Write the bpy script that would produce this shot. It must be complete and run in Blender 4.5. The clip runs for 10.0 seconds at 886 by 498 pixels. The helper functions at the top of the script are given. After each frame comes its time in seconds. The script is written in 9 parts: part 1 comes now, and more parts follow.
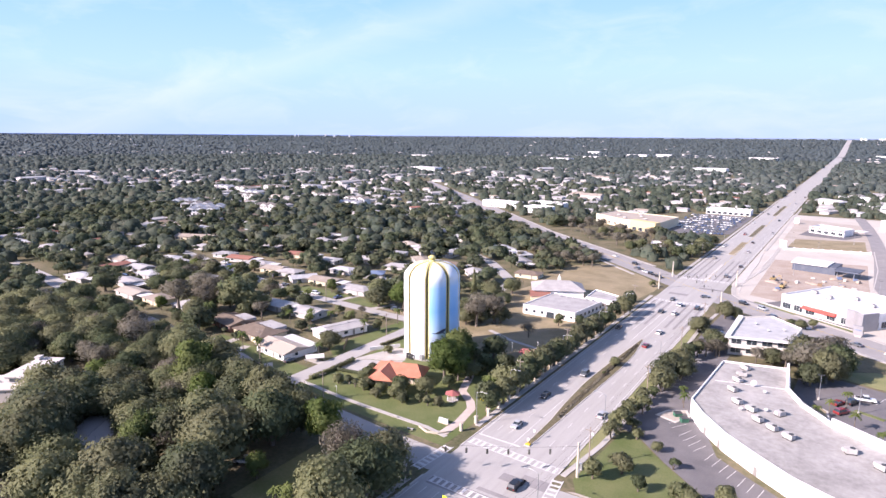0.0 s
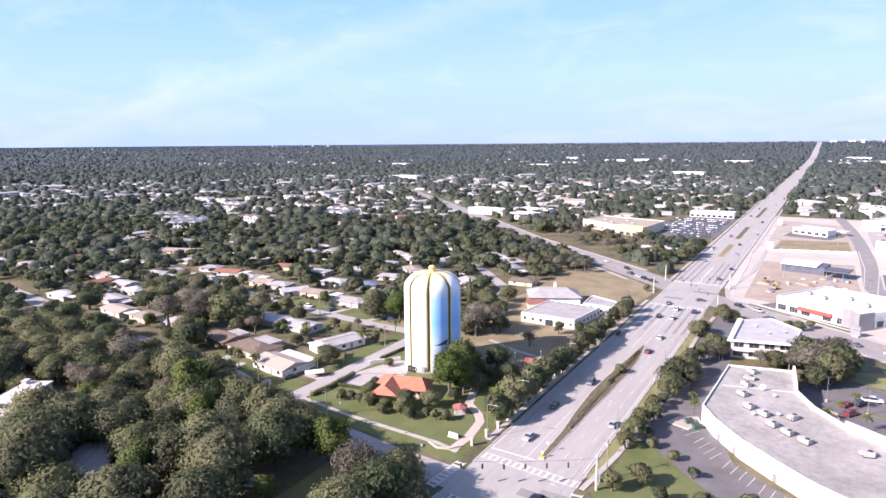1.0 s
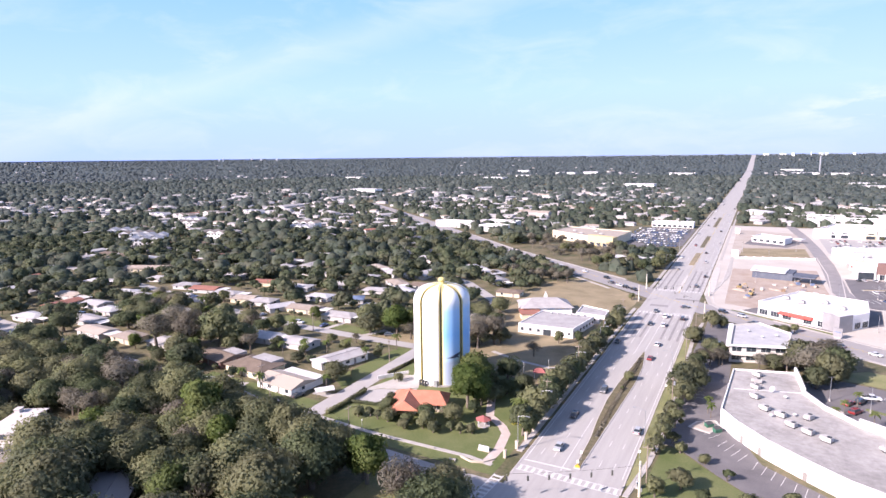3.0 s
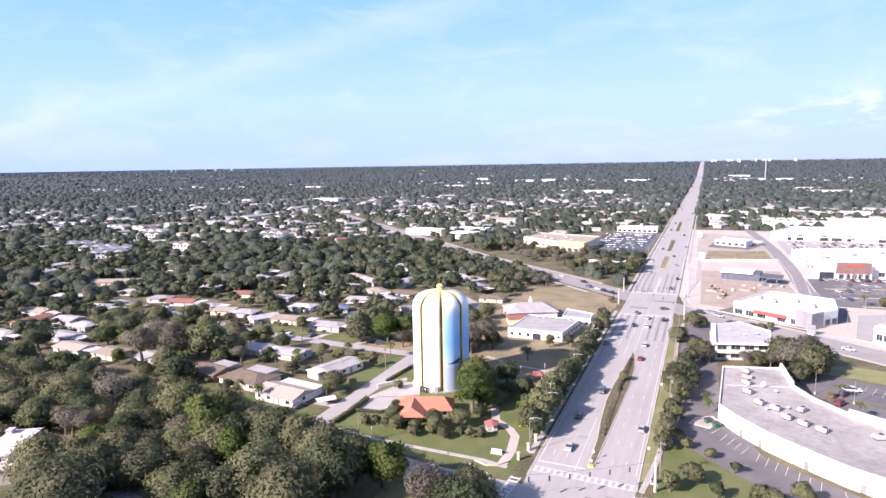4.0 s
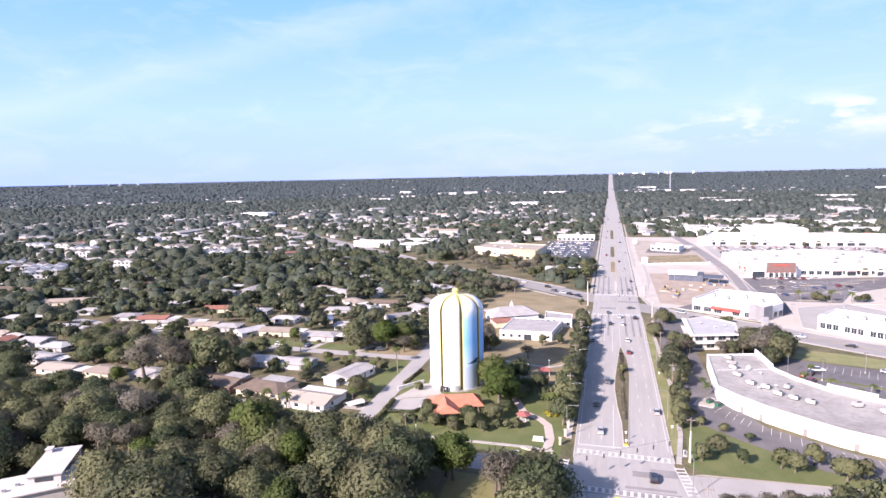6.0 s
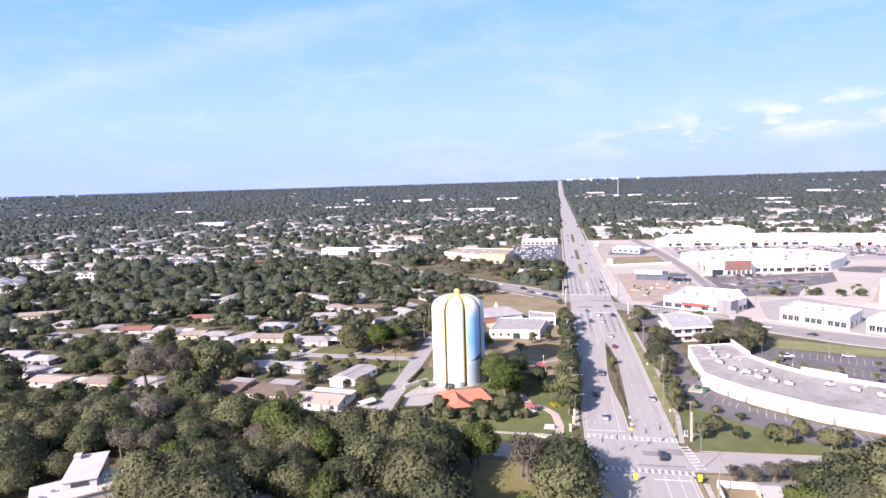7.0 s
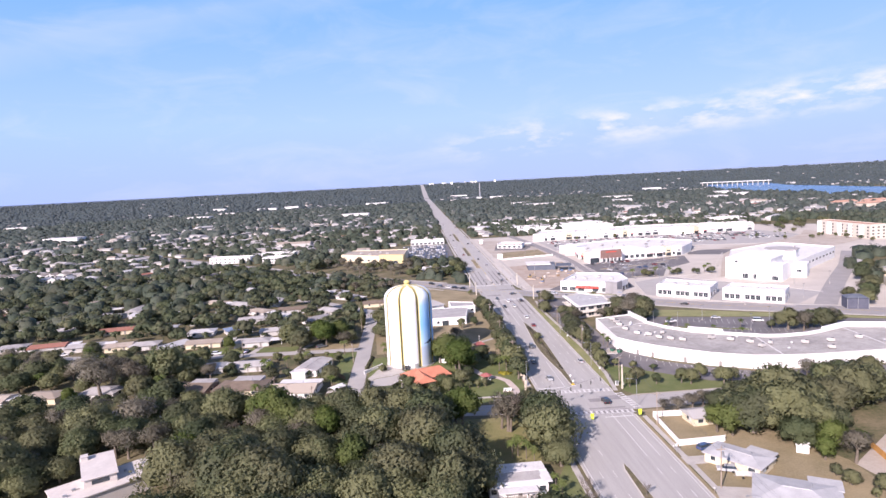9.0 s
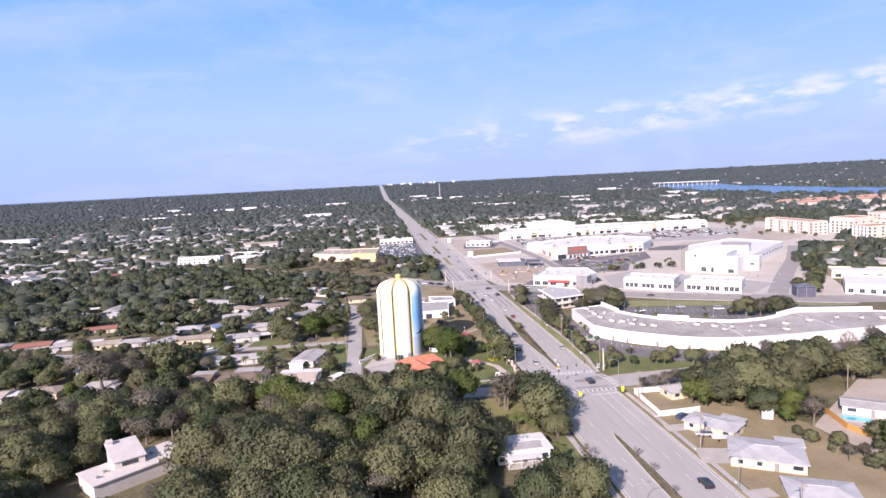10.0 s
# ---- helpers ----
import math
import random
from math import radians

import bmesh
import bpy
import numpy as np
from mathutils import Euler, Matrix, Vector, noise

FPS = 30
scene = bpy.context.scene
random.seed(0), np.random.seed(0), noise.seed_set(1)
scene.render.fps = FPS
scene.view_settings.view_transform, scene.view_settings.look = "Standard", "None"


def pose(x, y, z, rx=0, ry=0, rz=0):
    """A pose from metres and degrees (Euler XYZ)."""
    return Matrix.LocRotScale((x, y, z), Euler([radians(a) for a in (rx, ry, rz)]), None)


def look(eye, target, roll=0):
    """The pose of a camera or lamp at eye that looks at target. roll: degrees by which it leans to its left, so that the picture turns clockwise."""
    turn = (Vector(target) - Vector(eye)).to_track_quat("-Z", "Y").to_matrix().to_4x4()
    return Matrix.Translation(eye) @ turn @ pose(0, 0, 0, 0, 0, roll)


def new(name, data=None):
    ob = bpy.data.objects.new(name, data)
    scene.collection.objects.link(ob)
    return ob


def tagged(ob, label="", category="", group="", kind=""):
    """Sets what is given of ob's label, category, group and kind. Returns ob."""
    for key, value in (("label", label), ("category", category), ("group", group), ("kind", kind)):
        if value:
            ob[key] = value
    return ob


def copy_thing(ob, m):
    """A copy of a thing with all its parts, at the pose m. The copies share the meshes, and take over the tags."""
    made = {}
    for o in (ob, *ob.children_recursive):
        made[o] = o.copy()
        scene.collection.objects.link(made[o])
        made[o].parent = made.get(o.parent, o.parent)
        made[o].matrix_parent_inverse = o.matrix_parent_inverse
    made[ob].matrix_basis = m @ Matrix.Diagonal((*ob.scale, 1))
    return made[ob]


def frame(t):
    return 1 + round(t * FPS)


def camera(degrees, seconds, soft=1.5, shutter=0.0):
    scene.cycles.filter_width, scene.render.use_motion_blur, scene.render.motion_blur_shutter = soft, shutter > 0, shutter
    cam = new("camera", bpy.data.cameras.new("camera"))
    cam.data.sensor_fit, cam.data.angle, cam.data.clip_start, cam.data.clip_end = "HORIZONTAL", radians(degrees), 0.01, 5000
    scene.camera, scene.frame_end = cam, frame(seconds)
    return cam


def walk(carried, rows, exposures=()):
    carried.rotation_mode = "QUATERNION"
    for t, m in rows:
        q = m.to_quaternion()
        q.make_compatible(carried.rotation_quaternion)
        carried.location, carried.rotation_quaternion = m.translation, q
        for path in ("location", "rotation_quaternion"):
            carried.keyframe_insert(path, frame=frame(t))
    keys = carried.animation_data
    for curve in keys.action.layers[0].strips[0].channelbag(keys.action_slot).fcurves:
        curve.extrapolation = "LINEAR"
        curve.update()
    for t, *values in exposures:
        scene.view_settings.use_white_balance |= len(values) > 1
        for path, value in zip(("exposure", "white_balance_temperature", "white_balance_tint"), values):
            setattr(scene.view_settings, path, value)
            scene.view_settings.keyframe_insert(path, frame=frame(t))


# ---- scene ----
cam = camera(72.5, 10.0)
PATH = [
    (0, (-3.898, -1.711, 78.188), (-5.169, 0.159, 77.763), 0.4),
    (0.5, (-8.025, -1.724, 78.165), (-9.255, 0.176, 77.757), -0.1),
    (1, (-11.799, -2.329, 78.121), (-13.010, -0.414, 77.725), -0.5),
    (1.5, (-15.516, -3.782, 78.032), (-16.645, -1.816, 77.648), -0.5),
    (2, (-19.829, -6.069, 77.929), (-20.944, -4.092, 77.554), -0.4),
    (3.5, (-35.977, -15.242, 77.551), (-36.969, -13.194, 77.221), -0.8),
    (4, (-42.026, -19.225, 77.465), (-42.933, -17.136, 77.147), -1),
    (4.5, (-48.725, -23.912, 77.379), (-49.479, -21.760, 77.073), -1.2),
    (5, (-55.937, -29.335, 77.303), (-56.610, -27.156, 77.007), -1.4),
    (5.5, (-63.546, -35.412, 77.249), (-64.192, -33.224, 76.965), -1.3),
    (6.8, (-84.415, -53.104, 76.884), (-84.900, -50.870, 76.629), -1.6),
    (7, (-87.716, -55.892, 76.868), (-88.145, -53.646, 76.618), -1.8),
    (7.5, (-96.132, -62.968, 76.811), (-96.315, -60.690, 76.559), -2.4),
    (8, (-104.338, -70.093, 76.707), (-104.414, -67.809, 76.454), -2.7),
    (8.5, (-112.263, -77.214, 76.638), (-112.272, -74.928, 76.386), -2.8),
    (9, (-120.015, -84.266, 76.605), (-119.924, -81.981, 76.354), -3),
    (9.5, (-127.589, -91.178, 76.557), (-127.422, -88.897, 76.302), -3),
    (10, (-135.038, -97.990, 76.481), (-134.786, -95.718, 76.224), -3),
]
walk(cam, [(t, look(eye, target, roll)) for t, eye, target, roll in PATH],
     exposures=[(0, 1.02, 6600, 28.7), (5.5, 1.02, 6600, 28.7), (7.5, 0.84, 6600, 28.7), (10, 0.62, 6600, 28.7)])

# ---- light ----
SUN_DIR = Vector((-0.575, -0.815, 0.565)).normalized()
world = bpy.data.worlds.new("sky")
scene.world = world
world.use_nodes = True
wn, wl = world.node_tree.nodes, world.node_tree.links
sky = wn.new("ShaderNodeTexSky")
sky.sky_type = 'NISHITA'
sky.sun_disc = False
sky.sun_elevation = math.asin(SUN_DIR.z)
sky.sun_rotation = math.atan2(SUN_DIR.x, SUN_DIR.y)
sky.air_density, sky.dust_density, sky.ozone_density = 1.0, 1.0, 2.0
wn["Background"].inputs[1].default_value = 0.095
STREAK = (0.133, 0.311, -0.941)


def node(nt, kind, **sets):
    n = nt.nodes.new(kind)
    for k, v in sets.items():
        n.inputs[k.replace("_", " ")].default_value = v
    return n


# pale blue haze low over the horizon, deeper blue above, the physical sky higher up
wt = world.node_tree
wc = wn.new("ShaderNodeTexCoord")
wsep = wn.new("ShaderNodeSeparateXYZ")
wl.new(wc.outputs["Generated"], wsep.inputs[0])
low = wn.new("ShaderNodeValToRGB")
le = low.color_ramp.elements
le[0].position, le[0].color = 0.0, (0.41, 0.58, 0.98, 1)
le[1].position, le[1].color = 0.32, (0.16, 0.45, 1.0, 1)
le.new(0.10).color = (0.40, 0.64, 1.0, 1)
wl.new(wsep.outputs["Z"], low.inputs[0])
gain = wn.new("ShaderNodeVectorMath")
gain.operation = 'SCALE'
gain.inputs["Scale"].default_value = 7.6
# the sky deepens towards the west
west = wn.new("ShaderNodeMapRange")
west.inputs["From Min"].default_value, west.inputs["From Max"].default_value = 0.0, -1.0
west.inputs["To Min"].default_value, west.inputs["To Max"].default_value = 0.0, 0.30
wl.new(wsep.outputs["X"], west.inputs["Value"])
deep = wn.new("ShaderNodeMix")
deep.data_type = 'RGBA'
deep.blend_type = 'MULTIPLY'
wl.new(west.outputs[0], deep.inputs[0])
deep.inputs[7].default_value = (0.62, 0.80, 1.0, 1)
wl.new(low.outputs[0], deep.inputs[6])
wl.new(deep.outputs[2], gain.inputs[0])
wf = node(wt, "ShaderNodeMapRange")
wf.inputs["From Min"].default_value, wf.inputs["From Max"].default_value = 0.30, 0.55
wl.new(wsep.outputs["Z"], wf.inputs["Value"])
wb = wn.new("ShaderNodeMix")
wb.data_type = 'RGBA'
wl.new(wf.outputs[0], wb.inputs[0])
wl.new(gain.outputs[0], wb.inputs[6])
wl.new(sky.outputs[0], wb.inputs[7])


def sky_math(op, a, b=None, c=None):
    n = wn.new("ShaderNodeMath")
    n.operation = op
    for i, v in enumerate((a, b, c)):
        if v is None:
            continue
        if isinstance(v, (int, float)):
            n.inputs[i].default_value = v
        else:
            wl.new(v, n.inputs[i])
    return n.outputs[0]


def sky_dot(v):
    n = wn.new("ShaderNodeVectorMath")
    n.operation = 'DOT_PRODUCT'
    wl.new(wc.outputs["Generated"], n.inputs[0])
    n.inputs[1].default_value = v
    return n.outputs["Value"]


# a long thin cirrus streak, ragged by noise
wmap = wn.new("ShaderNodeMapping")
wmap.inputs["Scale"].default_value = (3.0, 3.0, 9.0)
wl.new(wc.outputs["Generated"], wmap.inputs["Vector"])
wno = node(wt, "ShaderNodeTexNoise", Scale=2.2, Detail=6.0, Roughness=0.6, Distortion=0.5)
wl.new(wmap.outputs[0], wno.inputs["Vector"])
streak = sky_math('ABSOLUTE', sky_math('ADD', sky_dot(STREAK), sky_math('MULTIPLY_ADD', wno.outputs[0], 0.05, -0.025)))
streak = sky_math('MULTIPLY', sky_math('SUBTRACT', 1.0, sky_math('MINIMUM', sky_math('DIVIDE', streak, 0.035), 1.0)), 0.13)
# a low bank of small cumulus towards the bay
wmap2 = wn.new("ShaderNodeMapping")
wmap2.inputs["Scale"].default_value = (9.0, 9.0, 26.0)
wl.new(wc.outputs["Generated"], wmap2.inputs["Vector"])
wn2 = node(wt, "ShaderNodeTexNoise", Scale=1.5, Detail=7.0, Roughness=0.55)
wl.new(wmap2.outputs[0], wn2.inputs["Vector"])
band = sky_math('SUBTRACT', 1.0, sky_math('MINIMUM', sky_math('DIVIDE', sky_math('ABSOLUTE', sky_math('SUBTRACT', wsep.outputs["Z"], sky_math('MULTIPLY_ADD', wsep.outputs["X"], 0.075, 0.052))), 0.035), 1.0))
side = sky_math('MINIMUM', sky_math('MAXIMUM', sky_math('MULTIPLY', sky_math('ADD', wsep.outputs["X"], -0.02), 7.0), 0.0), 1.0)
puff = sky_math('MINIMUM', sky_math('MAXIMUM', sky_math('MULTIPLY', sky_math('SUBTRACT', wn2.outputs[0], 0.45), 5.5), 0.0), 1.0)
puff = sky_math('MULTIPLY', sky_math('MULTIPLY', puff, sky_math('MULTIPLY', side, band)), 0.85)
# faint veil elsewhere
veil = sky_math('MULTIPLY', sky_math('MAXIMUM', sky_math('SUBTRACT', wno.outputs[0], 0.48), 0.0), 0.55)
cloud = sky_math('MINIMUM', sky_math('ADD', sky_math('ADD', streak, puff), veil), 0.9)
wx = wn.new("ShaderNodeMix")
wx.data_type = 'RGBA'
wl.new(cloud, wx.inputs[0])
wl.new(wb.outputs[2], wx.inputs[6])
wx.inputs[7].default_value = (7.0, 7.25, 7.9, 1)
wl.new(wx.outputs[2], wn["Background"].inputs[0])

sun = new("sun", bpy.data.lights.new("sun", 'SUN'))
sun.data.energy = 5.0
sun.data.angle = radians(0.55)
sun.data.color = (1.0, 0.955, 0.88)
sun.matrix_world = look(SUN_DIR * 400, (0, 0, 0))


# ---- materials ----
def mat(name, a, b=None, rough=0.85, scale=0.3, fine=6.0, bump=0.0, metal=0.0, spec=0.3, rand=0.0, contrast=0.25, trans=0.0, coat=0.0, stretch=None):
    """Two-scale mottled surface between the colours a and b, in metres of the object's own space."""
    m = bpy.data.materials.new(name)
    m.use_nodes = True
    nt = m.node_tree
    p = nt.nodes["Principled BSDF"]
    b = b or tuple(0.8 * c for c in a)
    tc = nt.nodes.new("ShaderNodeTexCoord")
    n1 = node(nt, "ShaderNodeTexNoise", Scale=scale, Detail=4.0, Roughness=0.6)
    n2 = node(nt, "ShaderNodeTexNoise", Scale=fine, Detail=3.0, Roughness=0.7)
    geo = nt.nodes.new("ShaderNodeNewGeometry")
    for n in (n1, n2):
        nt.links.new(geo.outputs["Position"], n.inputs["Vector"])
    if stretch:
        mp = nt.nodes.new("ShaderNodeMapping")
        mp.inputs["Scale"].default_value = stretch
        nt.links.new(geo.outputs["Position"], mp.inputs["Vector"])
        nt.links.new(mp.outputs[0], n1.inputs["Vector"])
    mix = nt.nodes.new("ShaderNodeMath")
    mix.operation = 'MULTIPLY_ADD'
    mix.inputs[1].default_value = 0.4
    nt.links.new(n2.outputs[0], mix.inputs[0])
    sc = nt.nodes.new("ShaderNodeMath")
    sc.operation = 'MULTIPLY'
    sc.inputs[1].default_value = 0.6
    nt.links.new(n1.outputs[0], sc.inputs[0])
    nt.links.new(sc.outputs[0], mix.inputs[2])
    fac = mix.outputs[0]
    if rand:
        oi = nt.nodes.new("ShaderNodeObjectInfo")
        ad = nt.nodes.new("ShaderNodeMath")
        ad.operation = 'MULTIPLY_ADD'
        ad.inputs[1].default_value = rand
        nt.links.new(oi.outputs["Random"], ad.inputs[0])
        nt.links.new(fac, ad.inputs[2])
        su = nt.nodes.new("ShaderNodeMath")
        su.operation = 'SUBTRACT'
        su.inputs[1].default_value = rand / 2
        nt.links.new(ad.outputs[0], su.inputs[0])
        fac = su.outputs[0]
    r = nt.nodes.new("ShaderNodeValToRGB")
    r.color_ramp.elements[0].position, r.color_ramp.elements[0].color = 0.5 - contrast / 2, (*a, 1)
    r.color_ramp.elements[1].position, r.color_ramp.elements[1].color = 0.5 + contrast / 2, (*b, 1)
    nt.links.new(fac, r.inputs[0])
    nt.links.new(r.outputs[0], p.inputs["Base Color"])
    p.inputs["Roughness"].default_value = rough
    p.inputs["Metallic"].default_value = metal
    p.inputs["Specular IOR Level"].default_value = spec
    p.inputs["Coat Weight"].default_value = coat
    if bump:
        bn = node(nt, "ShaderNodeBump", Strength=bump, Distance=0.15)
        nt.links.new(fac, bn.inputs["Height"])
        nt.links.new(bn.outputs[0], p.inputs["Normal"])
    return m


def leafmat(name, a, b, c, rand=0.5, brown=(0.128, 0.120, 0.082), dry=0.5, grain=3.4):
    """Foliage: each clump of leaves has its own tone, each tree its own tint, some of them brownish."""
    m = bpy.data.materials.new(name)
    m.use_nodes = True
    nt = m.node_tree
    p = nt.nodes["Principled BSDF"]
    geo = nt.nodes.new("ShaderNodeNewGeometry")
    oi = nt.nodes.new("ShaderNodeObjectInfo")
    n1 = node(nt, "ShaderNodeTexNoise", Scale=0.055, Detail=3.0, Roughness=0.6)
    nt.links.new(geo.outputs["Position"], n1.inputs["Vector"])
    s1 = nt.nodes.new("ShaderNodeMath")
    s1.operation = 'MULTIPLY_ADD'
    s1.inputs[1].default_value = 0.24
    nt.links.new(geo.outputs["Random Per Island"], s1.inputs[0])
    s2 = nt.nodes.new("ShaderNodeMath")
    s2.operation = 'MULTIPLY_ADD'
    s2.inputs[1].default_value = rand
    nt.links.new(oi.outputs["Random"], s2.inputs[0])
    nt.links.new(n1.outputs[0], s1.inputs[2])
    nt.links.new(s1.outputs[0], s2.inputs[2])
    r = nt.nodes.new("ShaderNodeValToRGB")
    e = r.color_ramp.elements
    e[0].position, e[0].color = 0.42, (*a, 1)
    e[1].position, e[1].color = 0.62 + 0.85 * rand if rand else 0.85, (*c, 1)
    e.new(0.54 + 0.42 * rand if rand else 0.68).color = (*b, 1)
    nt.links.new(s2.outputs[0], r.inputs[0])
    # brownish trees among the green ones
    n2 = node(nt, "ShaderNodeTexNoise", Scale=0.085, Detail=2.0, Roughness=0.5)
    sh = nt.nodes.new("ShaderNodeVectorMath")
    sh.operation = 'ADD'
    sh.inputs[1].default_value = (310.0, 170.0, 55.0)
    nt.links.new(geo.outputs["Position"], sh.inputs[0])
    nt.links.new(sh.outputs[0], n2.inputs["Vector"])
    q = nt.nodes.new("ShaderNodeMath")
    q.operation = 'MULTIPLY'
    q.inputs[1].default_value = 7.37
    nt.links.new(oi.outputs["Random"], q.inputs[0])
    fr = nt.nodes.new("ShaderNodeMath")
    fr.operation = 'FRACT'
    nt.links.new(q.outputs[0], fr.inputs[0])
    ad = nt.nodes.new("ShaderNodeMath")
    ad.operation = 'MULTIPLY_ADD'
    ad.inputs[1].default_value = 0.45 if rand else 0.0
    nt.links.new(fr.outputs[0], ad.inputs[0])
    nt.links.new(n2.outputs[0], ad.inputs[2])
    br = node(nt, "ShaderNodeMapRange")
    br.inputs["From Min"].default_value = 0.60 if rand else 0.42
    br.inputs["From Max"].default_value = 0.95 if rand else 0.68
    br.inputs["To Max"].default_value = dry
    nt.links.new(ad.outputs[0], br.inputs["Value"])
    mx = nt.nodes.new("ShaderNodeMix")
    mx.data_type = 'RGBA'
    nt.links.new(br.outputs[0], mx.inputs[0])
    nt.links.new(r.outputs[0], mx.inputs[6])
    mx.inputs[7].default_value = (*brown, 1)
    nt.links.new(mx.outputs[2], p.inputs["Base Color"])
    n3 = node(nt, "ShaderNodeTexNoise", Scale=grain, Detail=4.0, Roughness=0.75)
    nt.links.new(geo.outputs["Position"], n3.inputs["Vector"])
    bn = node(nt, "ShaderNodeBump", Strength=0.45, Distance=0.9 / grain)
    nt.links.new(n3.outputs[0], bn.inputs["Height"])
    nt.links.new(bn.outputs[0], p.inputs["Normal"])
    p.inputs["Roughness"].default_value = 0.7
    p.inputs["Specular IOR Level"].default_value = 0.25
    # thin leaves let part of the sun through
    tl = nt.nodes.new("ShaderNodeBsdfTranslucent")
    nt.links.new(mx.outputs[2], tl.inputs["Color"])
    nt.links.new(bn.outputs[0], tl.inputs["Normal"])
    ms = nt.nodes.new("ShaderNodeMixShader")
    ms.inputs[0].default_value = 0.48
    nt.links.new(p.outputs[0], ms.inputs[1])
    nt.links.new(tl.outputs[0], ms.inputs[2])
    nt.links.new(ms.outputs[0], nt.nodes["Material Output"].inputs["Surface"])
    return m


LEAF = leafmat("foliage", (0.074, 0.100, 0.055), (0.134, 0.162, 0.080), (0.225, 0.236, 0.122), rand=0.75)
LEAF_BRIGHT = leafmat("foliage_bright", (0.055, 0.092, 0.022), (0.100, 0.148, 0.036), (0.17, 0.21, 0.065), rand=0.3, dry=0.2)
LEAF_DRY = leafmat("foliage_dry", (0.125, 0.118, 0.088), (0.20, 0.185, 0.14), (0.29, 0.27, 0.21), rand=0.3, brown=(0.17, 0.145, 0.11))
# LEAF_FAR, LEAF_MILE and LEAF_HAZE carry aerial haze as a bluish base colour.
LEAF_FAR = leafmat("foliage_far_haze_tint", (0.066, 0.092, 0.068), (0.118, 0.150, 0.108), (0.190, 0.206, 0.152), rand=0.0, grain=0.9)
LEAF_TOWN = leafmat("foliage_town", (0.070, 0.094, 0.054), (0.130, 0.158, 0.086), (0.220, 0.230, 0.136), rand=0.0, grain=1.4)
LEAF_MILE = leafmat("foliage_mile_haze_tint", (0.090, 0.122, 0.112), (0.143, 0.177, 0.160), (0.201, 0.223, 0.199), rand=0.0, brown=(0.085, 0.090, 0.072), grain=0.5)
LEAF_HAZE = leafmat("foliage_horizon_haze_tint", (0.092, 0.122, 0.131), (0.125, 0.156, 0.163), (0.160, 0.186, 0.186), rand=0.0, brown=(0.084, 0.104, 0.110), grain=0.3)
BARK = mat("bark", (0.10, 0.08, 0.06), (0.20, 0.17, 0.14), fine=9.0, bump=0.4)
# Wooded ground far out, its colour shifted blue to stand for haze.
GROUND_FAR = mat("wooded_distance_haze_tint", (0.058, 0.078, 0.072), (0.085, 0.105, 0.098), scale=0.02, fine=0.2, bump=0.2)
GROUND = mat("ground_scrub", (0.060, 0.072, 0.028), (0.22, 0.175, 0.11), scale=0.07, fine=0.8, bump=0.2, contrast=0.30)
VERGE = mat("dry_shrub_bed", (0.09, 0.085, 0.045), (0.19, 0.155, 0.095), scale=0.5, fine=3.0, bump=0.3)
LAWN = mat("lawn", (0.092, 0.122, 0.038), (0.165, 0.175, 0.075), scale=0.10, fine=2.2, bump=0.2)
LAWN_DRY = mat("lawn_dry", (0.20, 0.165, 0.095), (0.33, 0.265, 0.165), scale=0.08, fine=2.0, bump=0.2)
DIRT = mat("bare_soil", (0.32, 0.27, 0.225), (0.50, 0.44, 0.38), scale=0.07, fine=0.9, bump=0.4, contrast=0.45)
ROAD = mat("worn_asphalt", (0.315, 0.298, 0.282), (0.455, 0.434, 0.413), scale=0.09, fine=3.0, bump=0.05, contrast=0.5, stretch=(7.0, 0.35, 1.0))
CROSS_ASPHALT = mat("grey_asphalt", (0.255, 0.24, 0.235), (0.35, 0.33, 0.32), scale=0.10, fine=3.0, bump=0.05, contrast=0.4)
ROAD_DARK = mat("patched_asphalt", (0.22, 0.205, 0.205), (0.30, 0.28, 0.275), scale=0.15, fine=3.0, bump=0.05)
STREET = mat("street_asphalt", (0.33, 0.312, 0.298), (0.42, 0.398, 0.380), scale=0.12, fine=3.0, bump=0.05, contrast=0.4)
LOT = mat("lot_asphalt", (0.125, 0.118, 0.122), (0.19, 0.178, 0.18), scale=0.1, fine=3.0, bump=0.05)
CONC = mat("concrete", (0.36, 0.335, 0.31), (0.47, 0.44, 0.405), scale=0.3, fine=4.0, bump=0.05)
KERB = mat("kerb_concrete", (0.45, 0.42, 0.39), (0.58, 0.54, 0.50), scale=0.4, fine=4.0)
PAINT_WHITE = mat("road_paint_white", (0.66, 0.65, 0.64), (0.50, 0.48, 0.46), scale=0.8, fine=5.0)
PAINT_YELLOW = mat("road_paint_yellow", (0.62, 0.42, 0.06), (0.50, 0.36, 0.10), scale=0.8, fine=5.0)
WHITE = mat("white_render", (0.80, 0.79, 0.77), (0.70, 0.68, 0.66), scale=0.25, fine=2.0, rough=0.7)
CREAM = mat("cream_render", (0.66, 0.58, 0.42), (0.58, 0.50, 0.36), scale=0.25, fine=2.0)
HOUSE_PALE = mat("house_render", (0.54, 0.525, 0.505), (0.42, 0.405, 0.39), scale=0.3, fine=2.0)
PALE_STUCCO = mat("pale_stucco", (0.66, 0.62, 0.56), (0.54, 0.50, 0.45), scale=0.3, fine=2.0)
YELLOW_WALL = mat("yellow_render", (0.64, 0.52, 0.28), (0.56, 0.45, 0.25), scale=0.2, fine=2.0)
BRICK = mat("brick_red_wall", (0.245, 0.15, 0.13), (0.195, 0.12, 0.105), scale=0.5, fine=5.0)
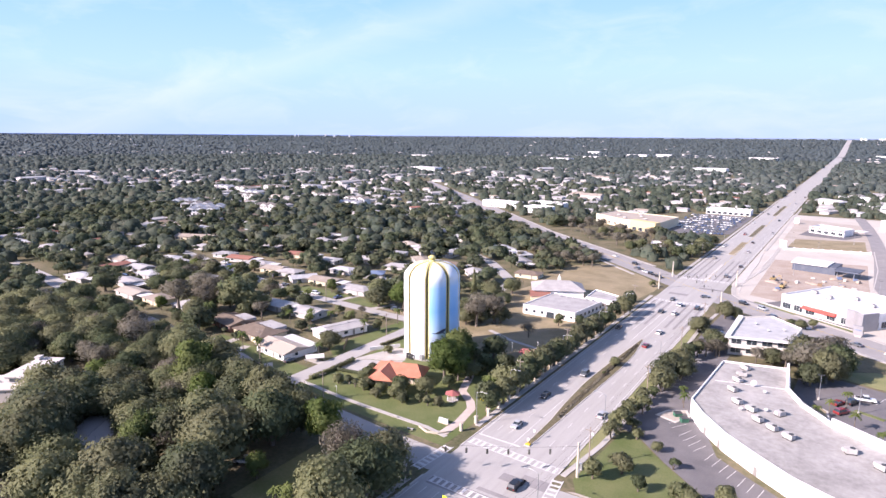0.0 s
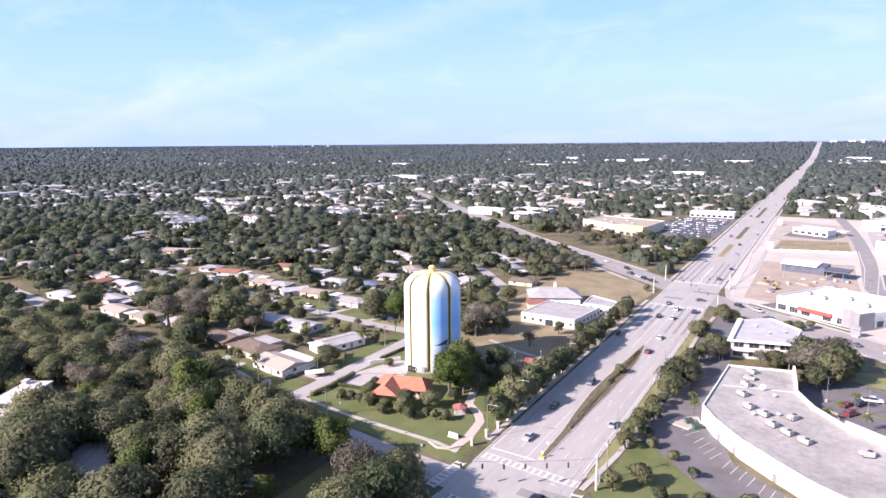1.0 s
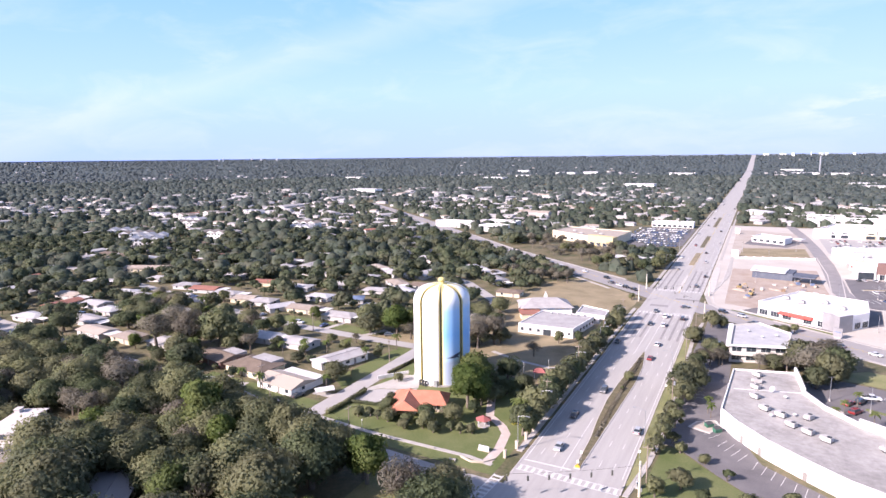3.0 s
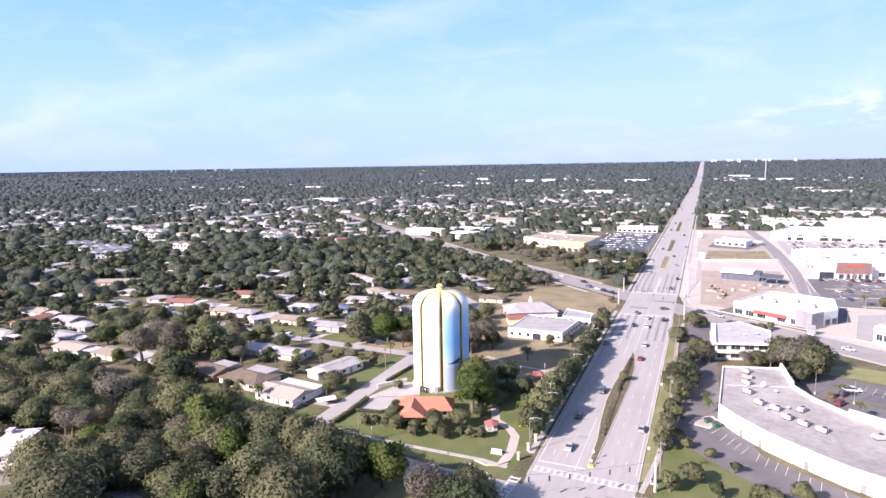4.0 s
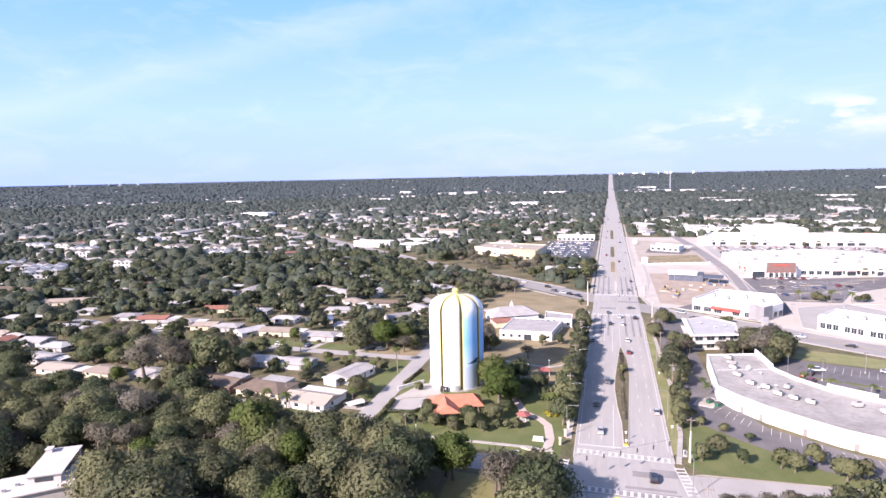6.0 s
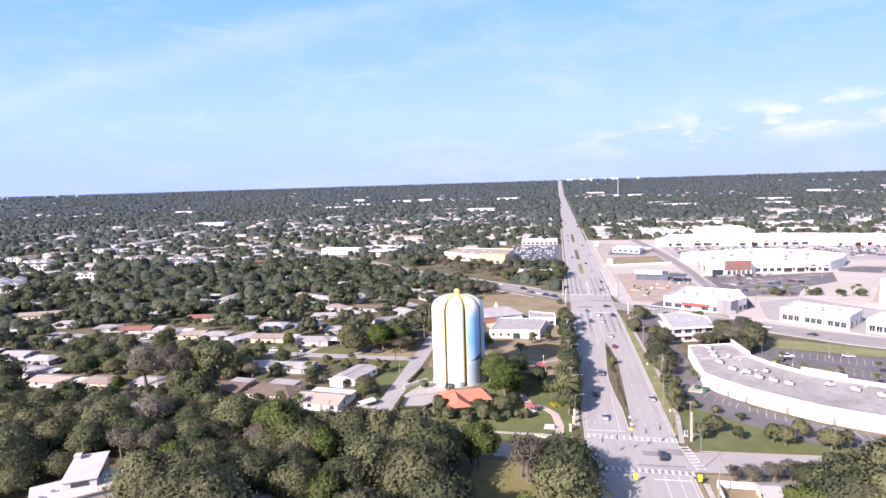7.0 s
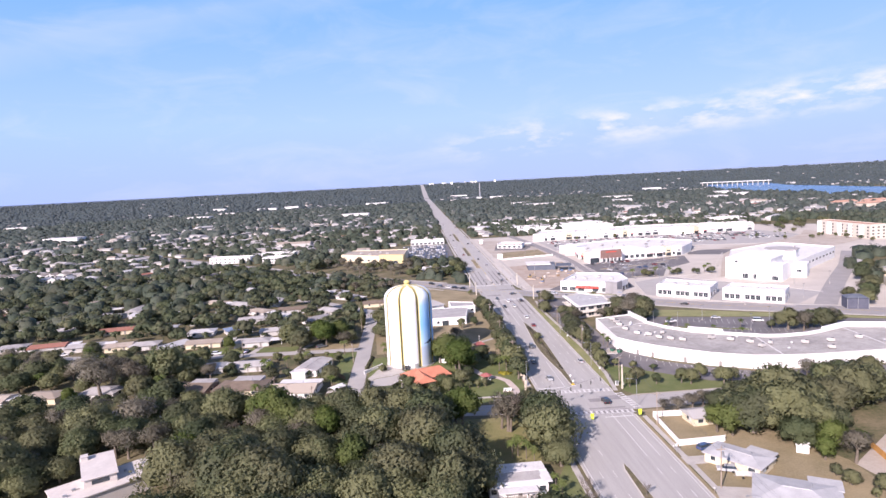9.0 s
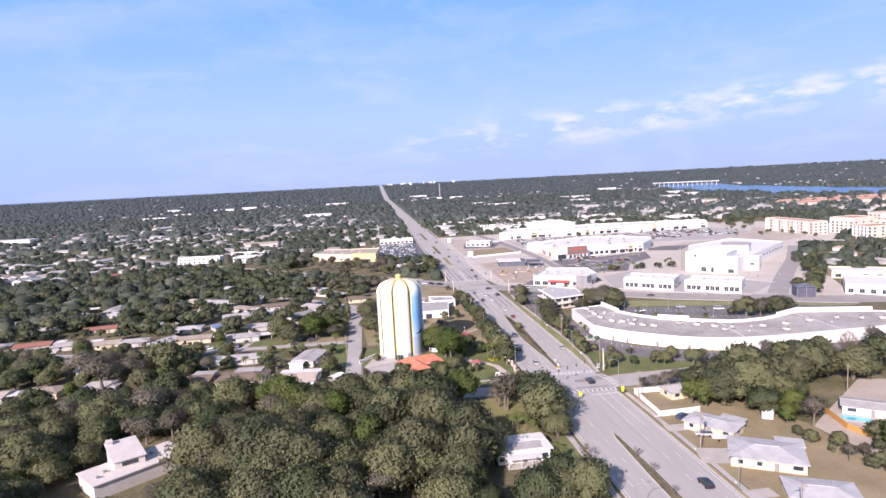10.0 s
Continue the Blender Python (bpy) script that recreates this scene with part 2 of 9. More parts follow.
ROOF_GREY = mat("flat_roof_grey", (0.27, 0.255, 0.25), (0.47, 0.45, 0.44), scale=0.22, fine=1.3, contrast=0.42)
ROOF_WHITE = mat("flat_roof_white", (0.72, 0.71, 0.70), (0.52, 0.505, 0.495), scale=0.22, fine=1.5, contrast=0.42)
ROOF_PALE = mat("pale_shingle", (0.49, 0.485, 0.485), (0.37, 0.365, 0.37), scale=0.3, fine=4.0)
ROOF_TAN = mat("shingle_tan", (0.30, 0.25, 0.205), (0.41, 0.35, 0.295), scale=0.4, fine=5.0, rand=0.4)
ROOF_BROWN = mat("shingle_brown", (0.15, 0.115, 0.09), (0.22, 0.17, 0.13), scale=0.4, fine=5.0, rand=0.4)
ROOF_SHINGLE = mat("shingle_grey", (0.26, 0.25, 0.25), (0.40, 0.385, 0.38), scale=0.4, fine=5.0, rand=0.5)
ROOF_RED = mat("tile_terracotta", (0.56, 0.22, 0.14), (0.44, 0.165, 0.105), scale=0.4, fine=4.0, bump=0.3)
ROOF_RUST = mat("shingle_rust", (0.33, 0.15, 0.11), (0.26, 0.12, 0.09), scale=0.4, fine=4.0)
GLASS = mat("window_glass", (0.03, 0.04, 0.05), (0.05, 0.06, 0.07), rough=0.12, spec=0.6)
METAL = mat("galvanised_metal", (0.42, 0.43, 0.44), (0.32, 0.33, 0.34), rough=0.5, metal=0.6, fine=8.0)
DARKMETAL = mat("dark_metal", (0.05, 0.05, 0.05), (0.08, 0.08, 0.08), rough=0.5)
WOOD_POLE = mat("pole_timber", (0.24, 0.19, 0.15), (0.34, 0.28, 0.23), fine=9.0)
TANK_WHITE = mat("tank_paint_white", (0.80, 0.80, 0.79), (0.74, 0.75, 0.76), scale=0.10, fine=0.9, rough=0.45, spec=0.4)
# Shade inside the tank's deep channels, put into an olive-grey colour.
TANK_GROOVE = mat("tank_groove_painted_shade", (0.30, 0.27, 0.15), (0.22, 0.20, 0.12), scale=0.3, fine=2.0, rough=0.7)
TANK_YELLOW = mat("tank_paint_yellow", (0.70, 0.60, 0.25), (0.58, 0.49, 0.19), scale=0.2, fine=2.0, rough=0.5)
WATER = mat("bay_water", (0.03, 0.10, 0.22), (0.05, 0.14, 0.27), rough=0.25, scale=0.01, fine=0.2)


# ---- geometry helpers ----
class Geo:
    """Collects vertices and faces, each face with a material slot."""

    def __init__(self):
        self.v, self.f, self.m = [], [], []

    def add(self, vs, fs, mi=0):
        o = len(self.v)
        self.v += [tuple(p) for p in vs]
        self.f += [tuple(o + i for i in f) for f in fs]
        self.m += [mi] * len(fs)
        return self

    def box(self, x, y, z, sx, sy, sz, rot=0.0, mi=0, taper=0.0):
        """A box standing on z, centred at x, y."""
        c, s = math.cos(radians(rot)), math.sin(radians(rot))
        vs = []
        for k in (0, 1):
            q = 1 - taper * k
            for dx, dy in ((-1, -1), (1, -1), (1, 1), (-1, 1)):
                px, py = dx * sx / 2 * q, dy * sy / 2 * q
                vs.append((x + c * px - s * py, y + s * px + c * py, z + k * sz))
        return self.add(vs, [(3, 2, 1, 0), (4, 5, 6, 7), (0, 1, 5, 4), (1, 2, 6, 5), (2, 3, 7, 6), (3, 0, 4, 7)], mi)

    def prism(self, poly, z0, z1, mi=0, cap=None):
        """An upright prism over a counter-clockwise outline."""
        a = sum(p[0] * q[1] - q[0] * p[1] for p, q in zip(poly, poly[1:] + poly[:1]))
        if a < 0:
            poly = poly[::-1]
        n = len(poly)
        self.add([(x, y, z0) for x, y in poly] + [(x, y, z1) for x, y in poly],
                 [(i, (i + 1) % n, n + (i + 1) % n, n + i) for i in range(n)], mi)
        o = len(self.v) - 2 * n
        self.f += [tuple(o + n + i for i in range(n)), tuple(o + i for i in reversed(range(n)))]
        self.m += [mi if cap is None else cap] * 2
        return self

    def strip(self, pts, w, z, depth=0.0, mi=0, side=0.0):
        """A ribbon of width w along a line; depth gives it kerb faces. side shifts it to the left of the line."""
        L, n = [], len(pts)
        for i, p in enumerate(pts):
            a, b = Vector(pts[max(i - 1, 0)][:2]), Vector(pts[min(i + 1, n - 1)][:2])
            d = (b - a).normalized()
            nrm = Vector((-d.y, d.x))
            c = Vector(p[:2]) + nrm * side
            L.append((c + nrm * w / 2, c - nrm * w / 2))
        for (a, b), (c, d) in zip(L, L[1:]):
            vs = [(*b, z), (*d, z), (*c, z), (*a, z)]
            self.add(vs, [(0, 1, 2, 3)], mi)
            if depth:
                self.add([(*b, z), (*d, z), (*d, z - depth), (*b, z - depth)], [(0, 3, 2, 1)], mi)
                self.add([(*a, z), (*c, z), (*c, z - depth), (*a, z - depth)], [(0, 1, 2, 3)], mi)
        if depth:
            for (a, b) in (L[0], L[-1]):
                self.add([(*a, z), (*b, z), (*b, z - depth), (*a, z - depth)], [(0, 1, 2, 3)], mi)
        return self

    def tube(self, a, b, r0, r1, n=8, mi=0):
        """A tapered round bar from a to b, capped."""
        a, b = Vector(a), Vector(b)
        q = (b - a).to_track_quat("Z", "Y")
        vs = []
        for p, r in ((a, r0), (b, r1)):
            for i in range(n):
                t = 2 * math.pi * i / n
                vs.append(p + q @ Vector((r * math.cos(t), r * math.sin(t), 0)))
        return self.add(vs, [(i, (i + 1) % n, n + (i + 1) % n, n + i) for i in range(n)] + [tuple(range(n, 2 * n)), tuple(reversed(range(n)))], mi)

    def ball(self, c, rx, ry, rz, n=8, k=5, mi=0):
        vs, fs = [(c[0], c[1], c[2] - rz)], []
        for j in range(1, k):
            ph = -math.pi / 2 + math.pi * j / k
            for i in range(n):
                t = 2 * math.pi * i / n
                vs.append((c[0] + rx * math.cos(ph) * math.cos(t), c[1] + ry * math.cos(ph) * math.sin(t), c[2] + rz * math.sin(ph)))
        vs.append((c[0], c[1], c[2] + rz))
        for i in range(n):
            fs.append((0, 1 + (i + 1) % n, 1 + i))
            fs.append((len(vs) - 1, len(vs) - 1 - n + i, len(vs) - 1 - n + (i + 1) % n))
            for j in range(k - 2):
                o = 1 + j * n
                fs.append((o + i, o + (i + 1) % n, o + n + (i + 1) % n, o + n + i))
        return self.add(vs, fs, mi)

    def mesh(self, name, mats, smooth=False):
        me = bpy.data.meshes.new(name)
        me.from_pydata(self.v, [], self.f)
        mats = mats if isinstance(mats, (list, tuple)) else [mats]
        for m in mats:
            me.materials.append(m)
        if len(mats) > 1:
            me.polygons.foreach_set("material_index", self.m)
        if smooth:
            me.polygons.foreach_set("use_smooth", [True] * len(self.f))
        me.update()
        return me


def part(name, g, mats, parent=None, label="", smooth=False, m=None):
    """One mesh object, under a thing or a part where a parent is given."""
    ob = new(name, g.mesh(name, mats, smooth) if isinstance(g, Geo) else g)
    if parent is not None:
        ob.parent = parent
    if m is not None:
        ob.matrix_basis = m
    return tagged(ob, label)


def thing(name, label, category, x=0.0, y=0.0, z=0.0, rz=0.0, group="", kind=""):
    """The Empty at a thing's base."""
    ob = new(name)
    ob.matrix_basis = pose(x, y, z, 0, 0, rz)
    ob.empty_display_size = 0.3
    return tagged(ob, label, category, group, kind)


def structure(name, g, mats, label, category):
    ob = part(name, g, mats)
    return tagged(ob, label, category, kind="structure")

# ---- ground and roads ----
CX, CY = -70.0, -40.0


def rise(x, y):
    """Lifts the far land so that its edge meets the camera's horizon."""
    return max(0.0, math.hypot(x - CX, y - CY) - 3100) * 0.0355


RINGS = [150, 600, 1400, 2300, 3100, 3300, 3600, 3900, 4200, 4500, 4800, 4960]
SEG = 144
g = Geo()
vs, fs = [(CX, CY, 0)], []
for r in RINGS:
    for i in range(SEG):
        a = 2 * math.pi * i / SEG
        x, y = CX + r * math.cos(a), CY + r * math.sin(a)
        vs.append((x, y, rise(x, y)))
for i in range(SEG):
    j = (i + 1) % SEG
    fs.append((0, 1 + i, 1 + j))
    for k in range(len(RINGS) - 1):
        o = 1 + k * SEG
        fs.append((o + i, o + SEG + i, o + SEG + j, o + j))
g.add(vs, fs)
# faces beyond 2200 m get the haze-tinted ground colour
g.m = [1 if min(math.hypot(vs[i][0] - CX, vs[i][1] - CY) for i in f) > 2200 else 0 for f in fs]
structure("ground", g, [GROUND, GROUND_FAR], "flat scrubby ground with dry grass and soil, haze-tinted far out", "ground")
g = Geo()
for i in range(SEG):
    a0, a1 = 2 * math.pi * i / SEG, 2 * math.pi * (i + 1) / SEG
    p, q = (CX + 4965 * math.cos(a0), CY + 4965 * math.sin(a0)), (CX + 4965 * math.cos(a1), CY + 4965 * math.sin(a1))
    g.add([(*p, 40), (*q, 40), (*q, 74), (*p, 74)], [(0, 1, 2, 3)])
# plain backdrop band: the haze of the distance is its blue-grey colour
HAZE = mat("haze_tint_distance", (0.15, 0.20, 0.28), (0.18, 0.23, 0.31), scale=0.002, fine=0.01)
structure("backdrop", g, HAZE, "flat blue tree-line backdrop along the horizon, haze put into its colour", "horizon")

X0, X1 = -80.2, -54.2          # kerbs of the main road
MAIN = [(-67.2, -320), (-67.2, 4880)]
CROSS = [(-620, 850), (-420, 660), (-296, 536), (-207, 447), (-139, 392), (-101, 358), (-62, 322), (-20, 291), (40, 246), (120, 205), (230, 172), (420, 140), (800, 100)]
SOUTH = [(-600, 165), (-440, 150), (-313, 137), (-230, 129.5), (-180, 125.5), (-150, 117.5), (-125, 113), (-100, 110.5), (-50, 109)]
SOUTH_E = [(-55, 109), (-30, 110), (60, 112), (250, 120), (500, 130)]
TANKST = [(-147.5, 112), (-147.7, 160), (-148.5, 205), (-149.5, 260), (-152, 284), (-187, 322), (-227, 352), (-300, 390), (-420, 440)]
WEST = [(-149, 197), (-176, 198), (-205, 199.5), (-240, 202), (-330, 222), (-430, 243), (-560, 262)]
ACCESS = [(86, 213), (112, 246), (148, 290), (199, 350), (250, 418)]
PLAZA_RD = [(20, 345), (14.5, 386), (15.5, 440), (16, 483), (14, 560), (10, 640), (0, 760)]
g = Geo().strip([(-67.2, -320), (-67.2, 3000)], X1 - X0, 0.06)
for y0, y1 in ((3000, 3300), (3300, 3900), (3900, 4500), (4500, 4900)):
    g.add([(X0, y0, rise(X0, y0) + 1), (X1, y0, rise(X1, y0) + 1), (X1, y1, rise(X1, y1) + 1), (X0, y1, rise(X0, y1) + 1)], [(0, 1, 2, 3)])
structure("road_main", g, ROAD, "wide worn grey six-lane arterial road", "road")
structure("road_cross", Geo().strip(CROSS, 19, 0.05), CROSS_ASPHALT, "grey divided cross road through the junction", "road")
structure("street_south", Geo().strip(SOUTH, 9, 0.045), STREET, "narrow grey street beside the park", "road")
structure("street_south_east", Geo().strip(SOUTH_E, 12, 0.042), STREET, "grey side street stub beside the corner lawn", "road")
structure("street_tank", Geo().strip(TANKST, 6.6, 0.04), STREET, "pale residential street beside the water tank", "road")
structure("street_west", Geo().strip(WEST, 6, 0.035), STREET, "pale residential street between the houses", "road")
structure("road_access", Geo().strip(ACCESS, 11, 0.045), CROSS_ASPHALT, "grey access road rising past the white stores", "road")
structure("road_plaza", Geo().strip(PLAZA_RD, 9, 0.04), ROAD_DARK, "dark plaza access road", "road")


# lane paint on the main road
g = Geo()
for x in (-76.6, -73.1, -61.4, -57.9):
    y = -60.0
    while y < 1100:
        if not (100 < y < 126 or 298 < y < 345):
            g.add([(x - .09, y, .075), (x + .09, y, .075), (x + .09, y + 3.4, .075), (x - .09, y + 3.4, .075)], [(0, 1, 2, 3)])
        y += 12.0
for x, y0, y1 in ((-79.4, -60, 100), (-79.4, 128, 296), (-55.0, -60, 100), (-55.0, 128, 296), (-69.6, 126, 160), (-66.2, 232, 297), (-69.6, 225, 297),
                  (-76.7, 240, 297), (-73.2, 240, 297), (-79.4, 346, 900), (-55.0, 346, 900), (-61.4, 70, 100), (-57.9, 70, 100)):
    g.add([(x - .11, y0, .077), (x + .11, y0, .077), (x + .11, y1, .077), (x - .11, y1, .077)], [(0, 1, 2, 3)])
# stop lines
for xa, xb, y in ((-79.6, -67.4, 127.5), (-64.0, -54.8, 98.0), (-79.6, -66.8, 349), (-64.0, -54.8, 297.5)):
    g.box((xa + xb) / 2, y, 0.066, xb - xa, 0.6, 0.012)
structure("lane_marking", g, PAINT_WHITE, "worn white lane lines and stop lines", "road marking")
g = Geo()
for x in (-66.4, -66.05):
    g.add([(x - .06, 345, .078), (x + .06, 345, .078), (x + .06, 900, .078), (x - .06, 900, .078)], [(0, 1, 2, 3)])
for line in (SOUTH, SOUTH_E):
    g.strip(line[:-1] if line is SOUTH else line[1:], 0.14, 0.06)
for s in (-0.35, 0.35):
    g.strip(CROSS, 0.14, 0.07, side=s)
structure("centre_line", g, PAINT_YELLOW, "faded yellow centre lines", "road marking")


def crosswalk(a, b, n, w, name="crosswalk"):
    """Ladder crossing from a to b: n bars of length w between two edge lines."""
    g = Geo()
    a, b = Vector(a), Vector(b)
    d = (b - a).normalized()
    nr = Vector((-d.y, d.x))
    L = (b - a).length
    rot = math.degrees(math.atan2(d.y, d.x))
    for i in range(n):
        p = a + d * L * (i + 0.5) / n
        g.box(p.x, p.y, 0.068, 0.75, w, 0.012, rot)
    for s in (-1, 1):
        p = (a + b) / 2 + nr * s * w / 2
        g.box(p.x, p.y, 0.066, L, 0.25, 0.012, rot)
    structure(name, g, PAINT_WHITE, "white ladder crosswalk painted across the road", "crosswalk")


crosswalk((-80, 123.4), (-54.5, 122.2), 15, 2.6)
crosswalk((-78, 102.8), (-53, 102.0), 15, 2.4)
crosswalk((-53.2, 119), (-51.2, 104.2), 8, 2.4)
crosswalk((-82.5, 117.5), (-83.5, 104), 8, 2.4)
crosswalk((-79.5, 351.5), (-55, 351.5), 15, 2.4)
crosswalk((-79.5, 294.5), (-55, 294.5), 15, 2.4)

# dark resurfacing patches and tyre-dark lanes across the junctions
g = Geo()
for x, y, sx, sy in ((-66, 102.4, 24, 3.4), (-61, 105.6, 12, 1.3), (-62, 113, 6, 3), (-72, 311, 9, 4), (-60, 330, 12, 3), (-57, 114.5, 7, 4)):
    g.add([(x - sx / 2, y - sy / 2, .067), (x + sx / 2, y - sy / 2, .067), (x + sx / 2, y + sy / 2, .067), (x - sx / 2, y + sy / 2, .067)], [(0, 1, 2, 3)])
for x in (-78.3, -74.9, -71.4, -59.6, -56.4, -63.0):
    for y0, y1 in ((250, 296), (352, 420)):
        g.add([(x - .5, y0, .066), (x + .5, y0, .066), (x + .5, y1, .066), (x - .5, y1, .066)], [(0, 1, 2, 3)])
structure("road_patch", g, ROAD_DARK, "darker patched asphalt and oil-stained wheel lanes", "road patch")


def median(name, outline, z=0.19, fill=None, label="raised concrete median strip"):
    g = Geo().prism(outline, 0.0, z)
    ob = structure(name, g, KERB, label, "median")
    if fill:
        c = Vector((sum(p[0] for p in outline), sum(p[1] for p in outline))) / len(outline)
        inner = []
        for p in outline:
            v = Vector(p) - c
            inner.append((c.x + v.x * (1 - 0.25 / max(abs(v.x), 0.6)), c.y + v.y * (1 - 0.4 / max(v.length, 1))))
        part("planting", Geo().prism(inner, z, z + 0.04), fill, ob)
    return ob


median("median_north", [(-67.0, 128.6), (-65.4, 128.6), (-64.6, 153), (-63.9, 175), (-63.3, 195), (-63.7, 212), (-65.6, 229), (-66.6, 230), (-67.7, 212), (-68.9, 190), (-69.2, 175), (-68.4, 158), (-67.3, 145)],
       fill=VERGE, label="kerbed median with dry grass and a tree")
median("median_south", [(-70.6, -150), (-67.6, -150), (-67.4, 0), (-67.6, 40), (-68.4, 64), (-69.2, 67), (-70.0, 64), (-70.6, 40)], fill=VERGE, label="kerbed median with dry soil and bare shrubs")
median("median_lane", [(-68.0, 352), (-66.2, 352), (-66.0, 400), (-67.5, 402)], label="narrow concrete traffic separator")
median("median_far", [(-70.5, 440), (-66.5, 440), (-66.5, 500), (-70.5, 500)], fill=LAWN_DRY, label="kerbed median with dry grass")
median("median_far", [(-70.5, 530), (-66.5, 530), (-66.5, 610), (-70.5, 610)], fill=VERGE, label="kerbed median with dry shrubs")
median("median_far", [(-70.5, 690), (-66.5, 690), (-66.5, 800), (-70.5, 800)], fill=VERGE, label="kerbed median with dry shrubs")
median("traffic_island", [(-52, 352), (-48.5, 356), (-49, 420), (-51, 460), (-53, 420)], label="curved concrete traffic island")

# pavements with kerb faces
PAVES = [
    ([(-82.3, -60), (-82.3, 100)], 1.6), ([(-82.3, 131), (-82.3, 300)], 1.6), ([(-52.2, -60), (-51.8, 66), (-51.9, 97)], 1.4),
    ([(-53.0, 121), (-50.6, 140), (-49.2, 174), (-50.0, 220), (-50.7, 260), (-49, 285)], 1.4),
    ([(-145, 124.9), (-126.2, 123), (-115.7, 122.6), (-93, 122.4), (-86, 121)], 1.35),
    ([(-82.3, 350), (-82.3, 900)], 1.8), ([(-51, 470), (-51, 900)], 1.8), ([(-29, 304), (-33, 307), (-42, 315), (-48.7, 326), (-51.0, 340), (-50.6, 356), (-47.5, 378), (-44.6, 397), (-43.7, 420), (-44.0, 490)], 2.2),
    ([(-100, 372), (-139, 405), (-207, 461), (-296, 550)], 1.8), ([(-104, 342), (-139, 375), (-207, 430)], 1.8), ([(-20, 303), (40, 258), (120, 217)], 1.8),
    ([(-20, 278), (40, 234), (120, 193)], 1.8),
]
for i, (pts, w) in enumerate(PAVES):
    structure("pavement_%d" % (i + 1), Geo().strip(pts, w, 0.15, 0.15), CONC, "pale concrete sidewalk with a raised kerb edge", "sidewalk")
g = Geo()
for x, spans in ((X0 - 0.1, ((-60, 103), (119, 300), (352, 1200))), (X1 + 0.1, ((-60, 99), (121, 292), (345, 1200)))):
    for a, b in spans:
        g.strip([(x, a), (x, b)], 0.3, 0.16, 0.16)
structure("kerb", g, KERB, "pale concrete kerb along the main road", "kerb")

# lawns, verges, yards and lots
LAWN_PALE = mat("bleached_lawn", (0.17, 0.185, 0.075), (0.28, 0.265, 0.13), scale=0.10, fine=2.0, bump=0.2)
REDDIRT = mat("raked_red_soil", (0.30, 0.225, 0.175), (0.46, 0.39, 0.33), scale=0.12, fine=0.8, bump=0.4, contrast=0.4)
SAND = mat("pale_sand", (0.40, 0.36, 0.315), (0.58, 0.53, 0.475), scale=0.05, fine=0.7, bump=0.3, contrast=0.5)
CLEARING = mat("leaf_littered_grass", (0.15, 0.155, 0.055), (0.25, 0.215, 0.105), scale=0.12, fine=1.6, bump=0.2)
def patch(name, poly, material, label, category, z=0.03):
    structure(name, Geo().prism(poly, 0.0, z), material, label, category)


patch("lawn_verge", [(-52.0, 125), (-50.3, 150), (-49.9, 174), (-50.9, 240), (-53.8, 290), (-54.0, 125)], LAWN_PALE, "worn grass verge between road and sidewalk", "lawn")
patch("lawn_verge", [(-54.0, -60), (-53.1, -60), (-52.9, 97), (-54.0, 97)], LAWN_DRY, "dry grass verge", "lawn")
patch("lawn_corner", [(-50.5, 121), (-48.5, 150), (-45.5, 151), (-35, 140.3), (-17, 124.6), (0, 121), (60, 120), (60, 118.5), (-48, 116.5)], LAWN, "green corner lawn with small trees", "lawn")
patch("verge_corner", [(-50, 115.6), (-48, 116.4), (60, 118.4), (60, 117)], DIRT, "strip of bare soil beside the street", "soil")
patch("lawn_park", [(-143.5, 119), (-84, 116.5), (-83.4, 172), (-100, 180), (-128, 186), (-143, 180), (-143.5, 150)], LAWN, "green park lawn beneath the water tank", "lawn")
patch("lawn_church", [(-142, 186), (-128, 187), (-100, 181), (-84, 173), (-83.4, 262), (-88, 290), (-140, 290), (-146, 240)], LAWN_DRY, "dry brown church lawn", "lawn", 0.02)
patch("lawn_junction", [(-146, 293), (-86, 288), (-83.6, 308), (-84, 325), (-99, 341), (-125, 365), (-142, 345)], LAWN_DRY, "dry triangular lawn beside the junction", "lawn")
patch("lawn_clearing", [(-110, 72), (-90, 70), (-86, 103), (-111, 104)], CLEARING, "shaded clearing with dry grass", "lawn")
patch("lawn_yard", [(-100, 36), (-82.8, 32), (-82.8, 72), (-92, 52)], LAWN, "grass yard beside the road", "lawn")
patch("lawn_house", [(-205, 129.5), (-151, 125), (-151, 134), (-205, 139)], LAWN, "front lawns of the houses", "lawn")
patch("lawn_street", [(-240, 205.5), (-178, 202), (-172, 210), (-236, 214)], LAWN, "front lawns across the street", "lawn")
patch("lawn_street", [(-178, 202), (-152, 200), (-152, 215), (-172, 212)], LAWN_DRY, "dry yard under the trees", "lawn")
patch("lawn_side", [(-160, 153), (-151.4, 146), (-151.5, 193), (-158, 193)], LAWN, "strip of grass beside the street", "lawn")
patch("yard_east", [(-51, 40), (-51, 102), (-30, 103), (-12, 60), (-14, 20), (-50, 15)], LAWN_DRY, "dry yards round the small houses", "yard")
patch("yard_far_east", [(-12, 58), (30, 90), (60, 80), (50, 20), (-8, 20)], DIRT, "bare sandy yard behind the houses", "yard")
patch("lot_mall_south", [(-49.2, 152), (-48.6, 236), (-35, 236), (-35, 176), (-25, 151), (-8, 138.5), (5, 131), (95, 129), (95, 121), (0, 121.4), (-17, 125), (-35, 140.8), (-45, 151.4)], LOT, "dark asphalt service lot behind the shops", "parking lot")
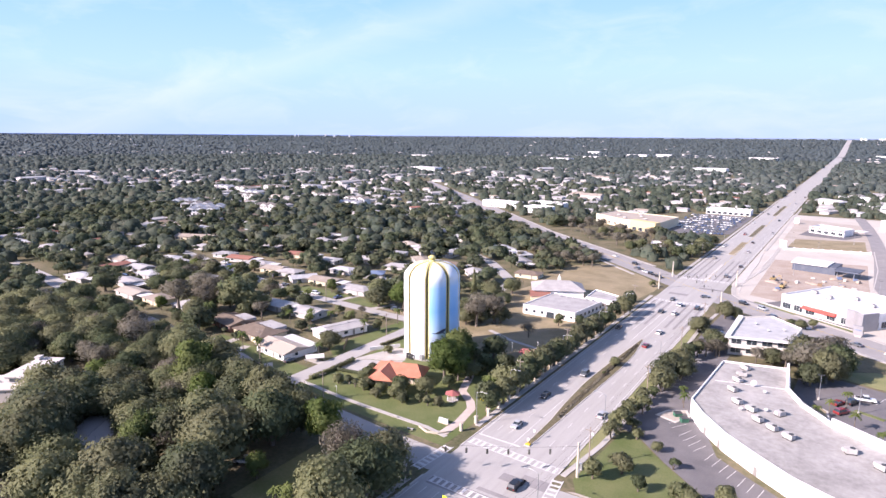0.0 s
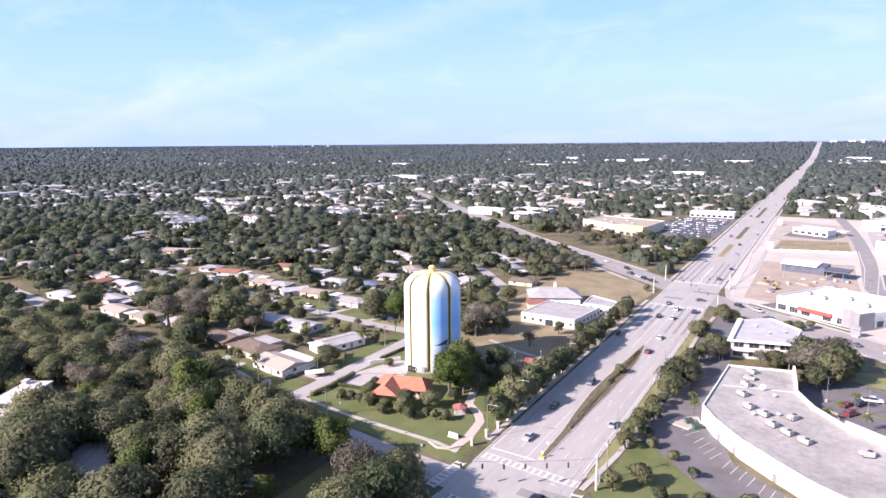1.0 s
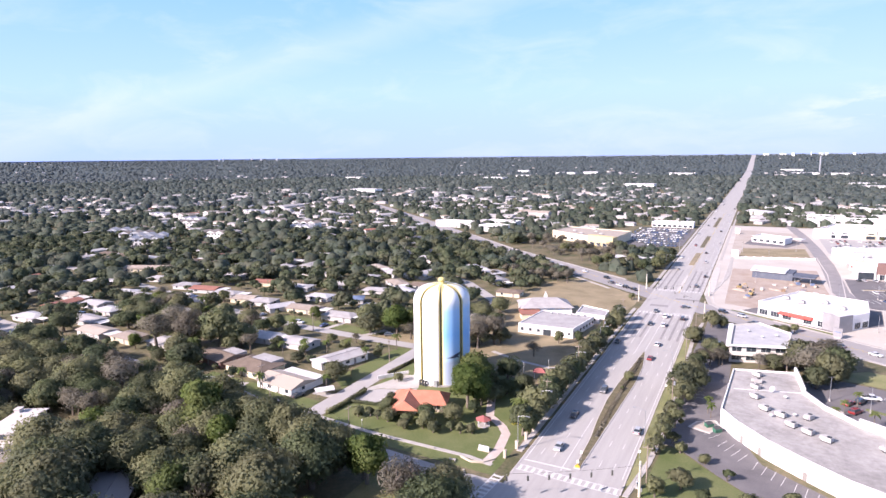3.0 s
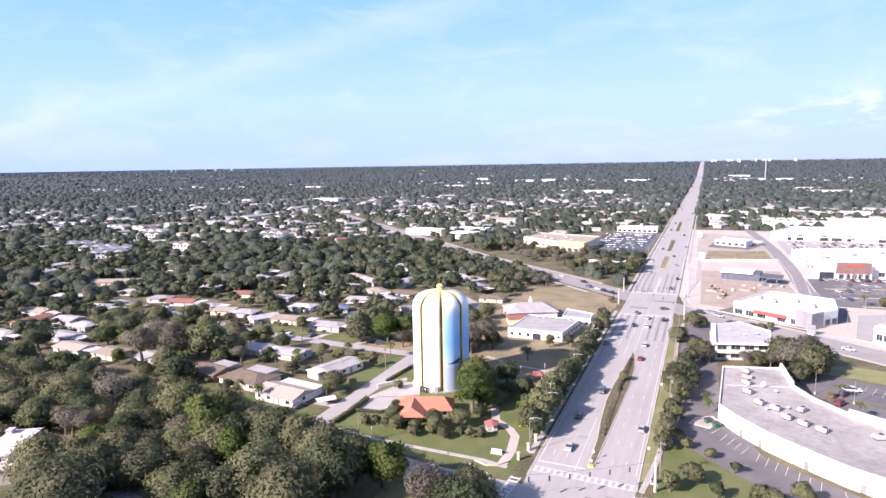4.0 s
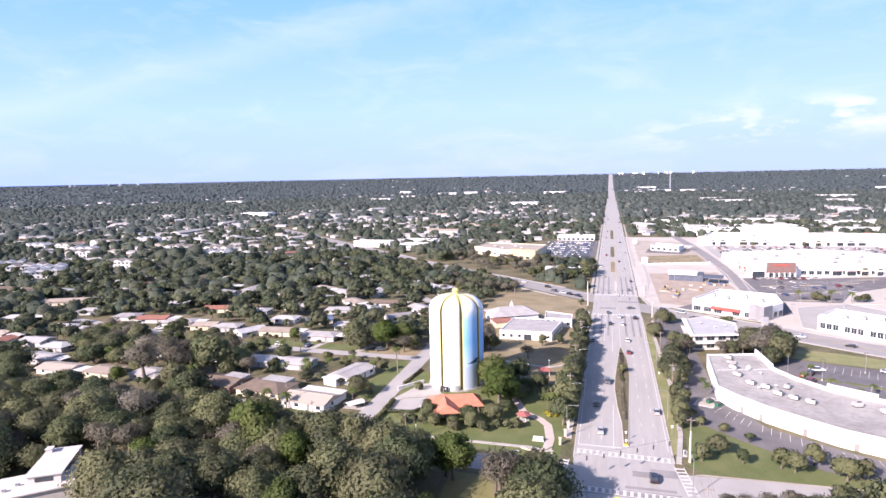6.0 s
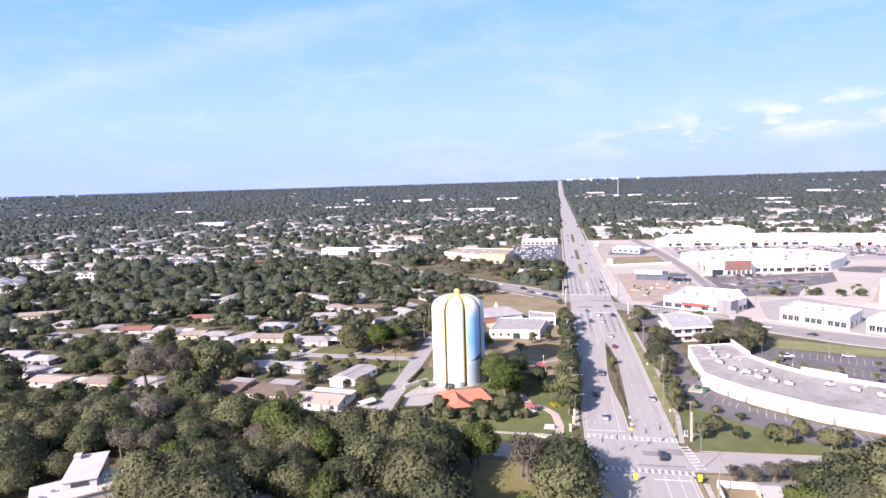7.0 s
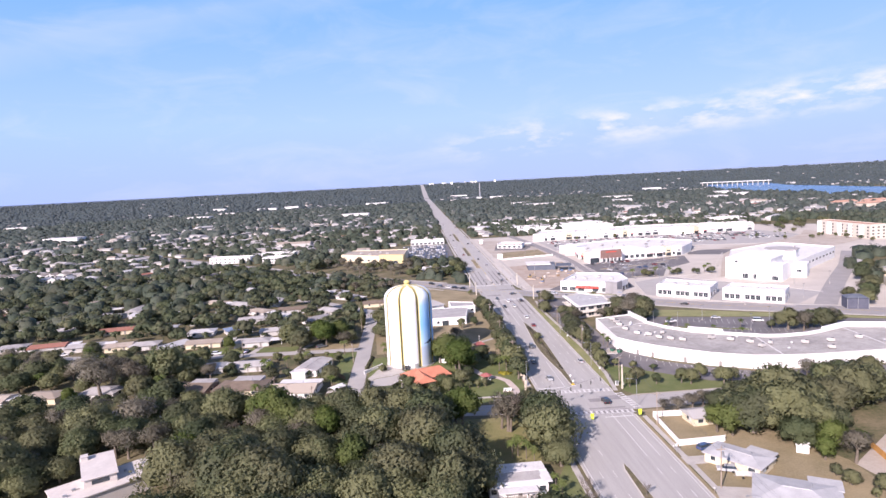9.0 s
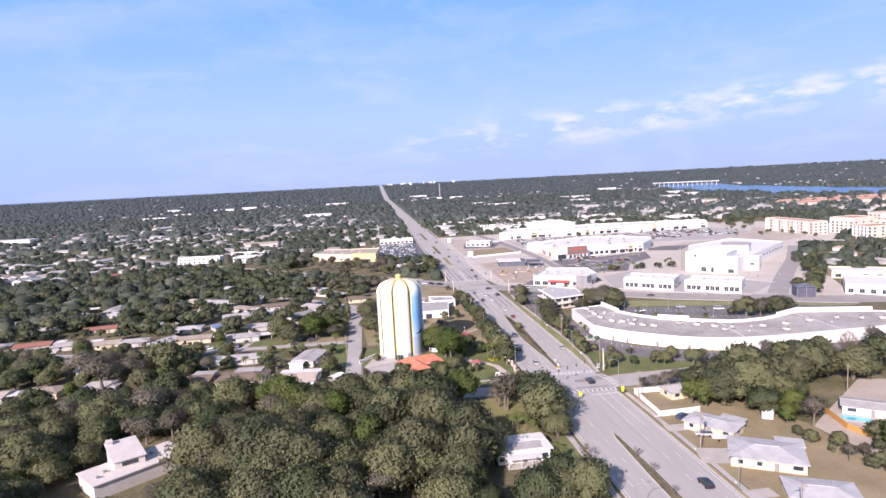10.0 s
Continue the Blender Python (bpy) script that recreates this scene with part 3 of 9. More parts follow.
patch("lot_mall_north", [(-14, 192), (-12, 226), (0, 226), (30, 217), (75, 205), (110, 190), (110, 158), (64, 168), (41, 160), (24, 160.5), (5, 172)], LOT, "dark asphalt parking lot in front of the shops", "parking lot")
patch("lawn_mall", [(-12, 228), (9, 241), (22, 238), (75, 213), (118, 191), (112, 190), (75, 207), (30, 219), (0, 228)], LAWN_PALE, "pale grass strip along the cross road", "lawn")
patch("lot_tank", [(-144.2, 146), (-143.8, 151), (-139, 166.5), (-136, 168), (-131, 163), (-128.5, 158), (-134, 154), (-140, 152)], CONC, "pale concrete apron beside the tank", "apron", 0.045)
patch("lot_tank_drive", [(-144.2, 138.6), (-144.2, 145.6), (-140, 151.6), (-134, 153.6), (-128.5, 157.5), (-127.5, 149), (-132.5, 140)], STREET, "grey asphalt drive beside the tank", "driveway", 0.04)
patch("lot_dealer", [(-150, 505), (-120, 510), (-84.5, 535), (-84.5, 665), (-128, 668), (-140, 600)], LOT, "dark car lot packed with parked cars", "parking lot")
patch("lot_plaza", [(22, 347), (20, 386), (21, 428), (60, 431), (118, 446), (104, 404), (74, 380), (58, 347)], LOT, "large dark plaza parking lot", "parking lot", 0.02)
patch("lot_plaza_far", [(22, 535), (22, 636), (290, 634), (300, 560), (230, 500), (140, 520)], STREET, "pale plaza parking lot", "parking lot", 0.02)
patch("lot_base", [(-53.4, 348), (-47, 322), (-20, 300), (40, 256), (84, 226), (92, 215), (130, 206), (220, 372), (300, 432), (345, 482), (425, 560), (425, 640), (300, 715), (-53.4, 715)], SAND, "pale sandy ground round the shops", "soil", 0.012)
patch("lot_dirt", [(-42, 330), (-42, 440), (8, 452), (8, 400), (9, 352), (-20, 322)], REDDIRT, "bare building plot with raked reddish soil", "soil", 0.02)
patch("lawn_plot", [(-40, 493), (8, 504), (7, 556), (-38, 542)], LAWN_DRY, "dry mown grass on an empty plot", "lawn", 0.03)
patch("lot_bank", [(-38, 568), (-6, 558), (6, 585), (2, 612), (-30, 618)], LOT, "dark lot round the small bank", "parking lot", 0.03)
patch("lot_side", [(132, 470), (150, 478), (176, 470), (150, 440), (124, 452)], LOT, "small dark lot beside the plaza", "parking lot", 0.03)
patch("lot_dirt_far", [(-46, 505), (-46, 680), (8, 660), (12, 505)], DIRT, "empty sandy building plot", "lot", 0.02)
patch("lot_sand", [(92, 330), (130, 402), (160, 456), (142, 472), (230, 505), (300, 560), (330, 600), (335, 500), (240, 440), (215, 390)], DIRT, "bare sandy building ground", "soil", 0.025)
patch("lot_red_store", [(-34, 318), (2, 292), (24, 312), (28, 345), (5, 352), (-10, 350)], LOT, "dark lot round the store", "parking lot", 0.03)
patch("lawn_red_store", [(-40, 313), (3, 285), (5, 289), (-38, 318)], LAWN, "grass verge before the store", "lawn", 0.04)
patch("lot_white_stores", [(20, 282), (52, 254), (84, 232), (120, 262), (96, 300), (60, 345), (30, 330)], STREET, "pale asphalt yard round the white stores", "parking lot", 0.022)
patch("lot_office", [(-49, 238), (-47, 290), (-30, 285), (-10, 265), (-13, 232)], LOT, "dark lot round the office", "parking lot", 0.02)
for x0, y0, x1, y1, w in ((-166, 129, -162.5, 126, 3.2), (-196, 139, -195, 129, 3.2), (-158, 139.5, -150.6, 139.5, 3), (-186, 136, -184, 128, 3), (-203, 202, -201, 214, 3), (-181, 200, -176, 212, 3)):
    structure("driveway", Geo().strip([(x0, y0), (x1, y1)], w, 0.05), CONC, "pale concrete driveway", "driveway")
for pts, w in (([(-53, 66), (-44, 66)], 4.5), ([(-53, 48), (-45, 46), (-41, 44)], 9), ([(-53, 27), (-46, 27)], 4)):
    structure("driveway", Geo().strip(pts, w, 0.055), CONC, "pale concrete driveway beside the road", "driveway")
PATHMAT = mat("path_pavers", (0.46, 0.38, 0.34), (0.56, 0.48, 0.43), scale=0.5, fine=5.0)
structure("path_park", Geo().strip([(-104.5, 166), (-101, 156), (-98, 148), (-92, 143), (-89.2, 139), (-87.6, 129.6), (-87.8, 122)], 2.6, 0.06), PATHMAT, "pinkish paved garden path", "path")
structure("path_park_cross", Geo().strip([(-121, 205), (-108, 199), (-94, 196), (-84, 204)], 2.0, 0.055), CONC, "pale path across the shaded lawn", "path")

# parking bays behind and before the shops
g = Geo()
REAR = [(-35.8, 171.2), (-31.4, 163.6), (-24.2, 154.6), (-16.0, 147.2), (-8.1, 140.8), (4.8, 134.2)]
for a, b in zip(REAR, REAR[1:]):
    a, b = Vector(a), Vector(b)
    d = (b - a).normalized()
    out = Vector((d.y, -d.x))
    for i in range(int((b - a).length / 2.7)):
        c = a + d * (i + 0.5) * 2.7 + out * 5.0
        g.box(c.x, c.y, 0.03, 5.2, 0.12, 0.008, math.degrees(math.atan2(out.y, out.x)) + 28)
for r, (x0, y0) in enumerate(((10, 215), (18, 195), (55, 195))):
    for i in range(14):
        g.box(x0 + i * 2.7 * 0.93, y0 - i * 2.7 * 0.36, 0.03, 0.12, 9.0, 0.008, -21)
for y in range(190, 232, 3):
    g.box(-44, y, 0.03, 5.0, 0.12, 0.008)
for k, y in enumerate((365, 385, 405, 425)):
    for i in range(22):
        g.box(26 + i * 2.8 + k * 4, y + i * 0.9, 0.03, 0.12, 9.5, 0.008, 15)
structure("bay_line", g, PAINT_WHITE, "white parking bay lines", "road marking")

# ---- water tank ----
TX, TY, TR, TH = -126.1, 171.2, 9.75, 33.2
tank = thing("water_tank", "tall white fluted water tank with yellow ribs and blue mural", "water tank", TX, TY)


def tank_profile(s):
    """Radius and height along the shell, s from 0 at the foot to 1 at the crown."""
    if s < 0.62:
        return TR, 28.6 * s / 0.62
    u = (s - 0.62) / 0.38 * math.pi / 2
    return TR * math.cos(u) ** 0.72, 28.6 + 5.4 * math.sin(u)


def groove(s):
    """Half width of the yellow groove, as a share of a panel; it opens out over the dome."""
    return 0.10 + 0.36 * max(0.0, (s - 0.76) / 0.24) ** 1.8


def flute(f):
    return 0.940 + 0.100 * math.sin(math.pi * f) ** 0.55


MURAL = bpy.data.materials.new("tank_mural")
MURAL.use_nodes = True
nt = MURAL.node_tree
tc = nt.nodes.new("ShaderNodeTexCoord")
sp = nt.nodes.new("ShaderNodeSeparateXYZ")
nt.links.new(tc.outputs["Object"], sp.inputs[0])
nz = node(nt, "ShaderNodeTexNoise", Scale=0.35, Detail=3.0)
ma = nt.nodes.new("ShaderNodeMath")
ma.operation = 'MULTIPLY_ADD'
ma.inputs[1].default_value = 2.0
nt.links.new(nz.outputs[0], ma.inputs[0])
nt.links.new(sp.outputs["Z"], ma.inputs[2])
mr = node(nt, "ShaderNodeMapRange")
mr.inputs["From Min"].default_value, mr.inputs["From Max"].default_value = 0.0, 34.0
nt.links.new(ma.outputs[0], mr.inputs["Value"])
rp = nt.nodes.new("ShaderNodeValToRGB")
e = rp.color_ramp.elements
e[0].position, e[0].color = 0.0, (0.42, 0.47, 0.55, 1)
e[1].position, e[1].color = 1.0, (0.74, 0.78, 0.80, 1)
for pos, c in ((0.27, (0.40, 0.50, 0.66, 1)), (0.30, (0.45, 0.63, 0.82, 1)), (0.55, (0.22, 0.50, 0.82, 1)), (0.80, (0.34, 0.60, 0.86, 1)), (0.88, (0.70, 0.76, 0.80, 1))):
    e.new(pos).color = c
nt.links.new(mr.outputs[0], rp.inputs[0])
nt.links.new(rp.outputs[0], nt.nodes["Principled BSDF"].inputs["Base Color"])
nt.nodes["Principled BSDF"].inputs["Roughness"].default_value = 0.5

RIB0 = -65.0
for k in range(8):
    a0, a1 = RIB0 + 45 * k, RIB0 + 45 * (k + 1)
    g = Geo()
    rows, cols = 34, 12
    vs = []
    for j in range(rows + 1):
        r, z = tank_profile(j / rows * 0.985)
        for i in range(cols + 1):
            w_ = groove(j / rows)
            u_ = i / cols
            f = w_ + (1 - 2 * w_) * (u_ - 0.09 * math.sin(2 * math.pi * u_))
            a = radians(a0 + (a1 - a0) * f)
            rr = r * flute(f)
            vs.append((rr * math.cos(a), rr * math.sin(a), z))
    fs = [(j * (cols + 1) + i, j * (cols + 1) + i + 1, (j + 1) * (cols + 1) + i + 1, (j + 1) * (cols + 1) + i) for j in range(rows) for i in range(cols)]
    g.add(vs, fs)
    mural = k in (0, 1, 2)
    part("panel", g, MURAL if mural else TANK_WHITE, tank, "blue mural panel fading to pale" if mural else "", smooth=True)
    g = Geo()
    vs = []
    for j in range(rows + 1):
        r, z = tank_profile(j / rows * 0.985)
        for k_ in (-1.0, -0.56, -0.5, 0.5, 0.56, 1.0):
            f = k_ * groove(j / rows) if abs(k_) == 1.0 else k_ * 0.10
            a = radians(a0 + 45 * f)
            rr = r * (flute(abs(f)) + 0.002) if abs(k_) > 0.55 else r * 0.90
            vs.append((rr * math.cos(a), rr * math.sin(a), z + 0.01))
    fs = [(j * 6 + i, j * 6 + i + 1, j * 6 + i + 7, j * 6 + i + 6) for j in range(rows) for i in range(5)]
    g.add(vs, fs)
    # channel faces take the dark shade colour, the edges stay yellow
    g.m = [1 if i % 5 in (1, 2, 3) else 0 for i in range(len(fs))]
    part("rib", g, [TANK_YELLOW, TANK_GROOVE], tank, "yellow painted groove between panels, its channel coloured as shade")
g = Geo().tube((0, 0, 33.6), (0, 0, 34.6), 1.7, 1.0, 16).ball((0, 0, 35.3), 1.35, 1.35, 0.9, 12, 7)
part("finial", g, TANK_YELLOW, tank, "yellow domed vent cap", smooth=True)
g = Geo()
for k in range(24):
    a = 2 * math.pi * k / 24
    g.box(TR * 1.03 * math.cos(a), TR * 1.03 * math.sin(a), 0, 0.8, 2.5, 0.5, math.degrees(a))
part("footing", g, CONC, tank, "concrete ring footing")
# silhouette painted on the mural
a = radians(-45 + 6)
rad, tan = Vector((math.cos(a), math.sin(a), 0)), Vector((-math.sin(a), math.cos(a), 0))
g = Geo()
for u0, u1, z0, z1, h0, h1 in ((-2.6, -1.4, 10.3, 10.2, .08, .15), (-1.4, 0.0, 10.2, 10.5, .15, .6), (0.0, 1.3, 10.5, 11.1, .6, .6), (1.3, 2.3, 11.1, 11.6, .6, .15), (0.9, 1.9, 10.6, 9.9, .35, .1)):
    vs = []
    for u, z in ((u0, z0 - h0), (u1, z1 - h1), (u1, z1 + h1), (u0, z0 + h0)):
        aa = a + u / TR
        vs.append((TR * 1.047 * math.cos(aa), TR * 1.047 * math.sin(aa), z))
    g.add(vs, [(0, 1, 2, 3)])
SILH = mat("mural_silhouette", (0.05, 0.06, 0.10), (0.09, 0.10, 0.14))
part("painted_silhouette", g, SILH, tank, "dark painted bird-like silhouette")
# pipework at the foot
g = Geo()
for a in (-108, -101, -95):
    x, y = TR * 1.12 * math.cos(radians(a)), TR * 1.12 * math.sin(radians(a))
    g.tube((x, y, 0), (x, y, 1.7), 0.35, 0.35, 10).tube((x, y, 1.5), (x * 0.9, y * 0.9, 1.5), 0.25, 0.25, 8).ball((x, y, 1.7), .45, .45, .35, 8, 5)
part("pipework", g, DARKMETAL, tank, "dark valve pipework at the foot")
g = Geo().box(2.4, -9.9, 0, 1.4, 0.5, 2.2)
part("hatch", g, METAL, tank, "grey steel access hatch")

# ---- buildings ----
FRAME = mat("window_frame", (0.62, 0.62, 0.60), (0.52, 0.52, 0.51), rough=0.5)
DOOR = mat("painted_door", (0.30, 0.28, 0.26), (0.22, 0.20, 0.19), rough=0.5)
RED = mat("red_awning", (0.62, 0.10, 0.08), (0.52, 0.08, 0.06))
BLUE_TARP = mat("blue_roof", (0.12, 0.17, 0.27), (0.17, 0.22, 0.32), scale=0.4)
FOOT = []          # footprints, so that trees keep clear


def house_at(t_len, t_wid, h, pitch, wall, roof, hip=False, plain=False, wing=None, seed=0, carport=False, label="", category="house", flat=None):
    """A single-storey house round its own origin: the long side runs along x."""
    rr = random.Random(seed)
    hs = thing("house", label, category)
    L, W = t_len, t_wid
    part("wall", Geo().box(0, 0, 0, L, W, h), wall, hs)
    o = 0.6
    rise = pitch * (W / 2 + o)
    x, y = L / 2 + o, W / 2 + o
    ins = y * 0.9 if hip else 0.0
    g = Geo()
    z = h
    top = [(-x + ins, 0, z + rise), (x - ins, 0, z + rise)]
    eave = [(-x, -y, z), (x, -y, z), (x, y, z), (-x, y, z)]
    low = [(a, b, z - 0.2) for a, b, _ in eave]
    vs = eave + top + low
    g.add(vs, [(0, 1, 5, 4), (2, 3, 4, 5), (3, 0, 4), (1, 2, 5), (1, 0, 6, 7), (2, 1, 7, 8), (3, 2, 8, 9), (0, 3, 9, 6), (6, 9, 8, 7)])
    part("roof", g, roof, hs)
    if not plain:
        g = Geo().tube((-x + ins, 0, z + rise + 0.02), (x - ins, 0, z + rise + 0.02), 0.12, 0.12, 6)
        part("ridge", g, roof, hs)
    if flat:
        fl, fw, fx, fy, fm = flat
        part("flat_roof", Geo().box(fx, fy, h - 0.05, fl, fw, 0.35 + rise * 0.5), fm, hs, "flat pale rear roof")
    if wing:
        wl, ww, wx, wy, wm = wing
        g = Geo().box(wx, wy, 0, wl, ww, h - 0.15)
        part("wing", g, wall, hs)
        g = Geo().box(wx, wy, h - 0.15, wl + 1, ww + 1, 0.3)
        part("wing_roof", g, wm, hs, "flat wing roof")
    n = max(2, int(L // (6 if plain else 4)))
    for s in (-1, 1):
        for i in range(n):
            wx = -L / 2 + (i + 0.5) * L / n + rr.uniform(-.4, .4)
            if s < 0 and i == n // 2:
                part("door", Geo().box(wx, s * (W / 2 + 0.02), 0.1, 1.0, 0.1, 2.05), DOOR, hs)
                continue
            wd = rr.choice((1.2, 1.6, 2.2))
            if plain and s > 0 and i % 2:
                continue
            g = Geo().box(wx, s * (W / 2 + 0.01), 0.95, wd + 0.2, 0.12, 1.25)
            wf = part("window", g, FRAME, hs)
            if plain and s > 0:
                wf.data.materials[0] = GLASS
                continue
            part("pane", Geo().box(wx, s * (W / 2 + 0.05), 1.05, wd, 0.08, 1.05), GLASS, wf)
    for s in (-1, 1):
        g = Geo().box(s * (L / 2 + 0.01), rr.uniform(-1.5, 1.5), 0.95, 0.12, 1.6, 1.25)
        wf = part("window", g, FRAME, hs)
        part("pane", Geo().box(s * (L / 2 + 0.05), 0, 1.05, 0.08, 1.3, 1.05), GLASS, wf)
    if not plain:
        part("vent_pipe", Geo().tube((L * 0.18, W * 0.2, h), (L * 0.18, W * 0.2, h + rise + 0.5), 0.09, 0.09, 6), METAL, hs)
    if carport:
        for dy in (-2.6, 2.6):
            part("carport_post", Geo().box(L / 2 + 6.0, dy, 0, 0.14, 0.14, 2.4), FRAME, hs)
        part("carport_roof", Geo().box(L / 2 + 3.4, 0, 2.4, 6.0, 6.2, 0.18), ROOF_WHITE, hs, "flat white carport roof")
    return hs


def put_house(h, x, y, rz, L=16, W=10):
    h.matrix_basis = pose(x, y, 0, 0, 0, rz)
    FOOT.append((x, y, max(L, W) * 0.56))
    return h


# the houses beside the tank street
put_house(house_at(17, 10.5, 2.7, 0.26, WHITE, ROOF_TAN, wing=(15.5, 5.5, 0.6, 6.5, ROOF_WHITE), seed=1, label="white house with tan shingles and flat white rear roof"), -170.0, 139.0, -7, 22, 16)
put_house(house_at(18.5, 12, 2.7, 0.24, CREAM, ROOF_BROWN, hip=True, flat=(11, 6, 1.0, 5.0, ROOF_GREY), seed=2, label="cream house with brown hip roof and grey flat roof"), -191.5, 146.5, -7, 22, 16)
put_house(house_at(15, 11, 2.7, 0.22, BRICK, ROOF_BROWN, flat=(9, 5, 2.5, 4.2, ROOF_GREY), seed=3, label="low brick house with a dark brown roof behind trees"), -211.0, 148.5, -9, 18, 14)
put_house(house_at(16, 9.5, 2.8, 0.16, WHITE, ROOF_GREY, wing=(7, 6, -8, 1.5, ROOF_WHITE), seed=4, label="pale blue-white house with a low grey roof"), -167.5, 168.5, 74, 20, 16)

HLIST = [
    (-195.8, 176.5, 15, 8, ROOF_GREY, WHITE, 0), (-216, 176.4, 16, 9, ROOF_PALE, WHITE, 4), (-231.5, 222.5, 17, 9, ROOF_TAN, CREAM, 3), (-206.3, 218.5, 16, 9, ROOF_GREY, WHITE, 2),
    (-246.1, 219.9, 14, 9, ROOF_PALE, WHITE, 60), (-262.7, 225.5, 13, 9, ROOF_GREY, WHITE, 8), (-276.5, 226, 13, 9, ROOF_TAN, CREAM, 10), (-295.6, 230, 17, 9, ROOF_GREY, WHITE, 10), (-316.1, 234.3, 17, 9, ROOF_RUST, WHITE, 10),
    (-336.0, 236.7, 15, 9, ROOF_SHINGLE, WHITE, 11), (-312.2, 160.6, 19, 12, ROOF_GREY, WHITE, -4), (-321.3, 176.8, 13, 8, ROOF_PALE, WHITE, 0), (-290.0, 150.0, 16, 9, ROOF_TAN, WHITE, -3), (-268.8, 150.6, 15, 9, ROOF_TAN, CREAM, -3),
    (-405.9, 264.4, 34, 10, ROOF_TAN, CREAM, 22), (-397.9, 221.9, 20, 10, ROOF_PALE, WHITE, 15), (-297.6, 303.5, 17, 9, ROOF_PALE, WHITE, -20), (-276.6, 302.8, 15, 9, ROOF_PALE, WHITE, -24), (-319.8, 309.4, 14, 9, ROOF_SHINGLE, WHITE, -20),
    (-222.5, 249.1, 13, 9, BLUE_TARP, WHITE, 30), (-295.5, 264.6, 16, 9, ROOF_RUST, CREAM, 12), (-241.4, 247.0, 14, 8, ROOF_PALE, WHITE, 5), (-182.0, 262.9, 15, 9, ROOF_SHINGLE, WHITE, 40), (-247.3, 152.0, 15, 9, ROOF_GREY, WHITE, -5), (-340.3, 182.6, 14, 9, ROOF_SHINGLE, WHITE, 0),
    (-181, 236, 15, 9, ROOF_GREY, WHITE, 5), (-205, 278, 15, 9, ROOF_PALE, WHITE, -30), (-222, 296, 16, 9, ROOF_TAN, WHITE, -38), (-176, 285, 15, 9, ROOF_GREY, WHITE, -42), (-200, 362, 16, 9, ROOF_PALE, WHITE, -36),
    (-170, 330, 17, 9, ROOF_SHINGLE, WHITE, -40), (-180, 350, 14, 9, ROOF_PALE, WHITE, -40), (-240, 322, 17, 9, ROOF_GREY, WHITE, -35), (-262, 335, 17, 9, ROOF_TAN, CREAM, -30), (-245, 380, 16, 9, ROOF_PALE, WHITE, -30), (-275, 400, 16, 9, ROOF_GREY, WHITE, -28),
    (-252, 278, 15, 9, ROOF_GREY, WHITE, 0), (-268, 262, 15, 9, ROOF_PALE, WHITE, 8), (-330, 272, 15, 9, ROOF_GREY, WHITE, 10), (-352, 208, 15, 9, ROOF_PALE, WHITE, 10), (-262, 180, 15, 9, ROOF_GREY, WHITE, 2),
    (-238, 178, 14, 9, ROOF_PALE, WHITE, 2), (-284, 190, 15, 9, ROOF_SHINGLE, WHITE, 6), (-370, 245, 15, 9, ROOF_GREY, WHITE, 12), (-375, 190, 16, 9, ROOF_TAN, WHITE, 0), (-345, 152, 16, 9, ROOF_PALE, WHITE, 0),
]
RNAME = {"flat_roof_grey": "grey", "pale_shingle": "pale grey", "flat_roof_white": "white", "shingle_tan": "tan shingle", "shingle_brown": "brown shingle", "shingle_grey": "grey shingle", "shingle_rust": "rust-red", "blue_roof": "blue"}
BASE = {}


def house_copy(x, y, L, W, roof, wall, rz, where="among trees"):
    """A house of a few stock shapes, copied to its plot."""
    key = (roof.name, wall.name, L > 15, len(FOOT) % 2)
    if key not in BASE:
        b = house_at(17 if L > 15 else 13.5, 9, 2.55, 0.22, HOUSE_PALE if wall is WHITE else wall, roof, hip=bool(len(FOOT) % 2), plain=True, seed=len(BASE) + 20, carport=L > 15, label="%s house with a %s roof %s" % ("white" if wall is WHITE else "cream", RNAME[roof.name], where))
        BASE[key] = b
        put_house(b, x, y, rz, L + 4, W)
        tagged(b, group="houses of the neighbourhood")
        return b
    FOOT.append((x, y, L * 0.58))
    return copy_thing(BASE[key], pose(x, y, 0, 0, 0, rz))


for x, y, L, W, roof, wall, rz in HLIST:
    if L > 25:
        put_house(house_at(L, W, 3.0, 0.25, wall, roof, seed=9, label="long cream building with a tan roof among trees", category="building"), x, y, rz, L, W)
    else:
        house_copy(x, y, L, W, roof, wall, rz)

# small houses east of the road
put_house(house_at(14, 8, 2.7, 0.15, CREAM, ROOF_PALE, hip=True, wing=(6, 4, 3.5, 4.8, ROOF_PALE), seed=41, label="cream house with a low white roof and porch"), -40.5, 62.0, -52, 17, 12)
put_house(house_at(17, 12.5, 2.8, 0.16, CREAM, ROOF_PALE, hip=True, wing=(6, 4.5, 6.0, 6.5, ROOF_PALE), seed=42, label="cream house with grey hip roof and glazed porch"), -37.8, 42.0, -30, 20, 16)
put_house(house_at(14, 9, 2.7, 0.16, CREAM, ROOF_PALE, hip=True, seed=43, label="cream house with a pale grey roof"), -38.5, 21.5, -25, 16, 12)
put_house(house_at(15, 7.5, 2.8, 0.14, WHITE, ROOF_GREY, seed=44, label="white house with a grey roof beside a pool"), 10.5, 62.5, -38, 18, 12)
put_house(house_at(9, 7, 2.7, 0.3, CREAM, ROOF_SHINGLE, seed=45, label="small cream outbuilding with a grey roof"), -36.5, 90.5, 5, 10, 8)
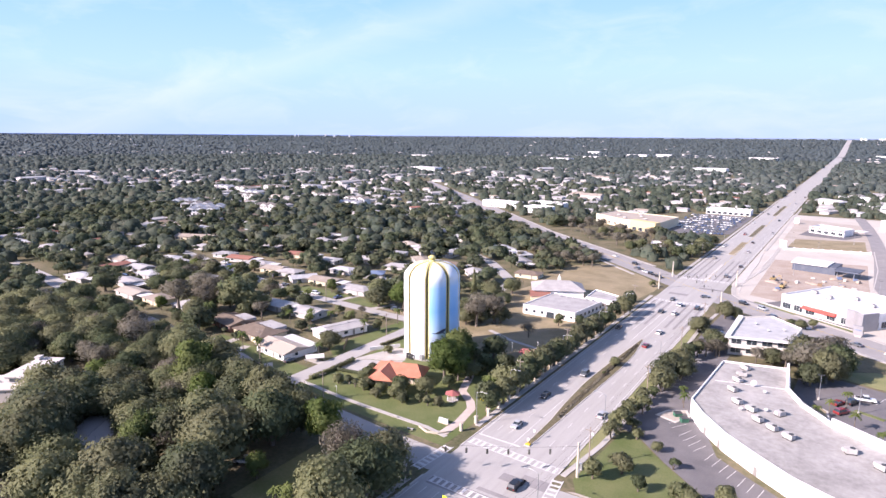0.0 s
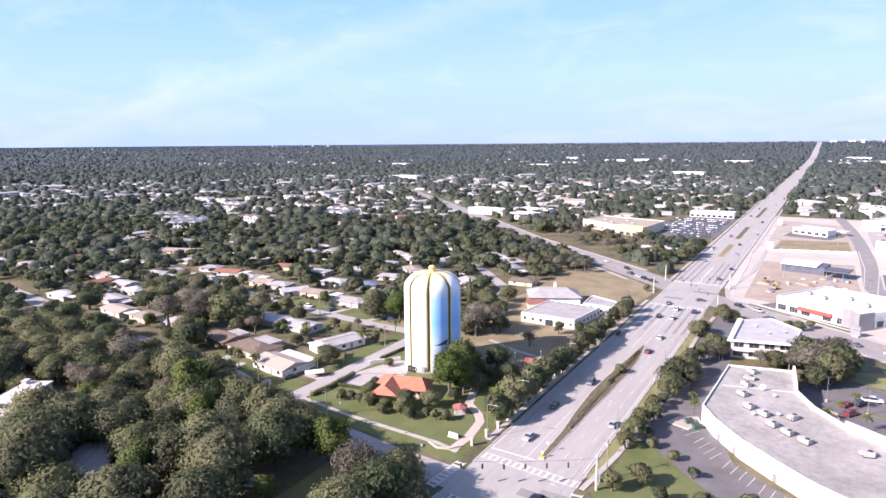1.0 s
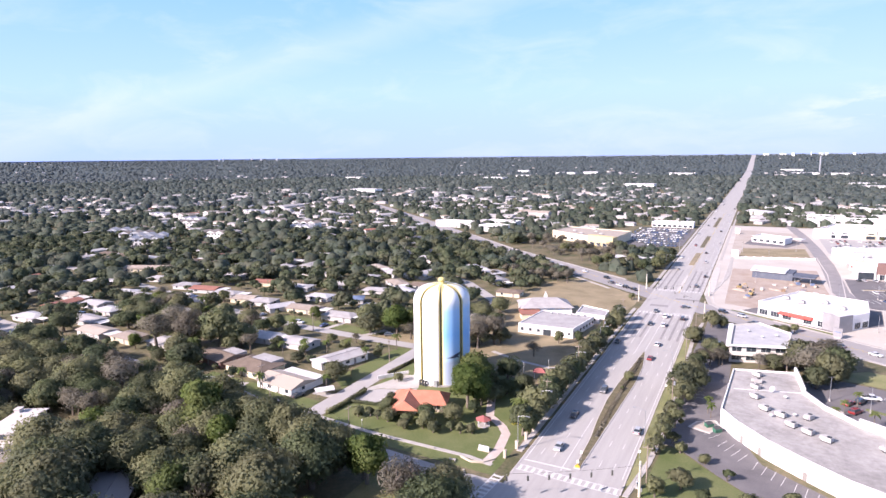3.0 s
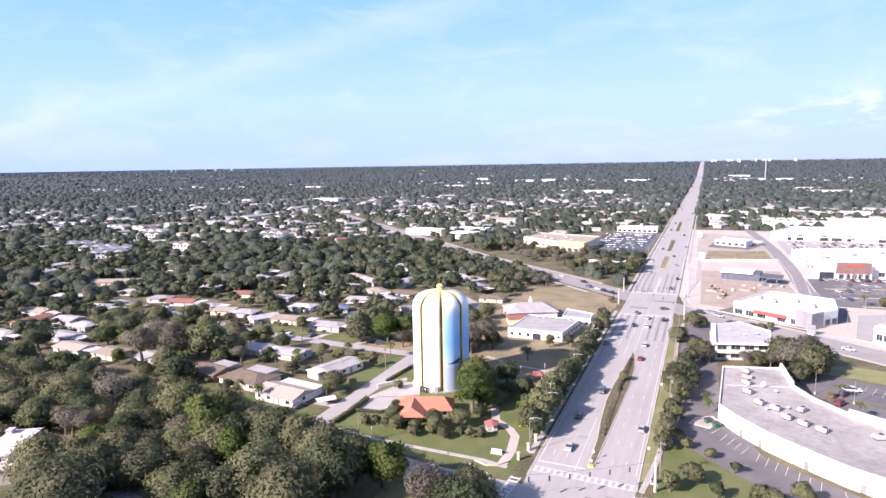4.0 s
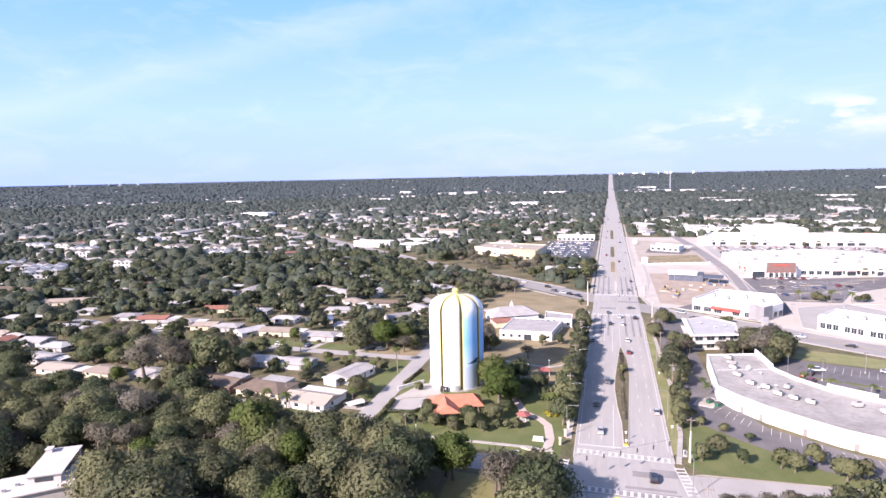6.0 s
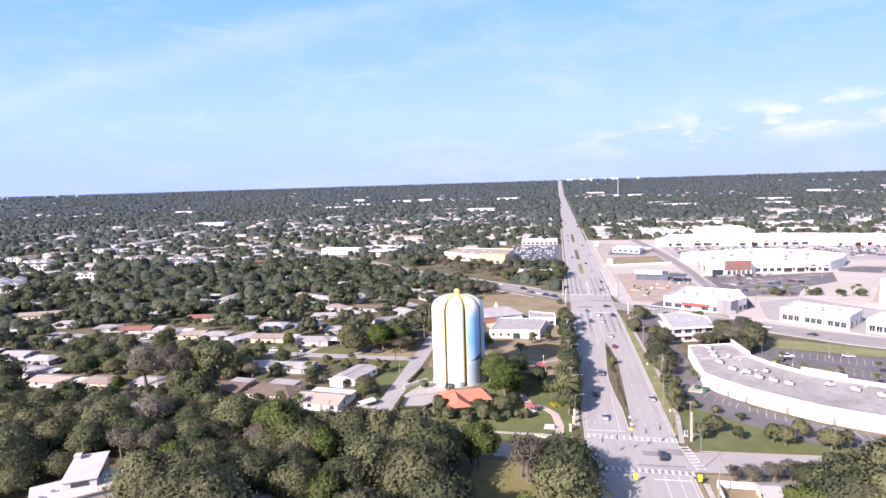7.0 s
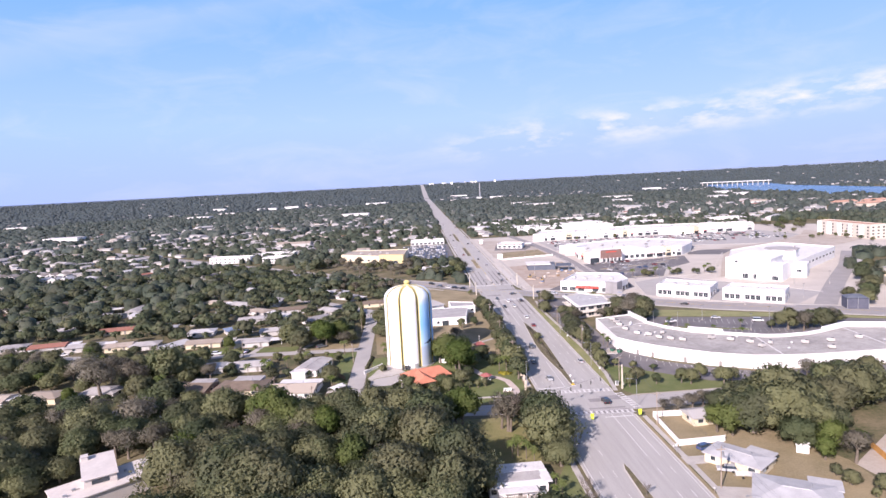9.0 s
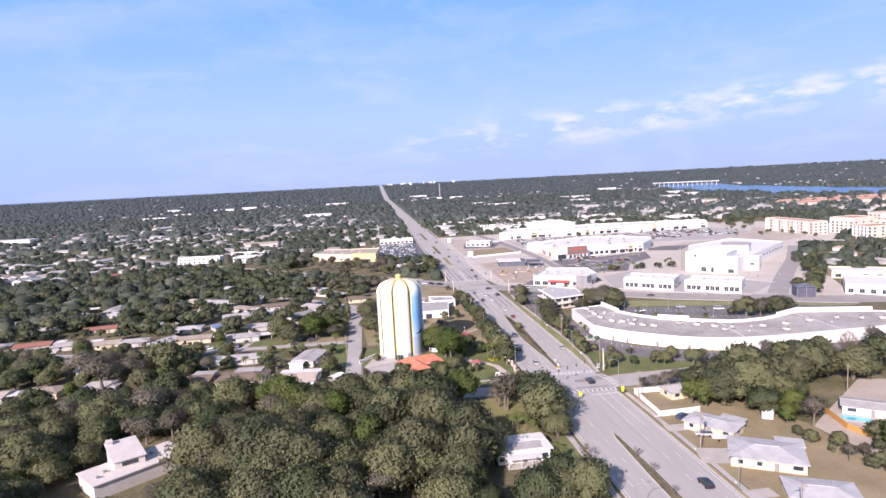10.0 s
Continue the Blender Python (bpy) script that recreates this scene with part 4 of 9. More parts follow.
put_house(house_at(17, 10, 3.0, 0.05, WHITE, ROOF_SHINGLE, seed=47, label="low house with a flat grey roof in deep shade"), -158.0, 66.5, -52, 14, 12)

# flat-roofed house in the wood
wood_house = thing("flat_house", "pinkish-white flat-roofed house with a raised storey among trees", "house", -208.7, 74.0, 0, 30)
PINKWHITE = mat("pink_white_render", (0.66, 0.61, 0.57), (0.50, 0.46, 0.43), scale=0.25, fine=1.2, contrast=0.4)
part("wall", Geo().box(1.1, -5.4, 0, 24, 11.4, 3.9, 12), PINKWHITE, wood_house)
part("roof", Geo().box(1.1, -5.4, 3.9, 24.8, 12.2, 0.3, 12), PINKWHITE, wood_house)
up = part("upper_storey", Geo().box(0, 0, 0, 7.5, 15.5, 6.4), PINKWHITE, wood_house)
part("upper_roof", Geo().box(0, 0, 6.4, 8.3, 16.5, 0.25), PINKWHITE, wood_house)
part("window", Geo().box(3.78, 0.6, 4.7, 0.1, 11, 1.2), GLASS, wood_house)
part("chimney", Geo().box(-3.0, 6.0, 4.2, 1.5, 1.9, 3.4).box(-3.0, 6.0, 7.6, 1.8, 2.2, 0.2), PINKWHITE, wood_house)
part("window", Geo().box(0, -7.78, 4.8, 4.0, 0.1, 1.1), GLASS, wood_house)
for dx, dy in ((6, -3), (9.5, -4.2), (-6, -7), (7.2, -6.5), (-8, -9.5), (10.5, -1.5)):
    part("roof_vent", Geo().box(dx, dy, 4.2, 0.8, 0.6, 0.45).box(dx, dy, 4.65, 0.95, 0.75, 0.08), METAL, wood_house)
FOOT += [(-208.7, 74.0, 13), (-199, 78, 9), (-215, 66, 9)]


def facade(th, a, b, z0, h, n, w, mat_=None, sill=0.9, frame=FRAME, off=0.0, plain=False):
    """n windows along the wall from a to b (outside to the right of a to b)."""
    a, b = Vector(a), Vector(b)
    d = (b - a)
    L = d.length
    d = d / L
    nr = Vector((d.y, -d.x))
    rot = math.degrees(math.atan2(d.y, d.x))
    for i in range(n):
        c = a + d * L * (i + 0.5) / n + nr * (0.02 + off)
        if plain:
            part("window", Geo().box(c.x, c.y, z0 + sill, w, 0.16, h, rot), mat_ or GLASS, th)
            continue
        wf = part("window", Geo().box(c.x, c.y, z0 + sill, w + 0.24, 0.14, h + 0.2, rot), frame, th)
        g = Geo()
        k = max(1, int(round(w / 1.4)))
        for j in range(k):
            q = c + nr * 0.05 + d * ((j + 0.5) / k - 0.5) * w
            g.box(q.x, q.y, z0 + sill + 0.1, w / k - 0.10, 0.10, h, rot)
        part("pane", g, mat_ or GLASS, wf)


def building(name, label, poly, h, wall, roof, parapet=0.7, category="building", cap=None):
    """Flat-roofed block over an outline, with a parapet round a sunken roof."""
    th = thing(name, label, category)
    a = sum(p[0] * q[1] - q[0] * p[1] for p, q in zip(poly, poly[1:] + poly[:1]))
    if a < 0:
        poly = poly[::-1]
    n = len(poly)
    g = Geo()
    inn = []
    for i in range(n):
        p, q, r = (Vector(poly[(i + k) % n]) for k in (-1, 0, 1))
        u, v = (q - p).normalized(), (r - q).normalized()
        nb = (Vector((-u.y, u.x)) + Vector((-v.y, v.x)))
        nb = nb / max(0.5, nb.length) * 1.0
        k = 0.35 / max(0.4, nb.normalized().dot(Vector((-u.y, u.x))))
        inn.append(tuple(q + nb.normalized() * k))
    top = h + parapet
    vs = [(x, y, 0) for x, y in poly] + [(x, y, top) for x, y in poly] + [(x, y, top) for x, y in inn] + [(x, y, h - 0.05) for x, y in inn]
    fs = []
    for i in range(n):
        j = (i + 1) % n
        fs += [(i, j, n + j, n + i), (n + i, n + j, 2 * n + j, 2 * n + i), (2 * n + i, 2 * n + j, 3 * n + j, 3 * n + i)]
    g.add(vs, fs)
    part("wall", g, wall, th)
    part("roof", Geo().prism(inn, h - 0.3, h), roof, th)
    for p, q in zip(poly, poly[1:] + poly[:1]):
        m = (Vector(p) + Vector(q)) / 2
        FOOT.append((m.x, m.y, 6.0))
        FOOT.append((p[0], p[1], 5.0))
    return th


# low house beside the road
low_house = thing("house", "low white house with tiered pale roofs under trees", "house", -99.2, 59.0, 0, 2)
part("wall", Geo().box(0, 0.5, 0, 14.5, 10.5, 2.7), WHITE, low_house)
part("rear_roof", Geo().box(0.6, 3.6, 2.9, 15.0, 4.6, 0.35), ROOF_WHITE, low_house, "flat white rear roof")
part("roof", Geo().add([(-7.8, -3.6, 2.55), (6.2, -3.6, 2.55), (6.2, 1.4, 3.2), (-7.8, 1.4, 3.2), (-7.8, -3.6, 2.4), (6.2, -3.6, 2.4), (6.2, 1.4, 2.4), (-7.8, 1.4, 2.4)], [(0, 1, 2, 3), (0, 4, 5, 1), (1, 5, 6, 2), (3, 2, 6, 7), (0, 3, 7, 4)]), ROOF_GREY, low_house, "grey sloping middle roof")
part("side_roof", Geo().box(7.2, -1.0, 2.75, 2.4, 6.6, 0.2), ROOF_WHITE, low_house)
part("porch_roof", Geo().box(-0.6, -6.2, 2.45, 9.6, 3.2, 0.16), ROOF_WHITE, low_house, "flat white porch roof")
for dx in (-5.0, -1.6, 1.4, 3.8):
    part("porch_post", Geo().box(dx, -7.5, 0, 0.16, 0.16, 2.45), FRAME, low_house)
part("porch_floor", Geo().box(-0.6, -6.2, 0, 9.4, 3.4, 0.15), CONC, low_house)
part("door", Geo().box(0.2, -4.78, 0.1, 1.0, 0.1, 2.05), DOOR, low_house)
facade(low_house, (-7.25, -4.75), (-1.0, -4.75), 0.1, 1.2, 3, 1.4, sill=0.8)
facade(low_house, (1.5, -4.75), (7.25, -4.75), 0.1, 1.2, 2, 1.6, sill=0.8)
facade(low_house, (7.25, -4.75), (7.25, 5.75), 0.1, 1.2, 3, 1.4, sill=0.8)
part("roof_vent", Geo().tube((3.0, 3.2, 3.2), (3.0, 3.2, 3.8), 0.3, 0.3, 8), METAL, low_house)
FOOT.append((-99.2, 59.0, 10))


ac_base = {}
AC_GREY = mat("rooftop_casing", (0.52, 0.50, 0.48), (0.38, 0.36, 0.34), fine=6.0)


def roof_unit(x, y, z, s=1.0, rz=0.0, vent=False):
    """A rooftop air conditioner, copied from one of two patterns."""
    key = vent
    if key not in ac_base:
        u = thing("rooftop_unit", "grey metal rooftop air conditioner on the flat roof" if not vent else "small pale roof vent on the flat roof", "air conditioner" if not vent else "roof vent", group="rooftop units")
        if not vent:
            part("curb", Geo().box(0, 0, 0, 2.4, 1.75, 0.25), DARKMETAL, u)
            part("casing", Geo().box(0, 0, 0.25, 2.3, 1.65, 1.15), AC_GREY, u)
            part("fan_grille", Geo().tube((0.45, 0, 1.4), (0.45, 0, 1.5), 0.6, 0.6, 12), DARKMETAL, u)
            part("hood", Geo().box(-1.4, 0, 0.6, 0.6, 1.4, 0.7, 0, 0, 0.3), AC_GREY, u)
        else:
            part("stem", Geo().tube((0, 0, 0), (0, 0, 0.6), 0.35, 0.35, 10), METAL, u)
            part("cap", Geo().tube((0, 0, 0.6), (0, 0, 0.85), 0.6, 0.35, 10), ROOF_WHITE, u)
        u.matrix_basis = pose(x, y, z, 0, 0, rz)
        ac_base[key] = u
        return u
    m = copy_thing(ac_base[key], pose(x, y, z, 0, 0, rz))
    return m


# curved shopping strip
S_CURVE = [(-35.8, 171.2), (-31.4, 163.6), (-24.2, 154.6), (-16.0, 147.2), (-8.1, 140.8), (4.8, 134.2), (16, 132.0), (28, 131.0), (46, 131.0), (73, 131.5), (98, 134)]
N_CURVE = [(101, 155.0), (96, 157.5), (64, 167.0), (50, 160.9), (41.6, 158.2), (31, 157.4), (24, 158.6), (9.5, 166.6), (-2, 174.5), (-9, 184), (-13.3, 194), (-14.0, 204), (-14.8, 213.2), (-33.9, 208.5)]
ROOF_STRIP = mat("stained_flat_roof", (0.24, 0.225, 0.21), (0.46, 0.435, 0.41), scale=0.10, fine=0.6, contrast=0.34)
mall = building("shopping_strip", "long curved white shopping strip with a flat grey roof", S_CURVE + N_CURVE, 4.9, WHITE, ROOF_STRIP, 0.5, "shopping strip")
# raised parapet fronts on the parking side
for pts, z in (([(-15.4, 213.6), (-14.6, 204), (-13.9, 194.3)], 6.9), ([(-13.9, 194.3), (-9.4, 184.2), (-2.2, 175)], 6.0), ([(-2.2, 175), (9.5, 167.1)], 7.2), ([(9.5, 167.1), (24, 159.1), (31, 157.9), (41.6, 158.7), (50, 161.4)], 6.0), ([(50, 161.4), (64, 167.6), (96, 158.1)], 7.0)):
    g = Geo().strip(pts, 0.7, z, z)
    part("parapet_front", g, WHITE, mall, "raised white parapet front")
# rear doors, meter boxes and storefront glass
for i, t in enumerate((0.12, 0.18, 0.3, 0.42, 0.55, 0.68, 0.8, 0.92)):
    k = t * (len(S_CURVE) - 1)
    j = int(k)
    p = Vector(S_CURVE[j]).lerp(Vector(S_CURVE[j + 1]), k - j)
    d = Vector(S_CURVE[j + 1]) - Vector(S_CURVE[j])
    part("rear_door", Geo().box(p.x, p.y, 0.05, 1.1, 0.2, 2.1, math.degrees(math.atan2(d.y, d.x))), DOOR, mall, "grey steel rear door")
for a, b in zip(N_CURVE[2:], N_CURVE[3:-1]):
    L = (Vector(b) - Vector(a)).length
    facade(mall, a, b, 0.0, 2.4, max(1, int(L / 4.5)), 3.4, sill=0.15, off=0.36)
part("roof_seam", Geo().strip([(-33, 190), (-13.6, 195)], 0.5, 4.98, 0.06).strip([(16, 132.6), (20, 160)], 0.5, 4.98, 0.06).strip([(60, 132), (62, 165)], 0.5, 4.98, 0.06), ROOF_WHITE, mall, "pale roof seam")
for x, y, v in ((-26.5, 205, 0), (-26.6, 198.5, 0), (-26.9, 192.8, 0), (-27.0, 184.5, 0), (-24.5, 176.1, 0), (-23.0, 171.8, 1), (-20.5, 173.0, 0), (-18.2, 167.2, 0), (-14.5, 164.1, 0), (-10.6, 161.2, 0), (-13.8, 174.4, 0), (-17.2, 175.0, 1), (2.0, 161.5, 0), (8, 157, 0), (13.5, 152, 0), (14.6, 145.5, 0), (20, 149, 0), (27.5, 147, 1), (33, 146.5, 0), (44, 147, 0), (38, 138, 0), (57, 149, 0), (63, 143, 1), (71, 150, 0), (80, 146, 0), (88, 143, 0), (12, 160, 1), (-19, 188, 1), (22, 140, 1)):
    roof_unit(x, y, 4.9, rz=random.Random(int(x * 7 + y)).choice((-30, -35, 55, 20)), vent=bool(v))
# satellite dish on the strip's roof
dish = thing("satellite_dish", "white satellite dish on the flat roof", "satellite dish", -22.6, 191.4, 4.9, 30)
dish.scale = (0.75, 0.75, 0.75)
part("mast", Geo().tube((0, 0, 0), (0, 0, 1.3), 0.12, 0.1, 8), METAL, dish)
g = Geo()
vs, fs = [], []
for j in range(5):
    r = 1.35 * j / 4
    for i in range(16):
        t = 2 * math.pi * i / 16
        vs.append((r * math.cos(t), -0.3 - 0.18 * (1 - r * r / 1.82), 1.6 + r * math.sin(t)))
fs = [(j * 16 + i, j * 16 + (i + 1) % 16, j * 16 + 16 + (i + 1) % 16, j * 16 + 16 + i) for j in range(4) for i in range(16)]
part("reflector", g.add(vs, fs), WHITE, dish, smooth=True)

# two-storey office
office = building("office_building", "two-storey pale stucco office with dark window bands", [(-36, 232), (-16.6, 238), (-14.6, 258), (-26, 270), (-35.8, 262)], 6.3, PALE_STUCCO, ROOF_PALE, 0.6, "office")
for z in (0.2, 3.5):
    facade(office, (-36, 232), (-16.6, 238), z, 1.7, 4, 3.4, sill=0.7)
    facade(office, (-35.8, 262), (-36, 232), z, 1.7, 5, 3.4, sill=0.7)
part("balcony", Geo().strip([(-37.0, 263), (-37, 231), (-16, 237)], 1.6, 3.3, 0.3), PALE_STUCCO, office, "pale walkway slab between storeys")
part("roof_overhang", Geo().strip([(-36.6, 263), (-36.6, 231.2), (-16.0, 237.2)], 1.8, 6.95, 0.5), WHITE, office)
for x, y in ((-25, 248), (-30, 255), (-20, 252)):
    roof_unit(x, y, 6.3, vent=True)

# store with the red awning
store = building("corner_store", "white store with grey panels and a red awning", [(-26.5, 313), (1.5, 296.3), (4.2, 291.5), (17.5, 307.5), (20, 332), (-8, 344)], 6.2, WHITE, ROOF_WHITE, 0.8, "store")
facade(store, (-26.5, 313), (-12, 304.35), 0.2, 2.6, 3, 4.0, sill=0.3)
facade(store, (-9, 302.56), (1.5, 296.3), 0.2, 2.6, 2, 3.6, sill=0.3)
facade(store, (4.2, 291.5), (17.5, 307.5), 0.2, 2.6, 4, 3.6, sill=0.3)
GREYPANEL = mat("grey_cladding", (0.30, 0.29, 0.30), (0.24, 0.235, 0.24), rough=0.5)
part("tower_panel", Geo().strip([(-1.0, 297.4), (1.8, 295.8), (4.6, 291.0), (10, 297.6)], 0.5, 7.6, 7.6), GREYPANEL, store, "grey clad corner panel")
g = Geo()
a, b = Vector((-17.5, 307.3)), Vector((-4.5, 299.6))
nr = Vector(((b - a).y, -(b - a).x)).normalized()
g.add([(*a, 4.2), (*b, 4.2), (*(b + nr * 1.6), 3.1), (*(a + nr * 1.6), 3.1), (*a, 2.9), (*b, 2.9), (*(b + nr * 1.6), 2.9), (*(a + nr * 1.6), 2.9)], [(3, 2, 1, 0), (3, 7, 6, 2), (0, 4, 7, 3), (1, 2, 6, 5), (4, 5, 6, 7)])
part("awning", g, RED, store, "red canvas awning")
for x, y in ((-8, 318), (2, 322), (8, 312), (-14, 325)):
    roof_unit(x, y, 6.2, rz=-30)

# pair of white stores
for poly, nm in (([(25.8, 280.2), (49.7, 259.6), (63, 277), (39, 298)], 4), ([(55.8, 257), (80.8, 236.9), (93, 252.5), (68.2, 271)], 4)):
    st = building("white_store", "white single-storey store with arched dark windows", poly, 6.0, WHITE, ROOF_WHITE, 0.9, "store")
    facade(st, poly[1], poly[2], 0.2, 2.5, 3, 3.0, sill=0.8)
    facade(st, poly[3], poly[0], 0.2, 2.5, 3, 3.0, sill=0.8)
    a, b = Vector(poly[0]), Vector(poly[1])
    nr = Vector(((b - a).y, -(b - a).x)).normalized()
    for f0, f1 in ((0.03, 0.30), (0.37, 0.63), (0.70, 0.97)):
        p, q = a.lerp(b, f0) + nr * 0.5, a.lerp(b, f1) + nr * 0.5
        facade(st, tuple(a.lerp(b, f0)), tuple(a.lerp(b, f1)), 0.2, 2.7, 3, 2.3, sill=0.8)
        part("canopy", Geo().strip([tuple(p), tuple(q)], 1.0, 3.9, 0.18), GREYPANEL, st, "dark flat canopy over the windows")
        part("pediment", Geo().strip([tuple(a.lerp(b, f0)), tuple(a.lerp(b, f1))], 0.5, 7.6, 1.2), WHITE, st, "raised white pediment")
    for f in (0.3, 0.5, 0.7):
        c = Vector(poly[0]).lerp(Vector(poly[2]), f)
        roof_unit(c.x, c.y, 6.0, rz=-40)

# large white anchor store with stepped volumes
anchor = building("anchor_store", "large white windowless anchor store with stepped volumes", [(94.6, 326.4), (117.1, 301.3), (140, 320), (215, 386), (195, 432), (137, 401)], 8.4, WHITE, ROOF_WHITE, 0.9, "store")
part("front_block", Geo().prism([(94.0, 326.6), (113.0, 305.2), (133, 323), (114, 346)], 0, 14.4), WHITE, anchor, "tall white front block")
part("entrance_block", Geo().prism([(112.2, 306.2), (118.0, 299.6), (127, 307.6), (121, 314.4)], 0, 11.2), WHITE, anchor, "white entrance block")
part("wing_block", Geo().prism([(108, 345), (122, 333), (150, 356), (134, 372)], 8, 12.2), WHITE, anchor, "raised white roof block")
oct_ = [(150 + 11 * math.cos(radians(22.5 + 45 * k)), 352 + 11 * math.sin(radians(22.5 + 45 * k))) for k in range(8)]
part("lantern_block", Geo().prism(oct_, 8, 14.6), WHITE, anchor, "eight-sided white roof block")
part("lantern_roof", Geo().prism([(150 + (p - 150) * 1.08, 352 + (q - 352) * 1.08) for p, q in oct_], 14.6, 15.1), ROOF_GREY, anchor, "grey roof of the eight-sided block")
for a, b in (((94.0, 326.6), (113.0, 305.2)), ((113.0, 305.2), (133, 323))):
    part("cornice", Geo().strip([a, b], 0.9, 14.7, 0.6), WHITE, anchor)
for f in (0.12, 0.37, 0.62, 0.87):
    p = Vector((94.0, 326.6)).lerp(Vector((113.0, 305.2)), f)
    part("pilaster", Geo().box(p.x, p.y, 0, 1.1, 0.9, 13.6, -48), WHITE, anchor)
facade(anchor, (101, 318.7), (108, 310.8), 0.2, 3.4, 2, 3.6, sill=0.2)
facade(anchor, (113, 305.4), (117.6, 300.1), 0.2, 2.8, 1, 4.0, sill=0.2)
facade(anchor, (95, 325.6), (100, 319.9), 10.4, 1.4, 2, 1.8, sill=0.6)
facade(anchor, (140, 320), (215, 386), 3.4, 1.4, 11, 4.0, sill=1.0)
part("side_block", Geo().prism([(133, 313.5), (141, 309), (150, 320), (143, 325)], 0, 9.2), WHITE, anchor, "white side block")
facade(anchor, (133, 313.5), (141, 309), 3.0, 1.6, 1, 3.0, sill=0.6)
for x, y in ((170, 375), (182, 385), (176, 392), (160, 385), (190, 400), (128, 345), (120, 352)):
    roof_unit(x, y, 8.4, rz=40)

# plaza rows
def shop_blocks(th, a, b, n, depth, h0, h1, seed):
    """Stepped fronts of a shop row: raised blocks, awnings, dark glazing and pilasters from a to b."""
    r_ = random.Random(seed)
    a, b = Vector(a), Vector(b)
    d = (b - a).normalized()
    nr = Vector((d.y, -d.x))
    rot = math.degrees(math.atan2(d.y, d.x))
    L = (b - a).length / n
    for i in range(n):
        w = L * r_.uniform(0.5, 0.92)
        out = r_.choice((0.6, 1.2, 2.0))
        h = r_.uniform(h0, h1)
        c = a + d * L * (i + 0.5) - nr * (depth / 2 - out)
        part("shop_front", Geo().box(c.x, c.y, 0, w, depth, h, rot), r_.choice((WHITE, WHITE, WHITE, CREAM)), th, "raised stepped shop front")
        f = a + d * L * (i + 0.5) + nr * (out + 0.06)
        part("cornice", Geo().box(f.x, f.y, h - 0.5, w + 0.5, 0.5, 0.35, rot), WHITE, th)
        part("shop_window", Geo().box(f.x, f.y, 0.3, w * 0.8, 0.1, 2.9, rot), GLASS, th, "dark shop window")
        if r_.random() < 0.35:
            part("awning", Geo().box(f.x + nr.x * .6, f.y + nr.y * .6, 3.3, w * 0.8, 1.3, 0.35, rot), r_.choice((BRICK, GREYPANEL, RED)), th, "sloping shop awning")
        elif r_.random() < 0.7:
            part("clerestory", Geo().box(f.x, f.y, 4.4, w * 0.55, 0.1, 1.1, rot), GLASS, th)


row1 = building("plaza_row", "white plaza building with a dark red clad front", [(22, 518), (30.5, 506), (28, 432), (57, 436.5), (60, 443), (119, 452), (138, 476), (150, 500), (131, 530), (93, 545)], 6.6, WHITE, ROOF_WHITE, 0.9, "shopping plaza")
part("clad_front", Geo().strip([(37.8, 432.0), (56.8, 435.0)], 1.2, 10.8, 7.2), BRICK, row1, "dark red clad shop front")
part("front_block", Geo().prism([(27.2, 430.8), (37.4, 432.4), (36.2, 447), (26.8, 446)], 0, 8.6), WHITE, row1, "raised white corner block")
part("front_block", Geo().prism([(38, 436), (58, 439), (56, 456), (37, 454)], 6, 9.6), WHITE, row1, "raised white block behind the clad front")
part("front_block", Geo().prism([(63, 447), (80, 450), (77, 470), (60, 466)], 6, 9.2), WHITE, row1, "raised white roof block")
part("front_block", Geo().prism([(22.5, 496), (31.5, 490), (46, 505), (30, 520)], 0, 8.8), WHITE, row1, "raised white end block")
part("sign_panel", Geo().box(47.2, 432.8, 8.6, 10, 0.3, 0.9, 9), RED, row1, "red shop sign with unreadable letters")
part("corner_glazing", Geo().box(32.2, 431.4, 0.3, 8.2, 0.4, 4.2, 9), GLASS, row1, "tall dark corner glazing")
for k in range(6):
    c = Vector((38.6 + k * 3.6, 431.3 + k * 0.56))
    part("column", Geo().box(c.x, c.y, 0, 0.7, 0.7, 3.8, 9), WHITE, row1)
facade(row1, (30.3, 500), (28.1, 436), 0.2, 2.6, 7, 5.0, sill=0.4)
facade(row1, (38.5, 432.5), (56, 435.2), 0.2, 2.8, 4, 3.4, sill=0.3, off=0.9)
facade(row1, (62, 443.3), (119, 452), 0.2, 2.8, 11, 3.4, sill=0.6)
row2 = building("plaza_row", "long white plaza row with stepped parapets", [(18, 637), (67, 641), (124, 634), (174, 642), (206, 620), (251, 634), (289, 633), (292, 665), (180, 690), (40, 695)], 7.0, WHITE, ROOF_WHITE, 1.0, "shopping plaza")
for a, b, z in (((18, 636.3), (32, 637.4), 9), ((48, 638.8), (60, 639.8), 9.5), ((84, 638), (100, 636.2), 10), ((140, 635.8), (156, 638.3), 9), ((186, 632), (200, 622.6), 9.5), ((222, 625), (238, 629.5), 9), ((262, 633), (280, 632.4), 9.5)):
    part("pediment", Geo().strip([a, b], 1.6, z, z), WHITE, row2, "raised white pediment")
shop_blocks(row2, (18, 637), (67, 641), 5, 8, 8.0, 10.5, 1)
shop_blocks(row2, (67, 641), (124, 634), 5, 8, 8.0, 10.5, 2)
shop_blocks(row2, (124, 634), (174, 642), 5, 8, 8.0, 10.5, 3)
shop_blocks(row2, (206, 620), (251, 634), 4, 8, 8.0, 10.5, 4)
shop_blocks(row2, (251, 634), (289, 633), 3, 8, 8.0, 11, 5)
shop_blocks(row1, (82, 446.4), (119, 452), 4, 7, 7.6, 9.2, 6)
